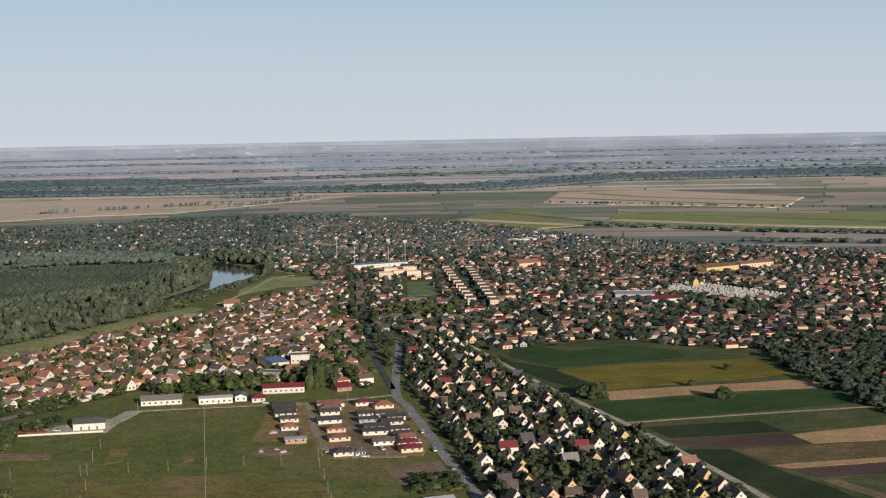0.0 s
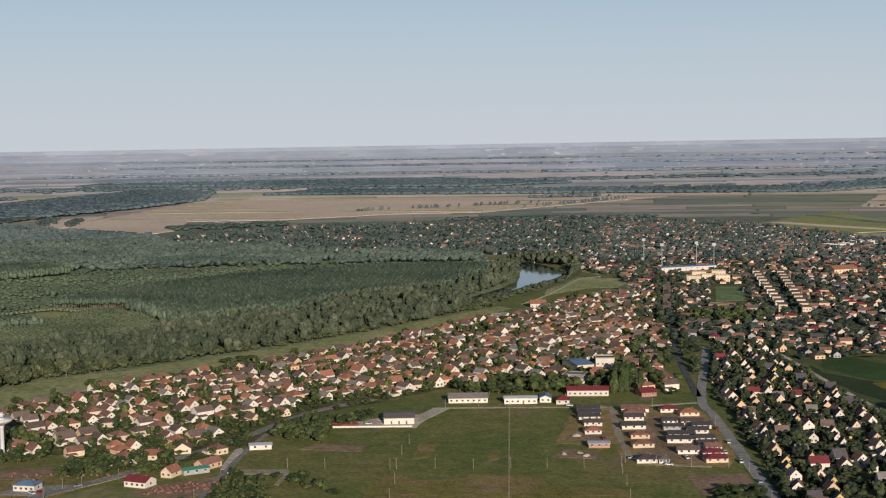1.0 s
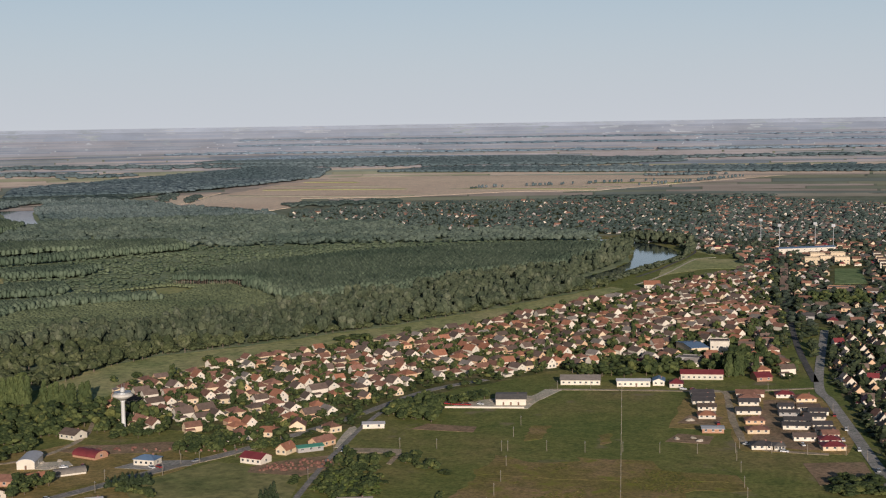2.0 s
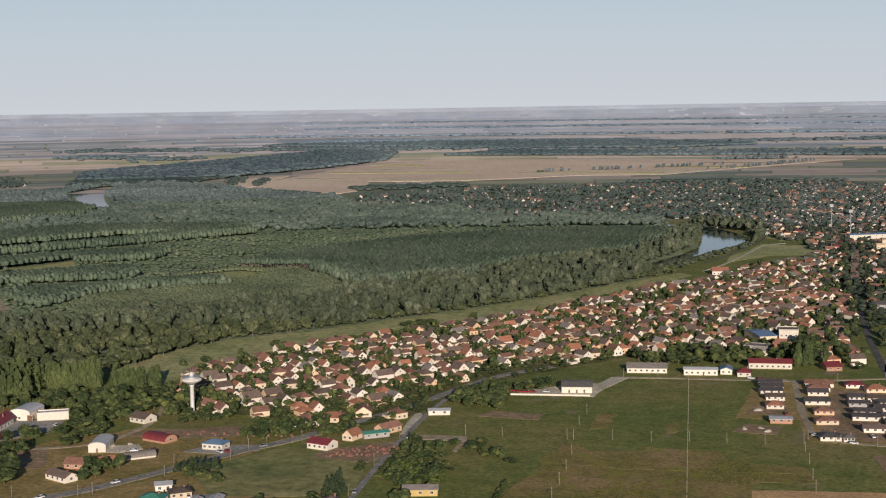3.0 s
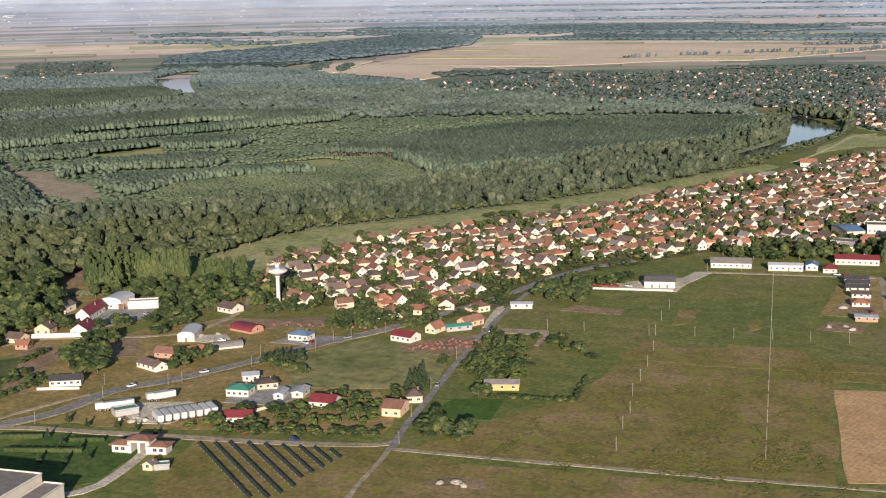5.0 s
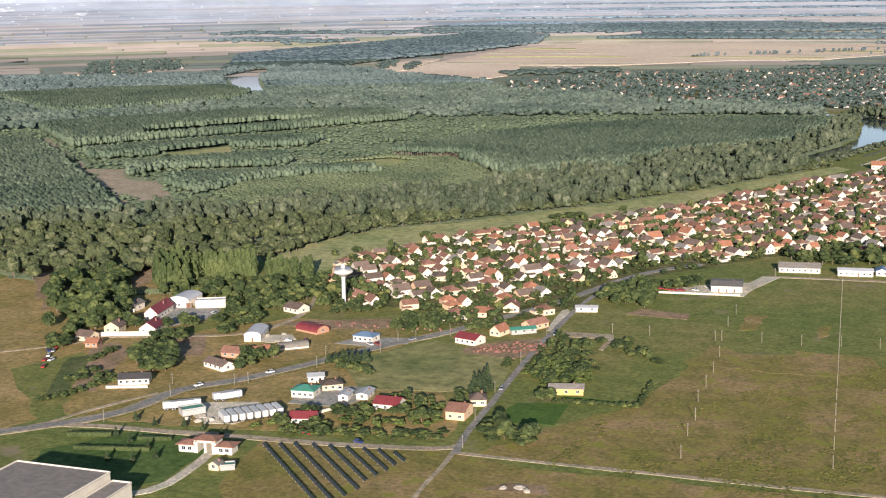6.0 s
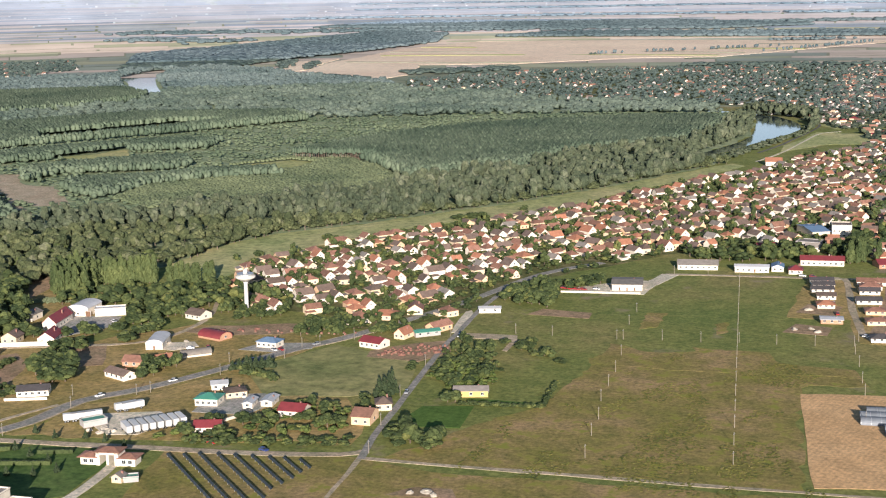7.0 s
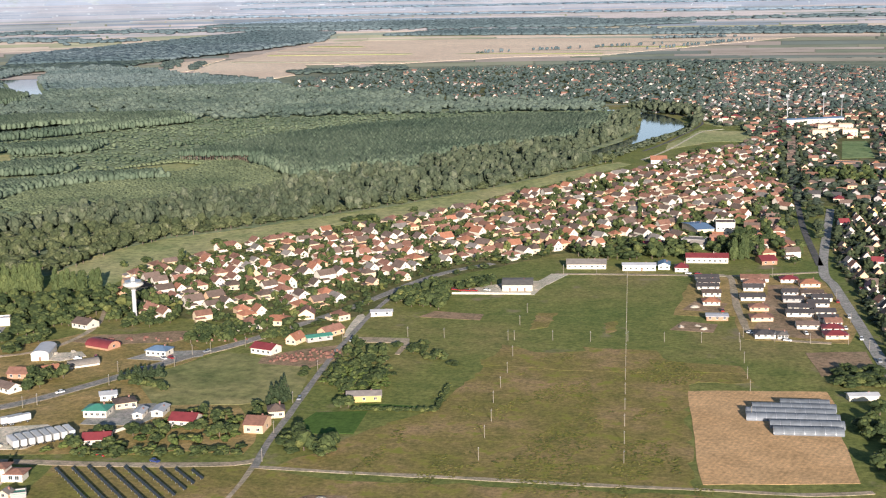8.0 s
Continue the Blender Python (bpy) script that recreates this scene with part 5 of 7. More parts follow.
# ---- halls, barns and single houses ----


def building(name, a, b, depth, h, rise, wall, roof, label, category="building", hip=False, across=False, flat=False, arch=False, windows=3, doors=0, side_windows=1):
    """A building whose near wall runs from a to b at the ground, and that reaches back by depth."""
    if h < 6:
        h, rise = h * 0.86, rise * 0.88
    a, b = Vector(a).to_2d(), Vector(b).to_2d()
    along = b - a
    wide = along.length
    turn = math.degrees(math.atan2(along.y, along.x))
    back = Vector((-along.y, along.x)) / wide
    mid = (a + b) / 2 + back * depth / 2
    root = thing(name, label, category, pose(mid.x, mid.y, 0, 0, 0, turn))
    walls, top = Shape(), Shape()
    if flat:
        walls.box(-wide / 2, -depth / 2, 0, wide / 2, depth / 2, h)
        top.box(-wide / 2 - 0.15, -depth / 2 - 0.15, h, wide / 2 + 0.15, depth / 2 + 0.15, h + 0.15)
        for x0, y0, x1, y1 in ((-wide / 2 - 0.15, -depth / 2 - 0.15, wide / 2 + 0.15, -depth / 2 + 0.2), (-wide / 2 - 0.15, depth / 2 - 0.2, wide / 2 + 0.15, depth / 2 + 0.15), (-wide / 2 - 0.15, -depth / 2 + 0.2, -wide / 2 + 0.2, depth / 2 - 0.2), (wide / 2 - 0.2, -depth / 2 + 0.2, wide / 2 + 0.15, depth / 2 - 0.2)):
            walls.box(x0, y0, h + 0.15, x1, y1, h + 0.6)
    elif arch:
        n, span, length = 12, (wide if across else depth), (depth if across else wide)
        arc = [(span / 2 * math.cos(math.pi * k / n), h + rise * math.sin(math.pi * k / n)) for k in range(n + 1)]
        ring = [(span / 2, 0.0)] + arc + [(-span / 2, 0.0)]
        m = len(ring)

        def at(u, z, w):
            return (u, w, z) if across else (w, u, z)
        v = [at(u, z, -length / 2) for u, z in ring] + [at(u, z, length / 2) for u, z in ring]
        walls.put(v, [tuple(range(m)), tuple(range(2 * m - 1, m - 1, -1)), (0, m, m + 1, 1), (m - 2, 2 * m - 2, 2 * m - 1, m - 1)])
        thick = 0.2
        v = []
        for w in (-length / 2 - 0.3, length / 2 + 0.3):
            v += [at(u, z + 0.03, w) for u, z in arc] + [at(u * (1 + 2 * thick / span), z + thick, w) for u, z in arc]
        q = n + 1
        f = []
        for k in range(n):
            f += [(k, k + 1, q + k + 1, q + k), (2 * q + k, 3 * q + k, 3 * q + k + 1, 2 * q + k + 1), (q + k, q + k + 1, 3 * q + k + 1, 3 * q + k), (k, 2 * q + k, 2 * q + k + 1, k + 1)]
        f += [(0, q, 3 * q, 2 * q), (n, 2 * q + n, 3 * q + n, q + n)]
        top.put(v, f)
    else:
        w, l = (wide, depth) if across else (depth, wide)
        s, t = Shape(), Shape()
        if hip:
            s.box(-w / 2, -l / 2, 0, w / 2, l / 2, h)
            t.hip_roof(w, l, h, rise)
        else:
            s.gable_walls(w, l, h, rise)
            t.gable_roof(w, l, h, rise)
        for source, goal in ((s, walls), (t, top)):
            goal.put(source.v if across else [(y, -x, z) for x, y, z in source.v], source.f)
    part("wall", walls.mesh("wall", WALLS[wall]), root)
    part("roof", top.mesh("roof", ROOFS[roof]), root)
    level = 1.6 if h < 6 else 1.7
    for floor in range(max(1, int(h / 3))):
        for k in range(windows):
            x = (k + 0.5) / windows * wide - wide / 2
            part("window", WINDOW, root, "", side(x, -depth / 2, level + 3 * floor, 0) @ Matrix.Scale(0.8, 4))
        for k in range(side_windows):
            part("window", WINDOW, root, "", side(wide / 2, (k + 0.5) / side_windows * depth - depth / 2, level + 3 * floor, 90) @ Matrix.Scale(0.8, 4))
    for k in range(doors):
        x = (k + 1) / (doors + 1) * wide - wide / 2 + (wide / windows / 2 if windows else 0)
        part("door", GATE_MESH if h > 3.8 else DOOR_MESH, root, "", side(x, -depth / 2, 0, 0))
    if not flat and not arch and h < 5:
        c = Shape().box(wide * 0.2, depth * 0.1, h, wide * 0.2 + 0.6, depth * 0.1 + 0.6, h + rise + 0.3)
        c.box(wide * 0.2 - 0.08, depth * 0.1 - 0.08, h + rise + 0.3, wide * 0.2 + 0.68, depth * 0.1 + 0.68, h + rise + 0.42)
        part("chimney", c.mesh("chimney", CHIMNEY), root)
    n = max(1, int(wide / max(depth, 6)) + 1)
    for k in range(n):
        p = a + along * (k + 0.5) / n + back * depth / 2
        occupied.append((p.x, p.y, max(depth, wide / n) / 2 + 1))
    return root


GATE_MESH = door_mesh(3.0, 3.2)
building("barn", (-186, 838), (-162, 843), 11, 3.6, 2.6, "white", "grey", "long white barn with a weathered grey gable roof", "barn", windows=7)
building("hall", (-151, 840), (-131, 844), 8, 4.0, 1.0, "white", "white", "long white workshop hall with a pale sheet roof", "hall", windows=6, doors=1)
building("workshop", (-130, 848), (-123, 849), 11, 3.4, 1.6, "white", "blue", "small workshop with a blue sheet roof", "workshop", across=True, windows=2)
building("house", (-119, 843), (-111, 844), 9, 3.2, 3.0, "white", "red", "white house with a red hipped roof", "house", hip=True, windows=2)
building("hall", (-116, 872), (-90, 876), 10, 4.2, 2.2, "white", "red", "long white hall with a red gable roof", "hall", windows=8)
building("house", (-69, 875), (-60, 879), 13, 3.0, 2.6, "brick", "red", "low house with a broad red roof", "house", windows=2)
building("block", (-109, 974), (-96, 976), 14, 8.5, 0, "white", "brown", "plain white two-storey block with a flat roof", "building", flat=True, windows=4)
building("sports_hall", (-121, 966), (-110, 972), 30, 5.5, 1.6, "cream", "blue", "large hall with a blue-grey sheet roof", "hall", windows=3)
building("house", (-149, 912), (-138, 916), 8, 3.4, 2.2, "white", "red", "white house with a red roof behind trees", "house", windows=3)
building("nursery_school", (-128, 936), (-113, 934), 12, 3.6, 0, "grey", "grey", "flat-roofed grey one-storey building", "building", flat=True, windows=6)
building("depot", (-209, 768), (-192, 772), 20, 4.2, 1.2, "white", "grey", "white depot building with a low grey roof", "depot", windows=0, doors=3)
building("shed", (-263, 692), (-252, 696), 6, 2.8, 0.8, "white", "white", "small white shed with a pale sheet roof", "shed", windows=2)
building("house", (-320, 494), (-310, 496), 9, 3.8, 2.0, "white", "green", "white building with a green hipped roof", "building", hip=True, windows=4)
building("petrol_station_shop", (-344, 590), (-333, 590), 8, 3.6, 2.0, "white", "blue", "white roadside building with a blue roof", "building", hip=True, windows=4)
building("hangar", (-383, 598), (-368, 594), 9, 1.2, 3.2, "brick", "red", "low hangar with a curved red sheet roof", "hangar", arch=True, windows=0)
building("barn", (-295, 607), (-283, 604.5), 9, 3.4, 2.2, "white", "red", "white barn with a red gable roof beside the field", "barn", windows=4)
building("house", (-285, 627), (-279, 626), 9, 3.2, 3.0, "cream", "orange", "cream house with an orange gable roof", "house", across=True, windows=2)
building("shed", (-275, 632), (-265, 641), 6, 2.8, 0.8, "grey", "green", "long shed with a green sheet roof", "shed", windows=3)
building("house", (-269, 643), (-264, 655), 7, 3.4, 2.4, "peach", "terracotta", "peach house with a terracotta roof", "house", windows=3)
building("house", (-314, 660), (-299, 662), 10, 3.2, 2.6, "cream", "orange", "broad cream house with an orange hipped roof", "house", hip=True, windows=4)
building("house", (-299, 676), (-291, 679), 11, 3.4, 3.2, "cream", "terracotta", "cream house with a steep terracotta roof", "house", across=True, windows=2)
building("warehouse", (-479, 617), (-467, 619), 17, 5.0, 2.4, "white", "white", "white warehouse with a rounded pale roof", "warehouse", arch=True, across=True, windows=1, doors=1)
building("warehouse", (-463, 620), (-449, 629), 7, 4.6, 0, "white", "white", "long flat-roofed white warehouse", "warehouse", flat=True, windows=0)
building("guest_house", (-472, 586), (-465, 588), 24, 4.6, 3.8, "white", "red", "long white guest house with a steep red roof", "house", across=True, windows=2, side_windows=5)
building("guest_house", (-455, 560), (-447, 563), 15, 3.6, 3.4, "white", "red", "white house with a red gable roof behind a wall", "house", across=True, windows=2, side_windows=3)
building("garage", (-498, 599), (-490, 600), 11, 4.2, 1.8, "white", "grey", "white garage building with a grey roof", "garage", across=True, windows=0, doors=1)
building("house", (-474, 555), (-466, 557), 9, 4.0, 2.8, "cream", "brown", "cream house with a brown gable roof", "house", across=True, windows=2)
building("house", (-478, 537), (-469, 537), 8, 3.0, 2.4, "cream", "brown", "low cream house with a worn brown roof", "house", windows=2)
building("house", (-463, 527), (-457, 529), 7, 2.8, 2.0, "brick", "orange", "small brick house with an orange roof", "house", windows=2)
building("house", (-615, 679), (-609, 678), 8, 3.2, 3.6, "white", "grey", "lone white house with a steep grey gable", "house", across=True, windows=2)
building("villa", (-403, 479), (-391, 486), 9, 3.2, 1.8, "white", "dark", "white villa with a dark roof and low wall", "villa", windows=5)
building("house", (-386, 521), (-372, 516), 7, 3.0, 2.0, "white", "brown", "long low white house with a brown roof", "house", windows=4)
building("house", (-388, 538), (-376, 540), 8, 3.0, 2.4, "brick", "terracotta", "brick house with a terracotta roof among shrubs", "house", windows=3)
building("warehouse", (-395, 568), (-387, 571), 18, 3.6, 2.2, "white", "white", "white arched warehouse on a gravel yard", "warehouse", arch=True, across=True, windows=0, doors=1)
building("office", (-374, 547), (-369, 553), 6, 2.8, 1.6, "cream", "orange", "small office with an orange roof", "building", windows=2)
building("store_tent", (-368, 560), (-358, 570), 6, 1.0, 2.6, "white", "grey", "grey arched storage tent", "tent", arch=True, windows=0)
building("house", (-413, 633), (-402, 630), 9, 3.2, 2.6, "white", "brown", "white house with a brown roof beside the lane", "house", windows=3)
building("shelter", (-347, 452), (-341, 460), 6, 2.8, 0, "grey", "green", "open shelter with a green flat roof", "shelter", flat=True, windows=0)
building("kiosk", (-298, 402), (-294, 402.4), 4, 2.6, 1.4, "cream", "grey", "small cream kiosk with a grey gable roof", "kiosk", across=True, windows=1)
building("shelter", (-293.5, 403), (-289, 406), 4, 2.0, 0, "grey", "green", "low green-roofed shelter beside a kiosk", "shelter", flat=True, windows=0)
building("factory_hall", (-348, 322), (-309, 326), 39, 9.0, 0, "white", "grey", "large white factory hall with a flat grey roof", "factory", flat=True, windows=0, side_windows=0, doors=3)
building("factory_annex", (-308.5, 338), (-301, 339), 27, 6.0, 0, "white", "grey", "lower white annex of the factory", "factory", flat=True, windows=0, doors=1)
building("house", (-218, 541), (-204, 546), 7, 3.4, 1.4, "yellow", "grey", "yellow and white workshop with a grey roof", "workshop", windows=3)
building("house", (-278, 492), (-267, 493), 9, 3.4, 2.4, "white", "red", "white house with a red roof among gardens", "house", windows=3)
building("house", (-244, 492), (-236, 493), 12, 4.2, 2.4, "peach", "terracotta", "peach two-storey house with a terracotta roof", "house", windows=2)
building("house", (-242, 512), (-236, 515), 8, 3.6, 2.6, "cream", "brown", "cream house with a brown hipped roof", "house", hip=True, windows=2)
building("house", (-300, 461), (-290, 465), 8, 3.0, 2.0, "white", "red", "low white house with a dark red roof", "house", windows=2)
building("workshop", (-312, 507), (-305, 513), 8, 3.2, 1.6, "cream", "brown", "small cream workshop with a brown roof", "workshop", hip=True, windows=3)
building("workshop", (-325, 516), (-319, 520), 7, 3.2, 1.0, "white", "white", "small white workshop beside the road", "workshop", windows=2)
building("garage", (-298, 497), (-294, 498), 9, 2.8, 0.8, "white", "white", "long white garage with a pale roof", "garage", across=True, windows=1)
building("garage", (-292, 502), (-287, 503), 10, 2.8, 0.8, "white", "white", "white garage row with ribbed pale roofs", "garage", across=True, windows=1)
building("shed", (-9, 594), (3, 598), 5, 2.6, 0.8, "white", "white", "long white shed beside dark bushes", "shed", windows=0)
building("house", (-214, 1343), (-199, 1346), 13, 4.6, 3.6, "white", "orange", "white house with a bright orange roof by the river", "house", windows=4)
building("grandstand", (-110, 1712), (-45, 1750), 12, 6.5, 1.2, "white", "blue", "long white grandstand with a blue roof", "grandstand", windows=10)
building("supermarket", (168, 1352), (206, 1348), 34, 5.5, 0, "grey", "white", "broad pale flat-roofed supermarket", "shop", flat=True, windows=4)
building("market_hall", (197, 1309), (228, 1320), 20, 5.0, 2.4, "white", "red", "long white hall with a bright red roof", "hall", windows=6)
building("town_hall", (302, 1586), (345, 1615), 16, 7.5, 3.0, "yellow", "terracotta", "long yellow two-storey building in the town", "building", windows=10)
building("school", (350, 1628), (395, 1655), 16, 7.0, 2.6, "cream", "terracotta", "long cream school with a terracotta roof", "school", windows=10)
building("school", (-42, 1345), (-18, 1343), 14, 5.0, 0, "brick", "grey", "brown flat-roofed school behind trees", "school", flat=True, windows=8)
building("clubhouse", (-54, 1430), (-47, 1432), 22, 3.0, 1.4, "white", "red", "long clubhouse with a dark red roof beside the pitch", "building", across=True, windows=2, side_windows=6)
building("warehouse", (109, 2125), (150, 2150), 18, 5.0, 0, "white", "white", "large white warehouse at the far edge of town", "warehouse", flat=True, windows=0)
building("warehouse", (152, 2190), (185, 2208), 16, 5.0, 0, "white", "white", "white flat-roofed store beyond the town", "warehouse", flat=True, windows=0)
building("chapel", (262, 1450), (268, 1452), 10, 6.0, 4.0, "yellow", "terracotta", "small yellow chapel in the cemetery", "chapel", across=True, windows=1)
building("red_hall", (93, 1690), (120, 1705), 18, 7.0, 4.0, "cream", "orange", "large cream hall with an orange roof", "hall", windows=6)
# rows of apartment blocks
for (x0, y0), (x1, y1), n in (((3, 1672), (27, 1330), 11), ((31, 1667), (48, 1310), 12)):
    for k in range(n):
        x, y = x0 + (x1 - x0) * k / (n - 1), y0 + (y1 - y0) * k / (n - 1)
        building("apartment_block", (x - 4, y), (x + 4, y + 1), 9, 7.0, 1.4, "cream" if k % 3 else "white", "brown", "pale two-storey apartment block with a low brown roof", "apartments", windows=3, side_windows=2)
for k in range(10):
    y = 1330 + k * 25
    building("row_house", (-84 - k * 1.5, y), (-77 - k * 1.5, y + 1), 8, 3.2, 2.2, "peach", "brown", "brown-roofed row house along a tree-lined street", "house", windows=2)
for x, y in ((-66, 1590), (-50, 1612), (-34, 1600), (-62, 1640), (-40, 1655)):
    building("apartment_block", (x - 8, y), (x + 8, y + 2), 11, 8.0, 0, "cream", "grey", "cream flat-roofed apartment block beside the pitch", "apartments", flat=True, windows=4)
# new houses on small plots
for (x0, y0, x1, y1), wall, roof, hip, rise in (
    ((-103, 819, -90, 822), "white", "dark", False, 1.4), ((-100, 807, -88, 810), "white", "dark", False, 1.4), ((-99, 795, -87, 798), "white", "dark", False, 1.3), ((-91, 757, -82, 759), "white", "orange", True, 2.2), ((-94, 779, -84, 781), "white", "brown", False, 1.4), ((-85, 723, -74, 725), "brick", "white", False, 0.5),
    ((-77, 823, -61, 825), "white", "terracotta", False, 1.8), ((-74, 811, -62, 813), "white", "terracotta", True, 1.8), ((-73, 798, -62, 800), "white", "dark", False, 1.6), ((-72, 773, -59, 776), "white", "dark", False, 1.6), ((-65, 749, -55, 751), "peach", "terracotta", True, 1.8), ((-62, 726, -51, 729), "cream", "terracotta", True, 1.6), ((-57, 691, -47, 693), "white", "dark", True, 2.0), ((-46, 692, -41, 693), "white", "grey", True, 1.2),
    ((-54, 825, -44, 827), "white", "red", True, 2.0), ((-42, 815, -31, 818), "cream", "orange", True, 2.4), ((-49, 774, -38, 776), "grey", "dark", False, 1.0), ((-40, 790, -28, 793), "white", "brown", False, 1.2), ((-45, 754, -31, 756), "white", "dark", False, 1.4), ((-45, 741, -31, 743), "white", "dark", False, 1.4), ((-35, 766, -24, 768), "white", "dark", False, 1.4), ((-50, 790, -42, 792), "white", "dark", False, 1.4),
    ((-38, 715, -27, 717), "white", "brown", False, 1.4), ((-23, 697, -12, 700), "cream", "red", True, 2.0), ((-25, 711, -15, 713), "white", "red", True, 1.8), ((-27, 732, -18, 734), "white", "dark", False, 1.4), ((-30, 746, -20, 748), "white", "dark", False, 1.4), ((-24, 724, -16, 726), "white", "terracotta", False, 1.6), ((-33, 780, -23, 782), "white", "dark", False, 1.4),
):
    word = {"dark": "dark", "terracotta": "terracotta", "orange": "orange", "red": "red", "brown": "brown", "grey": "grey", "white": "pale", "green": "green"}[roof]
    tone = {"brick": "bare brick", "peach": "peach", "cream": "cream", "white": "white", "grey": "grey"}[wall]
    tagged(building("bungalow", (x0, y0), (x1, y1), 8.0, 2.6, rise, wall, roof, f"new {tone} bungalow with a low {word} roof", "house", hip=hip, windows=3), group="new houses at the meadow")

# ---- water tower ----
tower = thing("water_tower", "white mushroom water tower on a slender concrete shaft", "water tower", pose(-390, 660, 0))
part("shaft", Shape().lathe([(2.0, 0), (1.7, 0.4), (1.2, 1.2), (1.1, 8), (1.1, 15.2), (1.5, 16.6)], 20).mesh("shaft", WHITE_PAINT, True), tower)
part("tank", Shape().lathe([(1.5, 16.4), (3.6, 17.6), (5.4, 18.6), (5.7, 19.1), (5.5, 19.7), (4.4, 20.3), (1.8, 20.8), (1.4, 20.9)], 32).mesh("tank", CONCRETE, True), tower, "pale concrete tank bowl")
part("lantern", Shape().lathe([(1.3, 20.7), (1.3, 22.4), (1.0, 23.2), (0.3, 23.6)], 16).mesh("lantern", WHITE_PAINT, True), tower)
for x, y, z in ((0.9, 0.3, 26.0), (-0.7, 0.6, 25.0), (0.1, -0.9, 25.4)):
    part("aerial", Shape().box(x - 0.06, y - 0.06, 22.3, x + 0.06, y + 0.06, z).mesh("aerial", STEEL), tower)
part("rail", Shape().lathe([(4.6, 20.25), (4.65, 20.25), (4.65, 21.1), (4.6, 21.1)], 24).mesh("rail", STEEL), tower)
occupied.append((-390, 660, 5))

# ---- factory gate ----
gate = thing("gatehouse", "white gatehouse with terracotta roofs and an arched passage", "gatehouse", pose(-311, 420, 0, 0, 0, 12))
part("wing", Shape().box(-11, -3, 0, -4.5, 3, 3.2).mesh("wing", WALLS["white"]), gate)
part("wing", Shape().box(4.5, -3, 0, 11, 3, 3.2).mesh("wing", WALLS["white"]), gate)
part("portal", Shape().box(-4.5, -3.4, 0, -3.0, 3.4, 5.2).box(3.0, -3.4, 0, 4.5, 3.4, 5.2).box(-0.5, -3.0, 0, 0.5, 3.0, 4.4).box(-4.5, -3.4, 4.4, 4.5, 3.4, 5.4).mesh("portal", WALLS["white"]), gate)
for x0, x1, z in ((-11.6, -4.2, 3.2), (4.2, 11.6, 3.2), (-5.0, 5.0, 5.4)):
    s = Shape()
    s.hip_roof(7.0, x1 - x0, z, 1.3, 0.4)
    part("roof", Shape().put([(y + (x0 + x1) / 2, -x, w) for x, y, w in s.v], s.f).mesh("roof", ROOFS["terracotta"]), gate)
for x in (-9, -6.5, 6.5, 9):
    part("window", WINDOW, gate, "", side(x, -3, 1.7, 0))
occupied.append((-311, 420, 13))

# ---- garden wall, low walls ----
for (x0, y0), (x1, y1), h, name, label in (((-481, 543), (-446, 561), 2.2, "garden_wall", "long white garden wall along the lane"), ((-236, 755), (-191, 763.5), 0.9, "low_wall", "low pale concrete wall of the depot"), ((-405, 473), (-388, 481), 1.1, "low_wall", "low white garden wall before the villa"), ((-302, 462), (-293, 488), 1.2, "low_wall", "pale boundary wall between plots")):
    a, b = Vector((x0, y0)), Vector((x1, y1))
    l, turn = (b - a).length, math.degrees(math.atan2(y1 - y0, x1 - x0))
    w = thing(name, label, "wall", pose(x0, y0, 0, 0, 0, turn))
    part("masonry", Shape().box(0, -0.2, 0, l, 0.2, h).mesh("masonry", WALLS["white"]), w)
    part("coping", Shape().box(-0.1, -0.28, h, l + 0.1, 0.28, h + 0.12).mesh("coping", CONCRETE), w)

# ---- clipped hedges on the factory lawn ----


def hedge(a, b, wide, tall, seed):
    """A clipped hedge from a to b: a leafy box with an uneven skin."""
    rng = np.random.default_rng(seed)
    l, turn = math.hypot(b[0] - a[0], b[1] - a[1]), math.degrees(math.atan2(b[1] - a[1], b[0] - a[0]))
    n = int(l / 0.8)
    ring = [(-wide / 2, 0.0), (-wide / 2, tall * 0.55), (-wide * 0.42, tall), (wide * 0.42, tall), (wide / 2, tall * 0.55), (wide / 2, 0.0)]
    v = [(l * i / n, u + rng.normal(0, 0.09), max(0.0, z + (rng.normal(0, 0.09) if z else 0))) for i in range(n + 1) for u, z in ring]
    f = [(6 * i + k, 6 * i + k + 1, 6 * i + k + 7, 6 * i + k + 6) for i in range(n) for k in range(5)] + [(0, 5, 4, 3, 2, 1), tuple(6 * n + k for k in range(6))]
    h = thing("hedge", "dark green clipped hedge on the factory lawn", "hedge", pose(a[0], a[1], 0, 0, 0, turn), "hedges on the lawn")
    part("foliage", mesh_of("foliage", v, f, TREE_GARDEN), h)
    for x in (l * 0.2, l * 0.5, l * 0.8):
        part("stem", Shape().lathe([(0.09, 0), (0.06, tall * 0.7)], 6, 0, (x, 0)).mesh("stem", BARK), h)


for k, (a, b) in enumerate([((-375, 413), (-358, 420)), ((-345, 420), (-332, 425)), ((-361, 401), (-332, 411))]):
    hedge(a, b, 2.2, 1.6, k)

# ---- lorries and cars ----


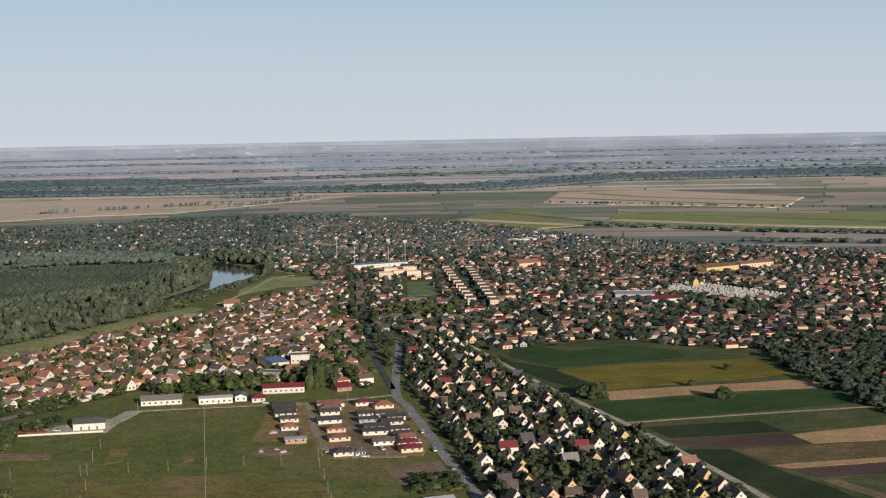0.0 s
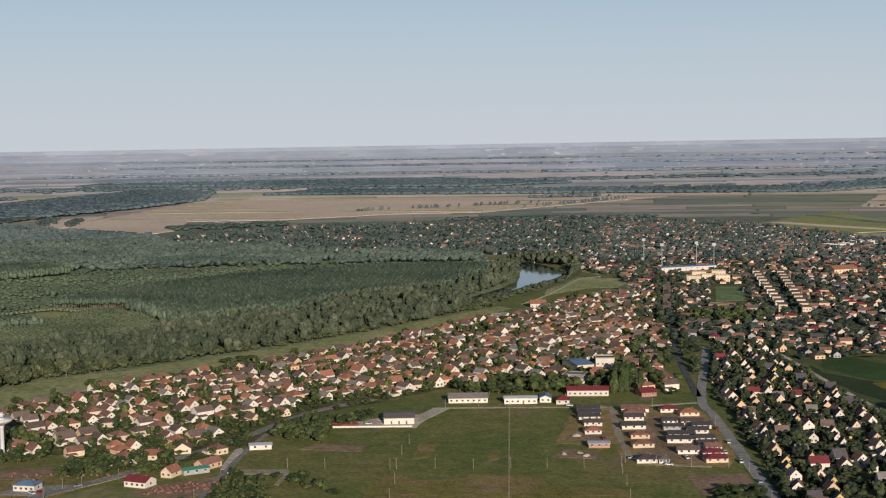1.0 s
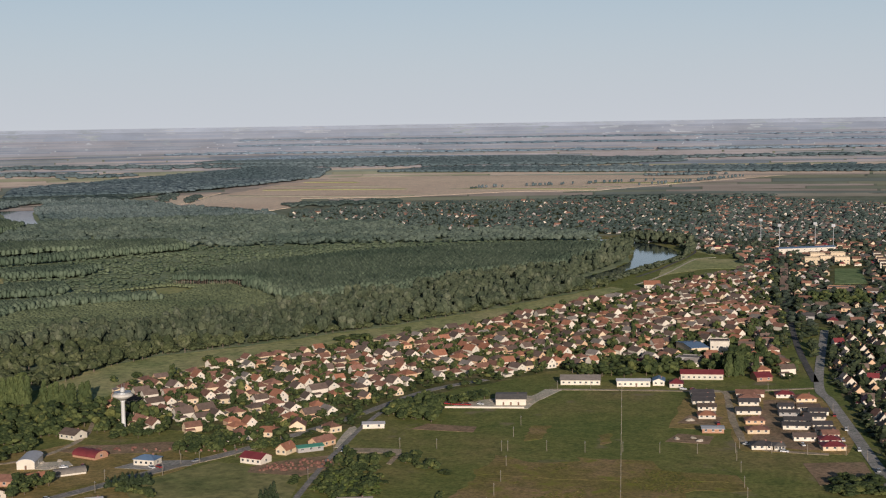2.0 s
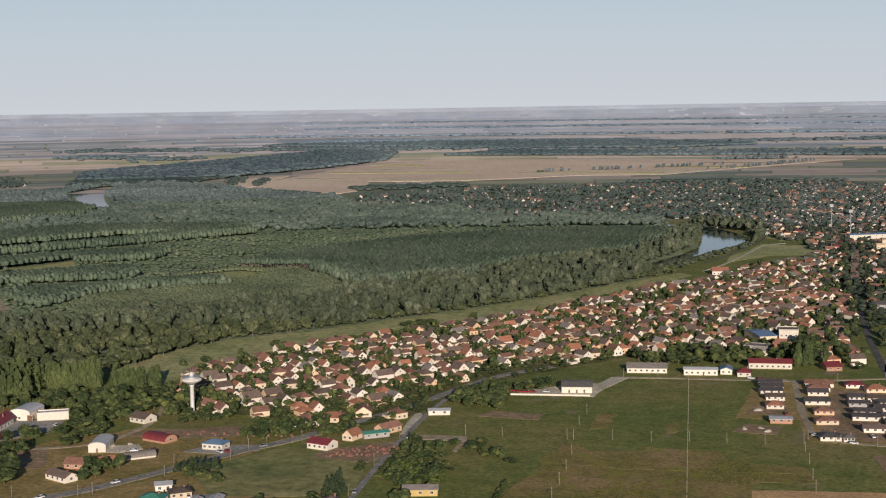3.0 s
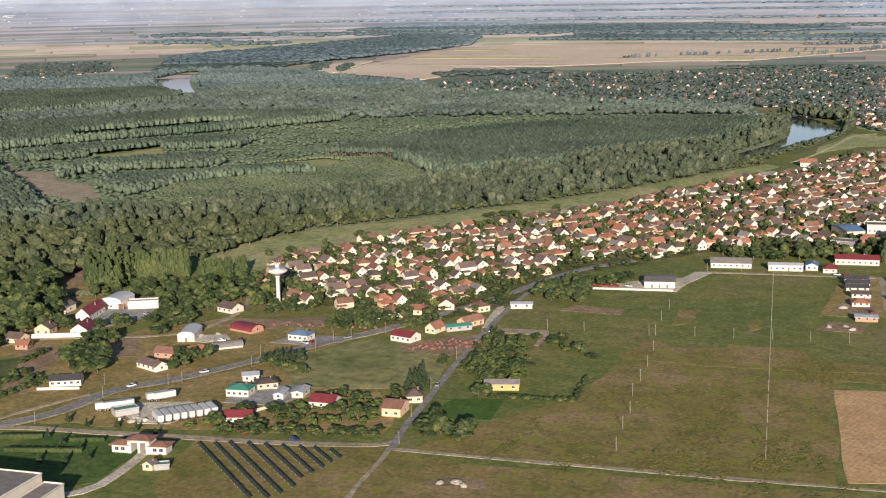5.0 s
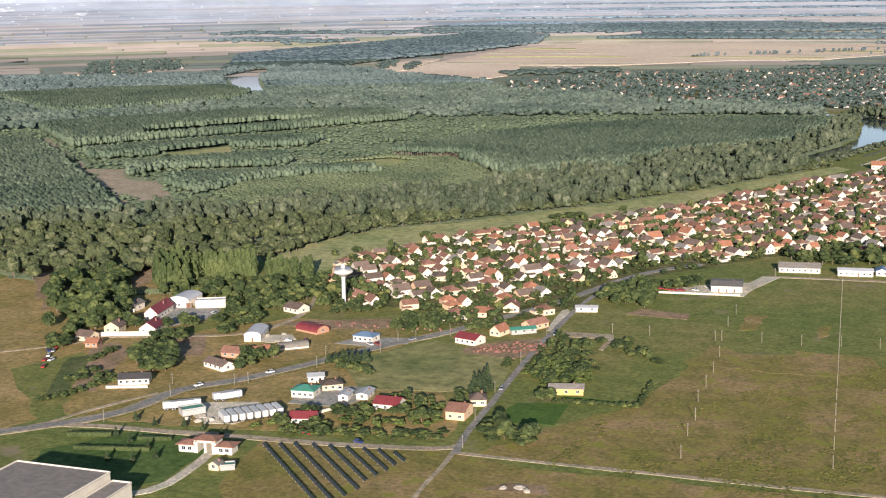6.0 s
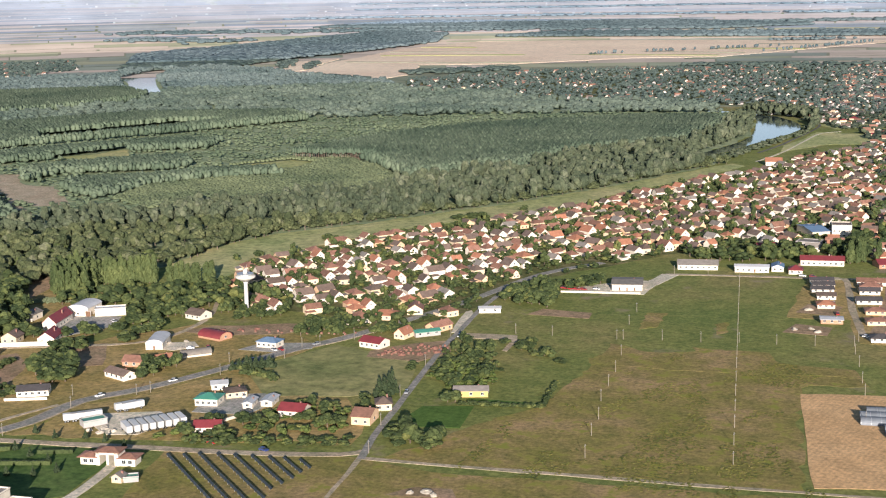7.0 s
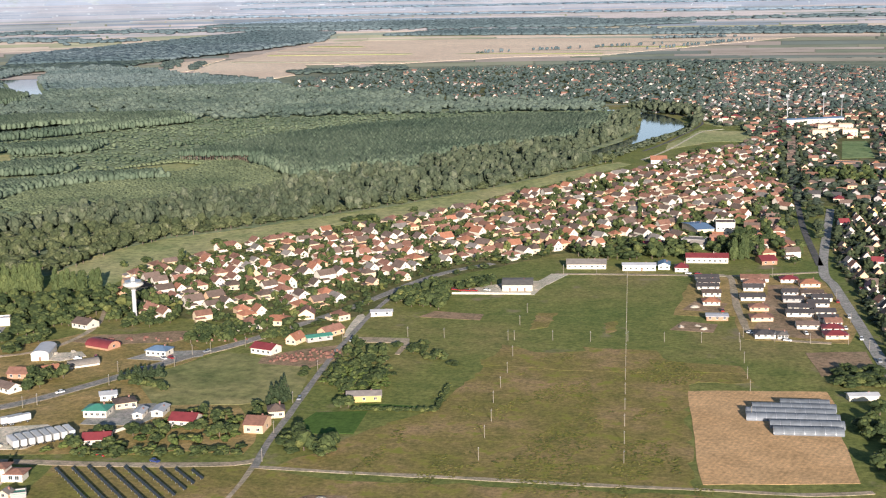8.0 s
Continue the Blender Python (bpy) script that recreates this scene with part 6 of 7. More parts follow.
def trailer(m):
    t = thing("lorry_trailer", "white box lorry trailer parked on gravel", "trailer", m, "parked trailers")
    part("box", Shape().box(-1.2, -4.9, 1.1, 1.2, 4.9, 3.6, 0, 0.08).mesh("box", WHITE_PAINT), t)
    part("chassis", Shape().box(-0.9, -4.7, 0.8, 0.9, 4.7, 1.1).mesh("chassis", STEEL), t)
    for y in (-4.1, -3.0, 3.2):
        for x in (-1.1, 1.1):
            w = Shape().lathe([(0.5, -0.15), (0.52, 0), (0.5, 0.15)], 12)
            wheel = part("wheel", Shape().put([(x + z, y + a, 0.5 + b) for a, b, z in w.v], w.f).mesh("wheel", TYRE), t)
            r = Shape().lathe([(0.28, -0.17), (0.28, 0.17)], 8)
            part("rim", Shape().put([(x + z, y + a, 0.5 + b) for a, b, z in r.v], r.f).mesh("rim", STEEL), wheel, "grey steel rim")
    return t


TYRE = plain("black_rubber", (0.02, 0.02, 0.02), 0.8, 0.1, 2.0, by_object=0, bump=0)
CAR_PAINTS = {"white": plain("white_car_paint", (0.75, 0.75, 0.75), 0.3, 0.03, 1.0, bump=0), "dark blue": plain("blue_car_paint", (0.04, 0.06, 0.2), 0.3, 0.03, 1.0, bump=0), "silver": plain("silver_car_paint", (0.45, 0.46, 0.48), 0.3, 0.03, 1.0, 0.4, bump=0), "red": plain("red_car_paint", (0.35, 0.03, 0.03), 0.3, 0.03, 1.0, bump=0)}


def car(colour, m):
    c = thing("car", f"small {colour} hatchback parked beside the road", "car", m, "parked cars")
    body = Shape().put([(x, y, z) for x in (-0.85, 0.85) for y, z in ((-2.05, 0.35), (-2.05, 0.75), (-1.0, 0.9), (1.9, 0.95), (2.05, 0.4))], [(0, 1, 2, 3, 4), (9, 8, 7, 6, 5), (0, 5, 6, 1), (1, 6, 7, 2), (2, 7, 8, 3), (3, 8, 9, 4), (4, 9, 5, 0)])
    part("body", body.mesh("body", CAR_PAINTS[colour]), c)
    cabin = Shape().put([(x * k, y, z) for x in (-0.8, 0.8) for y, z, k in ((-1.0, 0.9, 1), (-0.3, 1.45, 0.8), (1.3, 1.45, 0.8), (1.85, 0.95, 1))], [(0, 1, 2, 3), (7, 6, 5, 4), (0, 4, 5, 1), (1, 5, 6, 2), (2, 6, 7, 3)])
    part("cabin", cabin.mesh("cabin", GLASS), c)
    part("roof", Shape().box(-0.64, -0.3, 1.45, 0.64, 1.3, 1.5).mesh("roof", CAR_PAINTS[colour]), c)
    for y in (-1.3, 1.25):
        for x in (-0.8, 0.8):
            w = Shape().lathe([(0.3, -0.1), (0.32, 0), (0.3, 0.1)], 10)
            wheel = part("wheel", Shape().put([(x + z, y + a, 0.32 + b) for a, b, z in w.v], w.f).mesh("wheel", TYRE), c)
            r = Shape().lathe([(0.18, -0.12), (0.18, 0.12)], 8)
            part("rim", Shape().put([(x + z, y + a, 0.32 + b) for a, b, z in r.v], r.f).mesh("rim", STEEL), wheel, "grey steel rim")
    return c


first = trailer(pose(-354, 461, 0.17, 0, 0, -48))
for x, y, turn in ((-352, 463.5, -48), (-356.5, 459, -48), (-345, 479, -35), (-342.5, 480.5, -35)):
    copy_thing(first, pose(x, y, 0.17, 0, 0, turn))
for k in range(8):
    copy_thing(first, pose(-327.0 + 2.1 * k, 453.5 + 2.5 * k, 0.17, 0, 0, 50))
rng = np.random.default_rng(9)
cars = {}
for x, y, turn in ((-333, 566, -28), (-350, 523, -30), (-368, 492, -20), (-317, 603, -28), (-332, 586, 60), (-329, 588, 60), (-237, 764, 80), (-233, 763, 80), (-229, 763, 80), (-225, 764, 80), (-218, 767, 80), (-41, 689, 80), (-90, 790, 10), (-84, 770, 5), (-79, 745, 8), (-56, 735, 90), (-33, 705, 20), (-14, 720, 8), (-20, 780, 8), (-38, 805, 95), (-286, 452, 80), (-262, 451, 75), (-306, 512, 30), (-110, 838, 85), (-104, 838, 80), (-60, 700, 70), (-13, 745, 8), (-6, 700, 8), (3, 660, 8), (-254, 640, 10), (-240, 540, 12), (-366, 580, 40), (-374, 576, 120), (-457, 600, 30), (-445, 612, 60), (-464, 499, 20), (-468, 506, 35), (-472, 514, 30), (-474, 513, 60), (-476, 521, 25), (-481, 529, 40), (-483, 535, 15), (-482, 526, 70), (-456, 489, 30), (-461, 500, 10), (-486, 541, 45)):
    colour = ("white", "silver", "dark blue", "red", "white")[int(rng.integers(0, 5))]
    m = pose(x, y, 0.2, 0, 0, turn)
    if colour in cars:
        copy_thing(cars[colour], m)
    else:
        cars[colour] = car(colour, m)

# ---- poles, masts ----


def pole(m, tall=5.2):
    p = thing("power_pole", "pale concrete power pole with a short crossarm", "pole", m, "power poles in the meadow")
    part("shaft", Shape().lathe([(0.15, 0), (0.12, tall * 0.5), (0.09, tall)], 8).mesh("shaft", TIMBER), p)
    part("crossarm", Shape().box(-0.6, -0.06, tall - 0.55, 0.6, 0.06, tall - 0.45).mesh("crossarm", STEEL), p)
    part("insulator", Shape().lathe([(0.07, tall - 0.05), (0.1, tall + 0.08), (0.05, tall + 0.2)], 8).mesh("insulator", WHITE_PAINT), p)
    return p


first = pole(pose(-229, 655, 0))
lines = [[(-210, 657), (-177, 660), (-155, 665), (-136, 667), (-118, 672), (-100, 674), (-82, 677), (-64, 682), (-47, 686), (-30, 687), (-12, 689)], [(-182, 720), (-179, 692), (-174, 661), (-167, 631), (-162, 602), (-159, 579), (-156, 556), (-150, 531), (-147, 510), (-142, 484)], [(-63, 692), (-62, 667), (-58, 645), (-54, 618), (-51, 599), (-47, 560)], [(-185, 824), (-165, 828), (-60, 842)], [(-145 + 57 * k / 15, 823 - 329 * k / 15) for k in range(16)], [(-373, 433), (-370, 474), (-381, 490), (-354, 500), (-350, 505), (-335, 540), (-320, 575), (-303, 618)], [(-222, 462), (-232, 495), (-241, 535), (-250, 585), (-259, 640)], [(-342, 560), (-322, 597), (-315, 603)], [(-21, 790), (-12, 735), (-2, 680), (8, 625)]]
for line in lines:
    for x, y in line:
        copy_thing(first, pose(x + 0.01, y, 0, 0, 0, 70))
mast = None
for x, y in ((-114, 1783), (-72, 1816), (-49, 1786), (-144, 1875)):
    if mast is None:
        mast = thing("floodlight_mast", "tall grey floodlight mast at the stadium", "mast", pose(x, y, 0), "stadium floodlights")
        part("shaft", Shape().lathe([(0.6, 0), (0.45, 15), (0.3, 29)], 10).mesh("shaft", STEEL), mast)
        part("lamp_head", Shape().box(-2.2, -0.3, 28, 2.2, 0.3, 31.5).mesh("lamp_head", STEEL), mast)
    else:
        copy_thing(mast, pose(x, y, 0))

# ---- polytunnels in the stubble field ----
PLASTIC = plain("clouded_tunnel_plastic", (0.15, 0.165, 0.185), 0.6, 0.25, 0.4)
for (x0, y0), (x1, y1) in (((-37, 582), (-17, 585)), ((-48, 574), (-14, 579)), ((-50, 567), (-14, 572)), ((-49, 560), (-12, 565)), ((-39, 552), (-10, 557)), ((-37, 544), (-10, 548.5))):
    a, b = Vector((x0, y0)), Vector((x1, y1))
    l, turn = (b - a).length, math.degrees(math.atan2(y1 - y0, x1 - x0))
    t = thing("polytunnel", "long arched polytunnel with clouded plastic skin", "greenhouse", pose(x0, y0, 0, 0, 0, turn), "polytunnels in the stubble field")
    n, r = 10, 3.0
    arc = [(r * math.cos(math.pi * k / n), 0.5 + 2.3 * math.sin(math.pi * k / n)) for k in range(n + 1)]
    ring = [(r, 0)] + arc + [(-r, 0)]
    v = [(0, u, z) for u, z in ring] + [(l, u, z) for u, z in ring]
    k = len(ring)
    part("skin", Shape().put(v, [tuple(range(k)), tuple(range(2 * k - 1, k - 1, -1))] + [(i, i + k, i + k + 1, i + 1) for i in range(k - 1)]).mesh("skin", PLASTIC), t)
    hoop = Shape()
    for s in range(int(l / 4) + 1):
        for i in range(n):
            (u0, z0), (u1, z1) = arc[i], arc[i + 1]
            hoop.put([(s * 4 + e, u * 1.015, z + 0.03) for e in (-0.06, 0.06) for u, z in ((u0, z0), (u1, z1))], [(0, 2, 3, 1)])
    part("hoops", hoop.mesh("hoops", STEEL), t)
    part("door", DOOR_MESH, t, "", side(0, 0, 0, -90))

# ---- solar rows ----
PANEL = plain("dark_solar_glass", (0.03, 0.036, 0.038), 0.5, 0.15, 0.8, bump=0)
tilt_panel = Shape().put([(0, -0.42, 0.8), (3.7, -0.42, 0.8), (3.7, 0.35, 1.35), (0, 0.35, 1.35), (0, -0.44, 0.86), (3.7, -0.44, 0.86), (3.7, 0.33, 1.41), (0, 0.33, 1.41)], [(3, 2, 1, 0), (4, 5, 6, 7), (0, 1, 5, 4), (1, 2, 6, 5), (2, 3, 7, 6), (3, 0, 4, 7)]).mesh("panel", PANEL)
leg = Shape().box(1.5, -0.36, 0, 1.62, -0.24, 0.85).box(1.5, 0.16, 0, 1.62, 0.28, 1.25).mesh("support", STEEL)
for (x0, y0), length in zip(((-295, 434), (-289, 436), (-284, 439), (-277, 441), (-270, 442), (-263, 443), (-256, 444), (-250, 445), (-243, 445)), (68, 70, 66, 56, 46, 36, 28, 20, 12)):
    row = thing("solar_row", "long row of dark tilted solar panels on steel posts", "solar panels", pose(x0, y0, 0, 0, 0, -41.5), "solar rows beside the gravel road")
    for i in range(int(length / 4)):
        part("panel", tilt_panel, row, "", pose(i * 4, 0, 0))
        part("support", leg, row, "", pose(i * 4, 0, 0))

# ---- cemetery ----
CEMETERY = [(228, 1395), (238, 1465), (268, 1503), (342, 1370), (327, 1335), (281, 1330), (245, 1385)]
stone = Shape().box(-0.9, -0.9, 0, 0.9, 1.2, 0.5).box(-0.7, 0.9, 0.5, 0.7, 1.2, 1.6)
v, t, s = stone.tris()
w = scatter(CEMETERY, 3.9, 77, 0.3, 20)
p = np.c_[w, np.zeros(len(w))][:, None, :] + v[None] * np.random.default_rng(4).uniform(0.7, 1.4, (len(w), 1, 1))
tagged(new("gravestones", tri_mesh("gravestones", p.reshape(-1, 3), (t[None] + (np.arange(len(w)) * len(v))[:, None, None]).reshape(-1, 3), STONE)), "pale rows of gravestones in the cemetery", "cemetery", kind="stuff")
occupied += [(x, y, 2) for x, y in w[::4]]

# ---- yard clutter: heaps of brick, timber and rubble ----
HEAP_RED, HEAP_PALE = plain("broken_red_brick", (0.18, 0.085, 0.062), 0.9, 0.3, 1.2), plain("pale_rubble", (0.42, 0.37, 0.30), 0.9, 0.3, 1.2)


def heap(x, y, wide, tall, material, label, seed):
    """A low heap of loose lumps."""
    rng = np.random.default_rng(seed)
    h = thing("rubble_heap", label, "heap", pose(x, y, 0, 0, 0, rng.uniform(0, 360)), "heaps in the yards")
    bv, bf = BALLS[1]
    v = bv * [wide / 2, wide / 2.6, tall] * (1 + rng.uniform(-0.2, 0.2, (len(bv), 1)))
    v[:, 2] = np.maximum(v[:, 2], -0.05)
    part("mound", tri_mesh("mound", v, bf, material), h)
    s = Shape()
    for _ in range(14):
        a, r = rng.uniform(0, 6.28), rng.uniform(0.2, 0.75)
        px, py, pz = wide / 2 * r * math.cos(a), wide / 2.6 * r * math.sin(a), tall * (1 - r * r) * 0.8
        e = rng.uniform(0.15, 0.4)
        s.box(px - e, py - e * 0.6, pz - 0.1, px + e, py + e * 0.6, pz + e)
    part("lumps", s.mesh("lumps", material), h)


rng = np.random.default_rng(17)
stack_wood = Shape().box(-0.6, -0.5, 0, 0.6, -0.36, 0.12).box(-0.6, 0.36, 0, 0.6, 0.5, 0.12).box(-0.6, -0.5, 0.12, 0.6, 0.5, 0.16).mesh("pallet", TIMBER)
stack_brick = Shape().box(-0.55, -0.48, 0.16, 0.55, 0.48, 0.62).box(-0.53, -0.45, 0.62, 0.54, 0.46, 1.06).mesh("load", HEAP_RED)
rng = np.random.default_rng(12)
first = None
for k in range(84):
    x, y = (-279 + 2.3 * (k % 12) + 0.5 * (k // 12), 594 + 1.1 * (k % 12) + 3.6 * (k // 12)) if k < 60 else (-386 + 2.6 * (k - 60) * 1.3, 611 + 0.55 * (k - 60) * 1.3 + 2.5 * (k % 2))
    if rng.uniform() < 0.22 or x > -248:
        continue
    m = pose(x + rng.normal(0, 0.4), y + rng.normal(0, 0.4), 0, 0, 0, rng.uniform(0, 40)) @ Matrix.Diagonal((1.0, 1.0, rng.uniform(0.6, 1.4), 1))
    if first is None:
        first = thing("brick_pallet", "stack of red bricks on a wooden pallet", "brick pallet", Matrix.Identity(4), "brick stacks in the yards")
        part("pallet", stack_wood, first)
        part("load", stack_brick, first, "packed red bricks")
        first.matrix_basis = m
    else:
        copy_sized(first, m)
for k, (x, y) in enumerate(((-277, 598), (-272, 604), (-268, 598), (-264, 610), (-260, 602), (-257, 614), (-266, 618), (-253, 608), (-370, 618), (-362, 622), (-378, 614))):
    heap(x, y, rng.uniform(2.5, 5), rng.uniform(0.7, 1.5), HEAP_RED, "reddish heap of broken brick and tile", 80 + k)
for k, (x, y) in enumerate(((-390, 582), (-384, 588), (-380, 576), (-343, 450), (-337, 449), (-333, 452), (-339, 455), (-190, 428), (-185, 431), (-181, 428), (-96, 706), (-88, 710), (-84, 704), (-95, 752), (-452, 592), (-448, 598), (-457, 604), (-226, 768), (-215, 780))):
    heap(x, y, rng.uniform(3, 6), rng.uniform(0.6, 1.3), HEAP_PALE, "pale heap of rubble and timber", 40 + k)

# ---- the village, the weekend houses and the town ----
rng = np.random.default_rng(21)
spots = rows_in(VILLAGE, 31, 12.8, 20, 16, 4, 0.14)
spots = spots[free(spots, 4)]
spots = spots[(spots[:, 1] > 765) | (rng.uniform(size=len(spots)) < 0.74)]
d = np.hypot(spots[:, 0], spots[:, 1])
order = np.argsort(d)
turns_v = np.where(rng.uniform(size=len(spots)) < 0.7, 52, 142) + rng.normal(0, 5, len(spots))
near = order[:185]
build_houses(VILLAGE_KINDS, spots[near, :2], turns_v[near], 1)
rest = order[185:]
stuff_houses("village_houses", VILLAGE_KINDS, spots[rest, :2], turns_v[rest], "further village houses with tiled roofs among gardens", 2)
occupied += [(x, y, 4.2) for x, y, _ in spots]

spots_w = rows_in(WEEKEND, -9, 15.5, 13.0, 13.5, 6, 0.16)
spots_w = spots_w[free(spots_w, 4)]
d = np.hypot(spots_w[:, 0], spots_w[:, 1])
order = np.argsort(d)
turns_w = np.where(rng.uniform(size=len(spots_w)) < 0.85, 12, 102) + rng.normal(0, 6, len(spots_w))
near = order[:95]
build_houses(WEEKEND_KINDS, spots_w[near, :2], turns_w[near], 3, 0.74, 0.94)
rest = order[95:]
stuff_houses("weekend_houses", WEEKEND_KINDS, spots_w[rest, :2], turns_w[rest], "further small white gabled houses in dark gardens", 4, 0.72, 0.92)
occupied += [(x, y, 4.2) for x, y, _ in spots_w]

CENTRE = [(-118, 925), (-104, 1000), (-66, 1112), (-58, 1100), (-50, 1000), (-42, 905), (-62, 890), (-100, 900)]
spots_c = rows_in(CENTRE, -10, 15, 24, 18, 9, 0.12)
spots_c = spots_c[free(spots_c, 4)]
stuff_houses("village_houses", VILLAGE_KINDS, spots_c[:, :2], 100 + rng.normal(0, 8, len(spots_c)), "houses between the village and the town", 19)
occupied += [(x, y, 4.2) for x, y, _ in spots_c]

TOWN_KINDS = kinds((("grey", "terracotta", False, 8.0, 14.0, 3.0, 3.0), ("cream", "terracotta", False, 8.0, 13.0, 3.2, 3.0), ("peach", "brown", True, 10.0, 13.0, 3.0, 2.8), ("grey", "brown", False, 8.5, 13.0, 3.0, 3.2), ("grey", "dark", False, 8.0, 12.0, 3.0, 3.0), ("white", "orange", True, 10.0, 12.0, 3.2, 2.8), ("grey", "terracotta", False, 9.0, 12.0, 3.0, 3.0), ("cream", "terracotta", False, 8.0, 12.0, 3.4, 3.4), ("cream", "red", True, 10.0, 13.0, 3.2, 2.8)))
spots_t = rows_in(TOWN, 72, 15, 25, 20, 8, 0.15)
spots_t = spots_t[free(spots_t, 6)]
PITCH_CLEAR = [(-46, 1565), (-12, 1572), (0, 1420), (4, 1375), (-40, 1370), (-44, 1410)]
spots_t = spots_t[~inside(PITCH_CLEAR, spots_t[:, :2])]
left = spots_t[:, 0] < -250 - 0.05 * (spots_t[:, 1] - 2000)
spots_t = spots_t[(rng.uniform(size=len(spots_t)) < np.where(left, 0.32, 0.9))]
turns_t = np.where(rng.uniform(size=len(spots_t)) < 0.45, 10, 96) + rng.normal(0, 7, len(spots_t))
FAR_KINDS = kinds((("grey", "brown", False, 8.0, 12.0, 3.2, 3.0), ("grey", "terracotta", False, 8.5, 12.0, 3.2, 3.0), ("cream", "brown", True, 10.0, 12.0, 3.2, 2.6), ("white", "terracotta", False, 8.0, 12.0, 3.4, 3.0), ("grey", "dark", False, 8.0, 12.0, 3.2, 3.0)))
beyond = np.hypot(spots_t[:, 0], spots_t[:, 1]) > 1850
stuff_houses("town_houses", FAR_KINDS, spots_t[beyond, :2], turns_t[beyond], "far town houses with pale walls among trees", 6, 0.58, 0.8)
spots_t, turns_t = spots_t[~beyond], turns_t[~beyond]
stuff_houses("town_houses", TOWN_KINDS, spots_t[:, :2], turns_t, "distant town houses with terracotta roofs", 5, 0.6, 0.85)

hamlet = [(-2402, 2828), (-2260, 3002), (-1975, 2643), (-1964, 2309), (-2060, 2380)]
spots_h = rows_in(hamlet, -40, 24, 44, 34, 15, 0.3)
stuff_houses("hamlet_houses", FAR_KINDS, spots_h[:, :2], rng.uniform(0, 180, len(spots_h)), "white houses of a far hamlet beyond the river", 16, 0.5, 0.75)
w = scatter(hamlet, 16, 17, 0.5)
plant("hamlet_trees", DOME, w, rng.uniform(4, 8, len(w)), rng.uniform(7, 13, len(w)), WOOD_BELT, "trees of a far hamlet", "trees", 18)

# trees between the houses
for ring, spacing, seed, high, material, count_label in ((VILLAGE, 7.5, 31, 5.5, TREE_GARDEN, "garden trees between the village houses"), (WEEKEND, 6.6, 32, 5.6, TREE_SHADED, "dense garden trees round small houses, painted dark as in shade")):
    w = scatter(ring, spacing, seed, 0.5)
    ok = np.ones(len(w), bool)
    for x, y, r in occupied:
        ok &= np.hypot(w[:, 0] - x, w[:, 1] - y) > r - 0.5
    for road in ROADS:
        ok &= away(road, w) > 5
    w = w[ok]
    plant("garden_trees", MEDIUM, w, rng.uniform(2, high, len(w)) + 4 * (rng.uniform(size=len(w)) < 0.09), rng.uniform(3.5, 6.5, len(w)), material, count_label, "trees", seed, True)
w = scatter(TOWN, 9.5, 33, 0.5)
w = w[~inside(PITCH_CLEAR, w) & ~inside(CEMETERY, w)]
w = w[free(w, -1)]
w = w[rng.uniform(size=len(w)) < np.where(w[:, 0] < -260, 0.62, 0.6)]
far_side = np.hypot(*w.T) > 1900
plant("town_trees", FULL_REMOTE, w[far_side], rng.uniform(3, 8, far_side.sum()), rng.uniform(7, 12, far_side.sum()), WOOD_BELT, "trees in far gardens of the town", "trees", 35)
w = w[~far_side]
plant("town_trees", FAINT, w, rng.uniform(2.5, 6.5, len(w)), rng.uniform(5, 8.5, len(w)), TREE_TOWN, "trees in gardens and streets of the town", "trees", 34)

# ---- single trees ----


def limbed_trunk(seed, top=0.55, limbs=4):
    """A tapered trunk with limbs that reach into the crown, one metre high."""
    rng = np.random.default_rng(seed)
    v, f = trunk(top, 0.03, 7)
    vs, fs, n = [v], [f], len(v)
    for k in range(limbs):
        a = k * 2.4 + rng.uniform(-0.4, 0.4)
        z0, z1, out = rng.uniform(0.25, 0.42), rng.uniform(0.55, 0.75), rng.uniform(0.15, 0.28)
        side_way = np.array([-math.sin(a), math.cos(a), 0])
        base, tip = np.array([0, 0, z0]), np.array([out * math.cos(a), out * math.sin(a), z1])
        q = np.array([base + side_way * 0.014, base - side_way * 0.014, base + [0, 0, 0.03], tip + side_way * 0.004, tip - side_way * 0.004, tip + [0, 0, 0.01]])
        vs.append(q)
        fs.append(np.array([(0, 1, 4), (0, 4, 3), (1, 2, 5), (1, 5, 4), (2, 0, 3), (2, 3, 5)]) + n)
        n += 6
    return np.concatenate(vs), np.concatenate(fs)


TREE_FORMS = {}
for name, form, clumps, tufts, size, material, seeds in (("broad_tree", "round", 11, 5, 0.26, TREE_GARDEN, 6), ("poplar_tree", "poplar", 10, 5, 0.30, TREE_POPLAR, 4), ("conifer_tree", "cone", 14, 8, 0.30, TREE_DARK, 3), ("shrub", "round", 6, 4, 0.30, TREE_GARDEN, 4), ("willow_tree", "round", 9, 5, 0.28, WOOD_MIX, 4)):
    for s in range(seeds):
        v, t = crown(300 + s * 7 + len(name), clumps, 1, tufts, form, size)
        if name == "shrub":
            v = v * [1, 1, 1.1] - [0, 0, 0.18]
        b, c = limbed_trunk(s, 0.3 if name == "shrub" else 0.6)
        TREE_FORMS.setdefault(name, []).append((tri_mesh("crown", v, t, material), tri_mesh("trunk", b, c, BARK)))
TREE_WORDS = {"broad_tree": ("leafy green garden tree with a rounded crown", "tree"), "poplar_tree": ("tall narrow poplar with dense green leaves", "tree"), "conifer_tree": ("dark pointed conifer in a garden", "tree"), "shrub": ("dense green shrub close to the ground", "shrub"), "willow_tree": ("broad grey-green willow at the wood's edge", "tree")}
tree_first, tree_count = {}, [0]


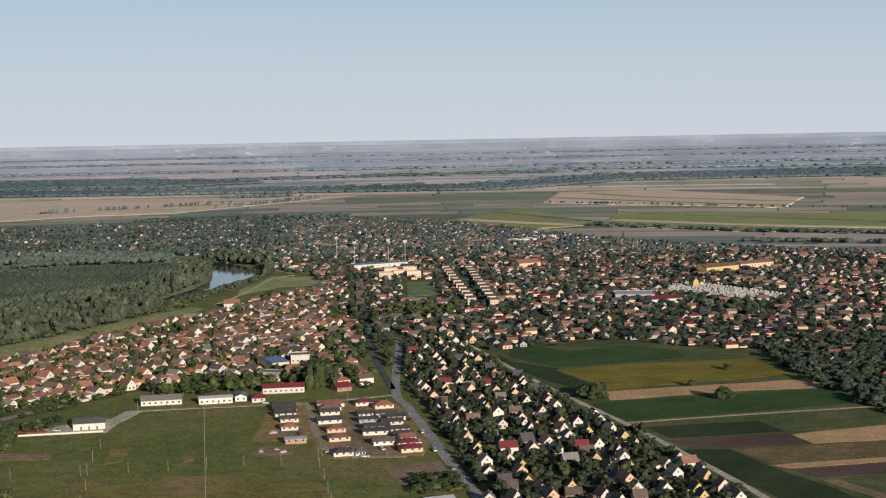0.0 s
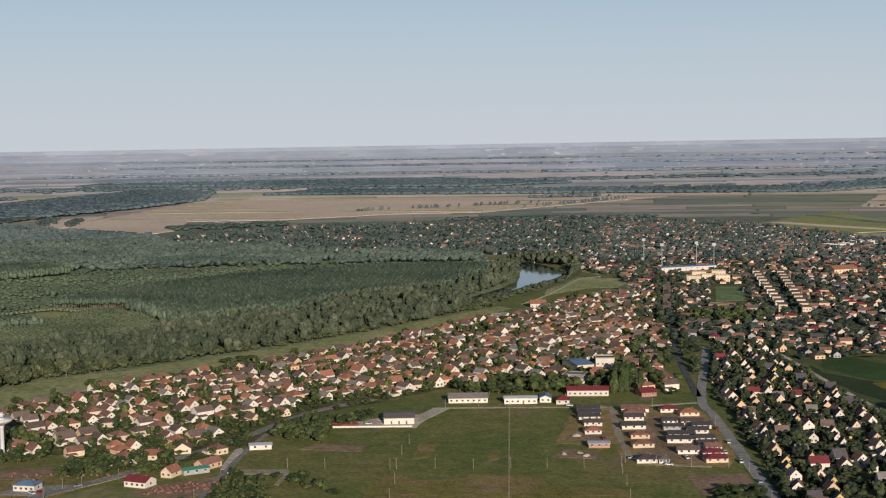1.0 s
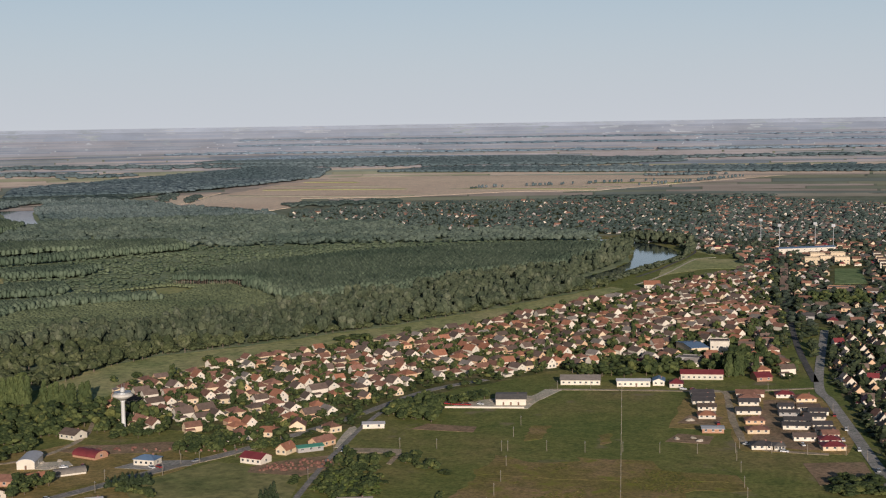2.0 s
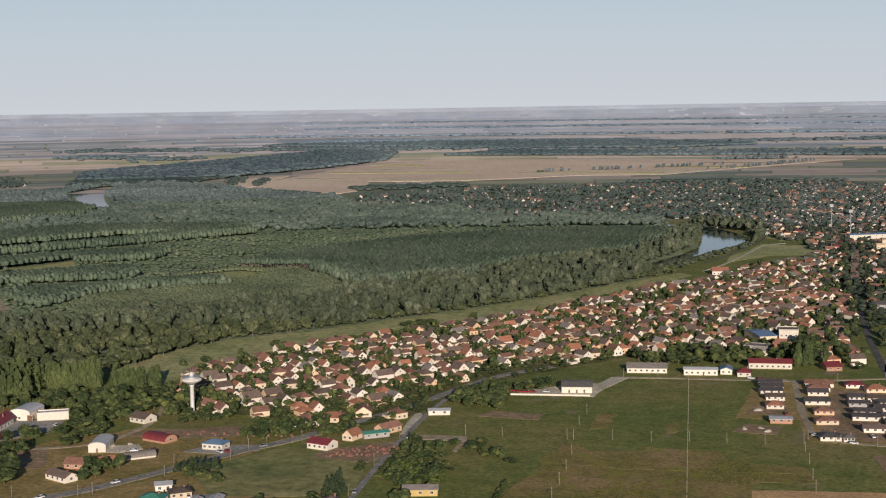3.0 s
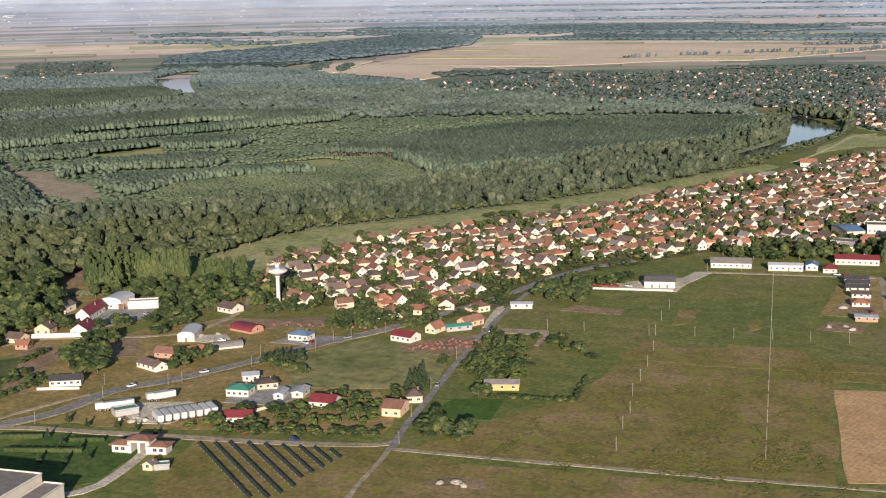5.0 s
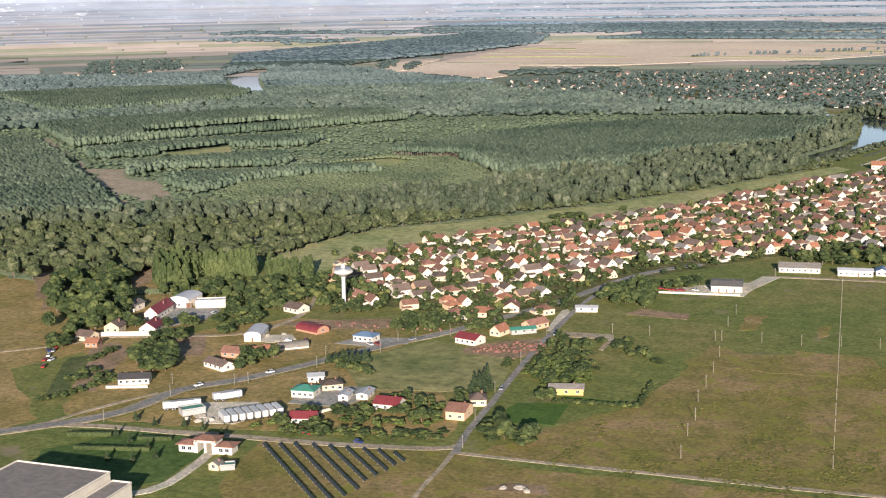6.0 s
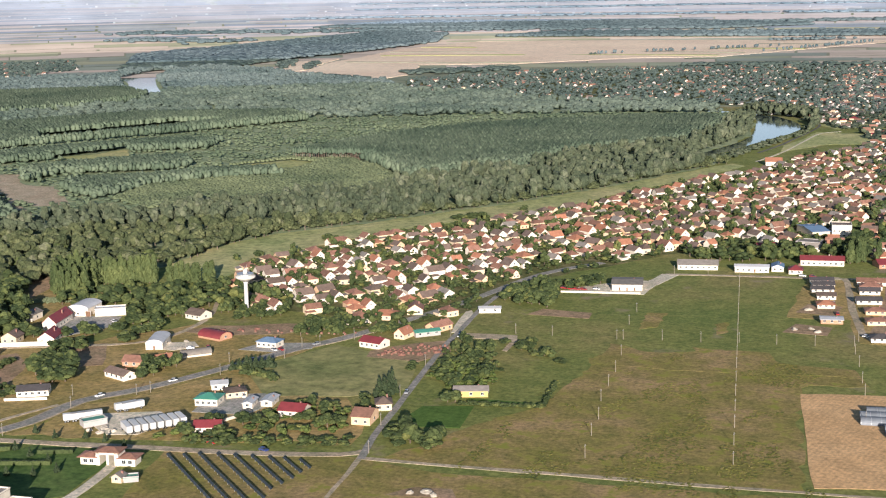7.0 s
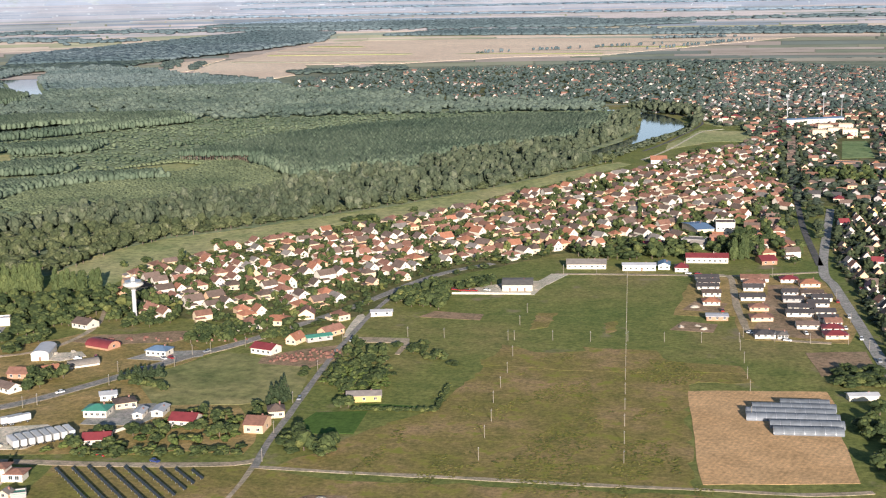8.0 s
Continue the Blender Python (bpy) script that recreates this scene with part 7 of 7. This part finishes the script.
def tree_at(name, x, y, tall, wide, rng):
    k = int(rng.integers(0, len(TREE_FORMS[name])))
    m = pose(x, y, 0, 0, 0, rng.uniform(0, 360)) @ Matrix.Diagonal((wide, wide, tall, 1))
    tree_count[0] += 1
    if (name, k) in tree_first:
        return copy_sized(tree_first[name, k], m)
    t = thing(name, *TREE_WORDS[name])
    part("crown", TREE_FORMS[name][k][0], t)
    part("trunk", TREE_FORMS[name][k][1], t)
    t.matrix_basis = m
    tree_first[name, k] = t
    return t


def grove(name, ring, n, tall, wide, seed, clear=1.0):
    """Single trees inside a ring, clear of buildings and roads."""
    rng = np.random.default_rng(seed)
    ring = np.asarray(ring, float)
    p = rng.uniform(ring.min(0), ring.max(0), (n * 40, 2))
    p = p[inside(ring, p)]
    p = p[free(p, clear)]
    for road in ROADS:
        p = p[away(road, p) > 5]
    kept = []
    for q in p:
        if len(kept) < n and all(math.hypot(q[0] - k[0], q[1] - k[1]) > wide[0] * 0.55 for k in kept):
            kept.append(q)
    for x, y in kept:
        tree_at(name, x, y, rng.uniform(*tall), rng.uniform(*wide), rng)


def tree_row(name, a, b, n, tall, wide, seed, wobble=0.6):
    rng = np.random.default_rng(seed)
    for k in range(n):
        u = (k + 0.5) / n
        tree_at(name, a[0] + (b[0] - a[0]) * u + rng.normal(0, wobble), a[1] + (b[1] - a[1]) * u + rng.normal(0, wobble), rng.uniform(*tall), rng.uniform(*wide), rng)


tree_row("poplar_tree", (-512, 694), (-481, 707), 13, (15, 19), (6, 7.5), 1)
tree_row("poplar_tree", (-474, 709), (-447, 720), 8, (12, 16), (5.5, 7), 2)
grove("broad_tree", [(-432, 600), (-416, 636), (-424, 690), (-452, 697), (-468, 668), (-445, 640)], 18, (5, 9), (6, 9), 4)
grove("broad_tree", [(-575, 628), (-594, 674), (-583, 687), (-545, 662), (-505, 612), (-478, 572), (-468, 550), (-493, 556), (-530, 580)], 32, (9, 14), (9, 13), 5)
grove("broad_tree", [(-519, 560), (-493, 556), (-474, 545), (-466, 523), (-470, 505), (-500, 530)], 9, (5, 9), (6, 9), 62)
grove("poplar_tree", [(-518, 652), (-502, 668), (-512, 694), (-543, 711), (-540, 684)], 44, (14, 18), (6, 8), 63, 0.0)
grove("broad_tree", [(-429, 587), (-450, 635), (-447, 652), (-423, 635), (-412, 607), (-410, 575)], 15, (5, 8), (6, 9), 64)
tree_row("shrub", (-418, 443), (-408, 490), 13, (2.5, 4), (4, 5.5), 65, 1.0)
tree_row("shrub", (-443, 507), (-445, 530), 7, (2, 3.5), (3.5, 5), 66, 0.6)
grove("broad_tree", [(-425, 512), (-429, 535), (-410, 529), (-396, 507), (-408, 500)], 16, (6, 9), (7, 10), 67)
grove("broad_tree", [(-442, 556), (-431, 567), (-417, 546), (-427, 539)], 6, (5, 8), (6, 8), 68)
grove("broad_tree", [(-480, 562), (-455, 572), (-470, 590), (-490, 590)], 5, (6, 9), (6, 8), 6)
grove("broad_tree", [(-455, 566), (-438, 562), (-436, 590), (-446, 596)], 5, (5, 8), (5, 7), 61)
grove("shrub", [(-430, 470), (-404, 478), (-408, 492), (-440, 500)], 9, (2.5, 4.5), (4, 6), 8)
grove("broad_tree", [(-382, 525), (-366, 520), (-362, 545), (-374, 552)], 8, (5, 8), (5, 8), 9)
grove("broad_tree", [(-312, 452), (-268, 466), (-268, 486), (-300, 480)], 9, (3.5, 6), (4.5, 6.5), 10)
tree_row("shrub", (-300, 449), (-232, 468), 16, (1.8, 3.4), (3.5, 5.5), 11, 1.4)
grove("broad_tree", [(-262, 480), (-246, 484), (-240, 530), (-262, 525), (-276, 505)], 9, (4, 7), (4.5, 7), 12)
grove("broad_tree", [(-223, 467), (-196, 474), (-199, 488), (-226, 492)], 11, (3.5, 5.5), (5, 7.5), 13)
grove("broad_tree", [(-231, 532), (-208, 532), (-206, 545), (-214, 585), (-242, 580)], 12, (4, 6.5), (5, 7.5), 14)
grove("shrub", [(-228, 634), (-190, 606), (-186, 614), (-215, 642)], 14, (2.5, 5), (4, 6.5), 15)
grove("broad_tree", [(-246, 600), (-222, 598), (-226, 634), (-250, 640)], 9, (4, 7), (4, 6.5), 16)
grove("broad_tree", [(-262, 716), (-250, 706), (-226, 716), (-230, 752), (-250, 770), (-264, 760)], 14, (5, 9), (6, 9), 17, 0.0)
tree_row("conifer_tree", (-334, 548), (-318, 558), 7, (5, 8), (3.5, 5), 18)
tree_row("conifer_tree", (-249, 528), (-244, 538), 4, (9, 13), (4.5, 6), 19)
grove("shrub", [(86, 832), (98, 834), (100, 850), (84, 848)], 5, (5, 9), (8, 11), 20, -20)
for x, y, h, w in ((92, 842, 10, 13), (84, 838, 8, 10), (167, 826, 8.5, 10), (172, 828, 5, 6), (156, 871, 5, 5), (191, 931, 5, 5.5)):
    tree_at("broad_tree", x, y, h, w, np.random.default_rng(int(x)))
grove("shrub", [(-20, 634), (-13, 612), (6, 618), (6, 648), (-10, 645)], 16, (3, 5), (6, 9), 21, -20)
grove("broad_tree", [(-5, 580), (10, 586), (18, 512), (8, 492), (0, 520), (-3, 550)], 18, (4, 7), (5, 8), 22)
# added outside the camera's view, only to cast shade on the field's edge
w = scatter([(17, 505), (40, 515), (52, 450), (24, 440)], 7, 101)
plant("field_edge_trees", MEDIUM, w, rng.uniform(9, 14, len(w)), rng.uniform(6, 9, len(w)), TREE_SHADED, "unseen tall dark trees added to shade the edge of the field", "trees", 102, True)
grove("broad_tree", [(-402, 645), (-380, 648), (-372, 668), (-384, 680), (-404, 672)], 9, (4, 7), (5, 7), 23)
tree_row("poplar_tree", (-94, 888), (-72, 898), 7, (12, 16), (6, 8), 24, 3)
grove("broad_tree", [(-112, 900), (-72, 905), (-60, 960), (-92, 965)], 18, (6, 11), (7, 10), 25)
for x, y, w in ((-386, 976, 12), (-379, 984, 11), (-372, 988, 8), (-446, 872, 9), (-436, 866, 8), (-352, 1030, 7), (-462, 800, 6), (-470, 785, 5)):
    tree_at("shrub", x, y, 5, w, np.random.default_rng(int(-x)))
for (ax, ay), (bx, by) in zip(LEVEE_TOP[:-1], LEVEE_TOP[1:]):
    n = int(math.hypot(bx - ax, by - ay) / 8.5)
    tree_row("willow_tree", (ax - 5, ay + 3), (bx - 5, by + 3), n, (5, 10), (7, 11), 80 + n, 2.2)
tree_row("conifer_tree", (-300, 457), (-284, 463), 7, (2.5, 3.5), (1.5, 2), 30, 0.4)
for x, y in ((-362, 440), (-350, 437), (-338, 441), (-328, 440), (-316, 436), (-356, 420), (-345, 415), (-334, 412), (-330, 398), (-324, 404), (-340, 395)):
    tree_at("conifer_tree", x, y, 4.5, 2.2, np.random.default_rng(int(-x * 3)))

# more trees among the meadow houses and along the roads, too many to count
rng = np.random.default_rng(50)
w = np.concatenate([scatter([(-640, 780), (-600, 715), (-560, 712), (-515, 715), (-512, 770)], 10, 7), scatter([(-500, 632), (-515, 659), (-497, 682), (-458, 697), (-433, 665), (-436, 640), (-455, 640), (-474, 648)], 8, 8), scatter([(-580, 632), (-596, 674), (-583, 690), (-545, 664), (-505, 614), (-478, 574), (-470, 552), (-495, 556), (-535, 582)], 9.5, 18), scatter([(-226, 470), (-198, 476), (-201, 487), (-226, 490)], 7.5, 19), scatter([(-262, 718), (-230, 722), (-234, 752), (-262, 758)], 9, 20)])
w = w[free(w, 1)]
plant("wayside_trees", FULL, w, rng.uniform(4, 9, len(w)), rng.uniform(7, 10, len(w)), TREE_GARDEN, "thick green trees round the yards by the woods", "trees", 53, True)
w = np.concatenate([scatter([(-310, 448), (-232, 466), (-236, 478), (-300, 462)], 9.5, 10), scatter([(-285, 470), (-250, 474), (-246, 520), (-284, 512)], 11, 11), scatter([(-250, 572), (-226, 560), (-212, 585), (-222, 612), (-250, 612)], 7, 12)])
w = w[free(w, 0)]
for road in ROADS:
    w = w[away(road, w) > 4]
plant("garden_trees", MEDIUM, w, rng.uniform(2, 4.5, len(w)), rng.uniform(3.5, 6, len(w)), TREE_GARDEN, "garden shrubs and fruit trees beside the gravel road", "trees", 54, True)
tree_row("shrub", (-212, 532), (-177, 538), 14, (1.8, 2.6), (3, 4), 60, 0.3)
tree_row("shrub", (-177, 540), (-182, 574), 12, (1.5, 2.4), (2.5, 3.5), 61, 0.3)
town_park = [(-60, 1245), (0, 1240), (14, 1300), (-50, 1308)]
w = np.concatenate([scatter(town_park, 9, 1), scatter([(-150, 870), (-112, 890), (-112, 920), (-150, 905), (-190, 880), (-182, 862)], 8, 2), scatter([(-112, 1050), (-60, 1000), (-40, 880), (-56, 870), (-95, 990)], 15, 3), scatter([(-320, 640), (-300, 630), (-290, 650), (-310, 655)], 7, 4), scatter([(-420, 640), (-396, 690), (-430, 715), (-440, 690)], 9, 5)])
w = w[free(w, 1)]
for road in ROADS:
    w = w[away(road, w) > 5]
plant("street_trees", MEDIUM, w, rng.uniform(5, 11, len(w)), rng.uniform(6, 10, len(w)), TREE_GARDEN, "tall street and park trees between buildings", "trees", 51, True)
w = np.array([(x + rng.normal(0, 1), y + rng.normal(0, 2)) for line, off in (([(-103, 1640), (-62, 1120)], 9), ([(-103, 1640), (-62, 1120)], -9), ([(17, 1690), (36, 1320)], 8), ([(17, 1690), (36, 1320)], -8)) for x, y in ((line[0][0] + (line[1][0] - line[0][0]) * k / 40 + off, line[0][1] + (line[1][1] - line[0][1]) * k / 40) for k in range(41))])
plant("street_trees", MEDIUM, w, rng.uniform(3.5, 7, len(w)), rng.uniform(4, 6.5, len(w)), TREE_SHADED, "dark street trees in two rows", "trees", 52, True)

w = scatter([(-274, 1385), (-258, 1462), (-249, 1512), (-236, 1580), (-225, 1628), (-219, 1680), (-226, 1735), (-240, 1778), (-232, 1792), (-214, 1735), (-210, 1670), (-218, 1600), (-232, 1520), (-245, 1450), (-255, 1380)], 6.5, 13)
plant("bank_bushes", FULL_FAR, w, np.where(w[:, 1] > 1650, rng.uniform(7, 13, len(w)), rng.uniform(2.5, 5, len(w))), rng.uniform(6, 9, len(w)), WOOD_REACH, "bushes along the near bank of the river bend", "trees", 55, False, True)
w = scatter([(-300, 1856), (-272, 1838), (-240, 1796), (-222, 1812), (-250, 1872), (-296, 1900), (-345, 1905)], 7, 14)
plant("bank_trees", FULL_FAR, w, rng.uniform(11, 17, len(w)), rng.uniform(8, 12, len(w)), WOOD_REACH, "tall trees on the far bank that darken the water", "trees", 58, False, True)
# orchard rows behind the street gardens
TREE_FRUIT = leafy("sunny_fruit_tree_leaves", ((0.0, (0.062, 0.088, 0.026)), (0.6, (0.090, 0.118, 0.034)), (1.0, (0.135, 0.150, 0.048))), 0.06)
w = scatter([(-239, 565), (-242, 586), (-217, 592), (-210, 576), (-208, 556), (-220, 549)], 4.6, 95, 0.22, 20)
w = w[free(w, 0)]
plant("orchard", MEDIUM, w, rng.uniform(2.4, 4.2, len(w)), rng.uniform(3.6, 5.2, len(w)), TREE_FRUIT, "rows of bright green fruit trees", "trees", 59, True)
w = scatter([(-312, 450), (-234, 468), (-238, 508), (-270, 516), (-290, 486)], 7.5, 96, 0.45)
w = w[free(w, 0)]
for road in ROADS:
    w = w[away(road, w) > 4]
plant("garden_trees", MEDIUM, w, rng.uniform(1.5, 4, len(w)), rng.uniform(3, 5.5, len(w)), TREE_FRUIT, "light green garden shrubs between small plots", "trees", 99, True)
# vine rows behind the white warehouse
vines = np.array([(-526 + 3.2 * r + 0.62 * k, 632 + 1.5 * r + 1.3 * k) for r in range(9) for k in range(14)])
plant("vine_rows", TINY, vines, 1.4, 1.5, WOOD_YOUNG, "low rows of vines behind a warehouse", "vines", 56)
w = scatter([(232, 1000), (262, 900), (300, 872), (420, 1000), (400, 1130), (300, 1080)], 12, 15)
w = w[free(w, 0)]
plant("edge_trees", MEDIUM, w, rng.uniform(3, 7.5, len(w)), rng.uniform(6, 10, len(w)), TREE_SHADED, "dark trees at the edge of the town", "trees", 57, True)

# weedy tussocks in the dry meadow, thicker in drifts
rng = np.random.default_rng(71)
w = rng.uniform((-185, 455), (-52, 640), (13000, 2))
thick = np.array([noise.noise((x / 26, y / 40, 4.0)) + 0.5 * noise.noise((x / 8, y / 12, 6.0)) for x, y in w])
w = w[thick + 0.0022 * (620 - w[:, 1]) > 0.28]
w = w[~inside([(-80, 608), (-16, 608), (0, 490), (-58, 475)], w)]
WEEDS = leafy("yellow_green_weeds", ((0.0, (0.120, 0.128, 0.032)), (0.7, (0.165, 0.160, 0.042)), (1.0, (0.215, 0.180, 0.066))), 0.05)
plant("weed_tussocks", FULL_REMOTE, w, rng.uniform(0.15, 0.45, len(w)), rng.uniform(0.7, 2.2, len(w)), WEEDS, "yellow-green weedy tussocks in the dry meadow", "weeds", 72)

w = scatter([(234, 1021), (290, 1066), (363, 1088), (258, 754), (247, 771), (238, 838), (231, 920)], 9, 16)
w = w[free(w, 0)]
plant("edge_trees", MEDIUM, w, rng.uniform(3.5, 8, len(w)), rng.uniform(6, 10, len(w)), TREE_TOWN, "dark belt of trees east of the fields", "trees", 73, True)

# trees along the depot, the road and the water tower
grove("broad_tree", [(-252, 768), (-236, 787), (-219, 801), (-212, 790), (-222, 770), (-236, 752)], 12, (4, 7.5), (5, 8), 70, 0.0)
grove("broad_tree", [(-343, 625), (-338, 644), (-322, 645), (-309, 628), (-319, 614), (-333, 612)], 13, (5, 8), (5, 7.5), 71, 0.0)
grove("broad_tree", [(-391, 643), (-398, 663), (-369, 667), (-361, 653), (-368, 642), (-383, 632)], 14, (3.5, 6.5), (4, 6.5), 72, 0.0)
grove("shrub", [(-335, 553), (-323, 552), (-308, 544), (-304, 538), (-320, 540), (-331, 546)], 9, (2.5, 4.5), (3.5, 5.5), 73, 0.0)
grove("broad_tree", [(-301, 633), (-301, 658), (-280, 639), (-283, 626)], 9, (3.5, 6), (4, 6), 74, 0.0)
grove("shrub", [(-266, 586), (-219, 601), (-214, 588), (-243, 573), (-260, 573)], 18, (2, 4), (3.5, 6), 75, 0.0)
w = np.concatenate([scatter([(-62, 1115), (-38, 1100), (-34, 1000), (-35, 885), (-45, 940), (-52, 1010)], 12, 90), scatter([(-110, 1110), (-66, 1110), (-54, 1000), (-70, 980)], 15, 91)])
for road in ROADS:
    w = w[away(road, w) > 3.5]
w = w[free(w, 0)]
plant("street_trees", MEDIUM, w, rng.uniform(4, 8.5, len(w)), rng.uniform(5, 8.5, len(w)), TREE_SHADED, "dark trees between the two streets into town", "trees", 92, True)
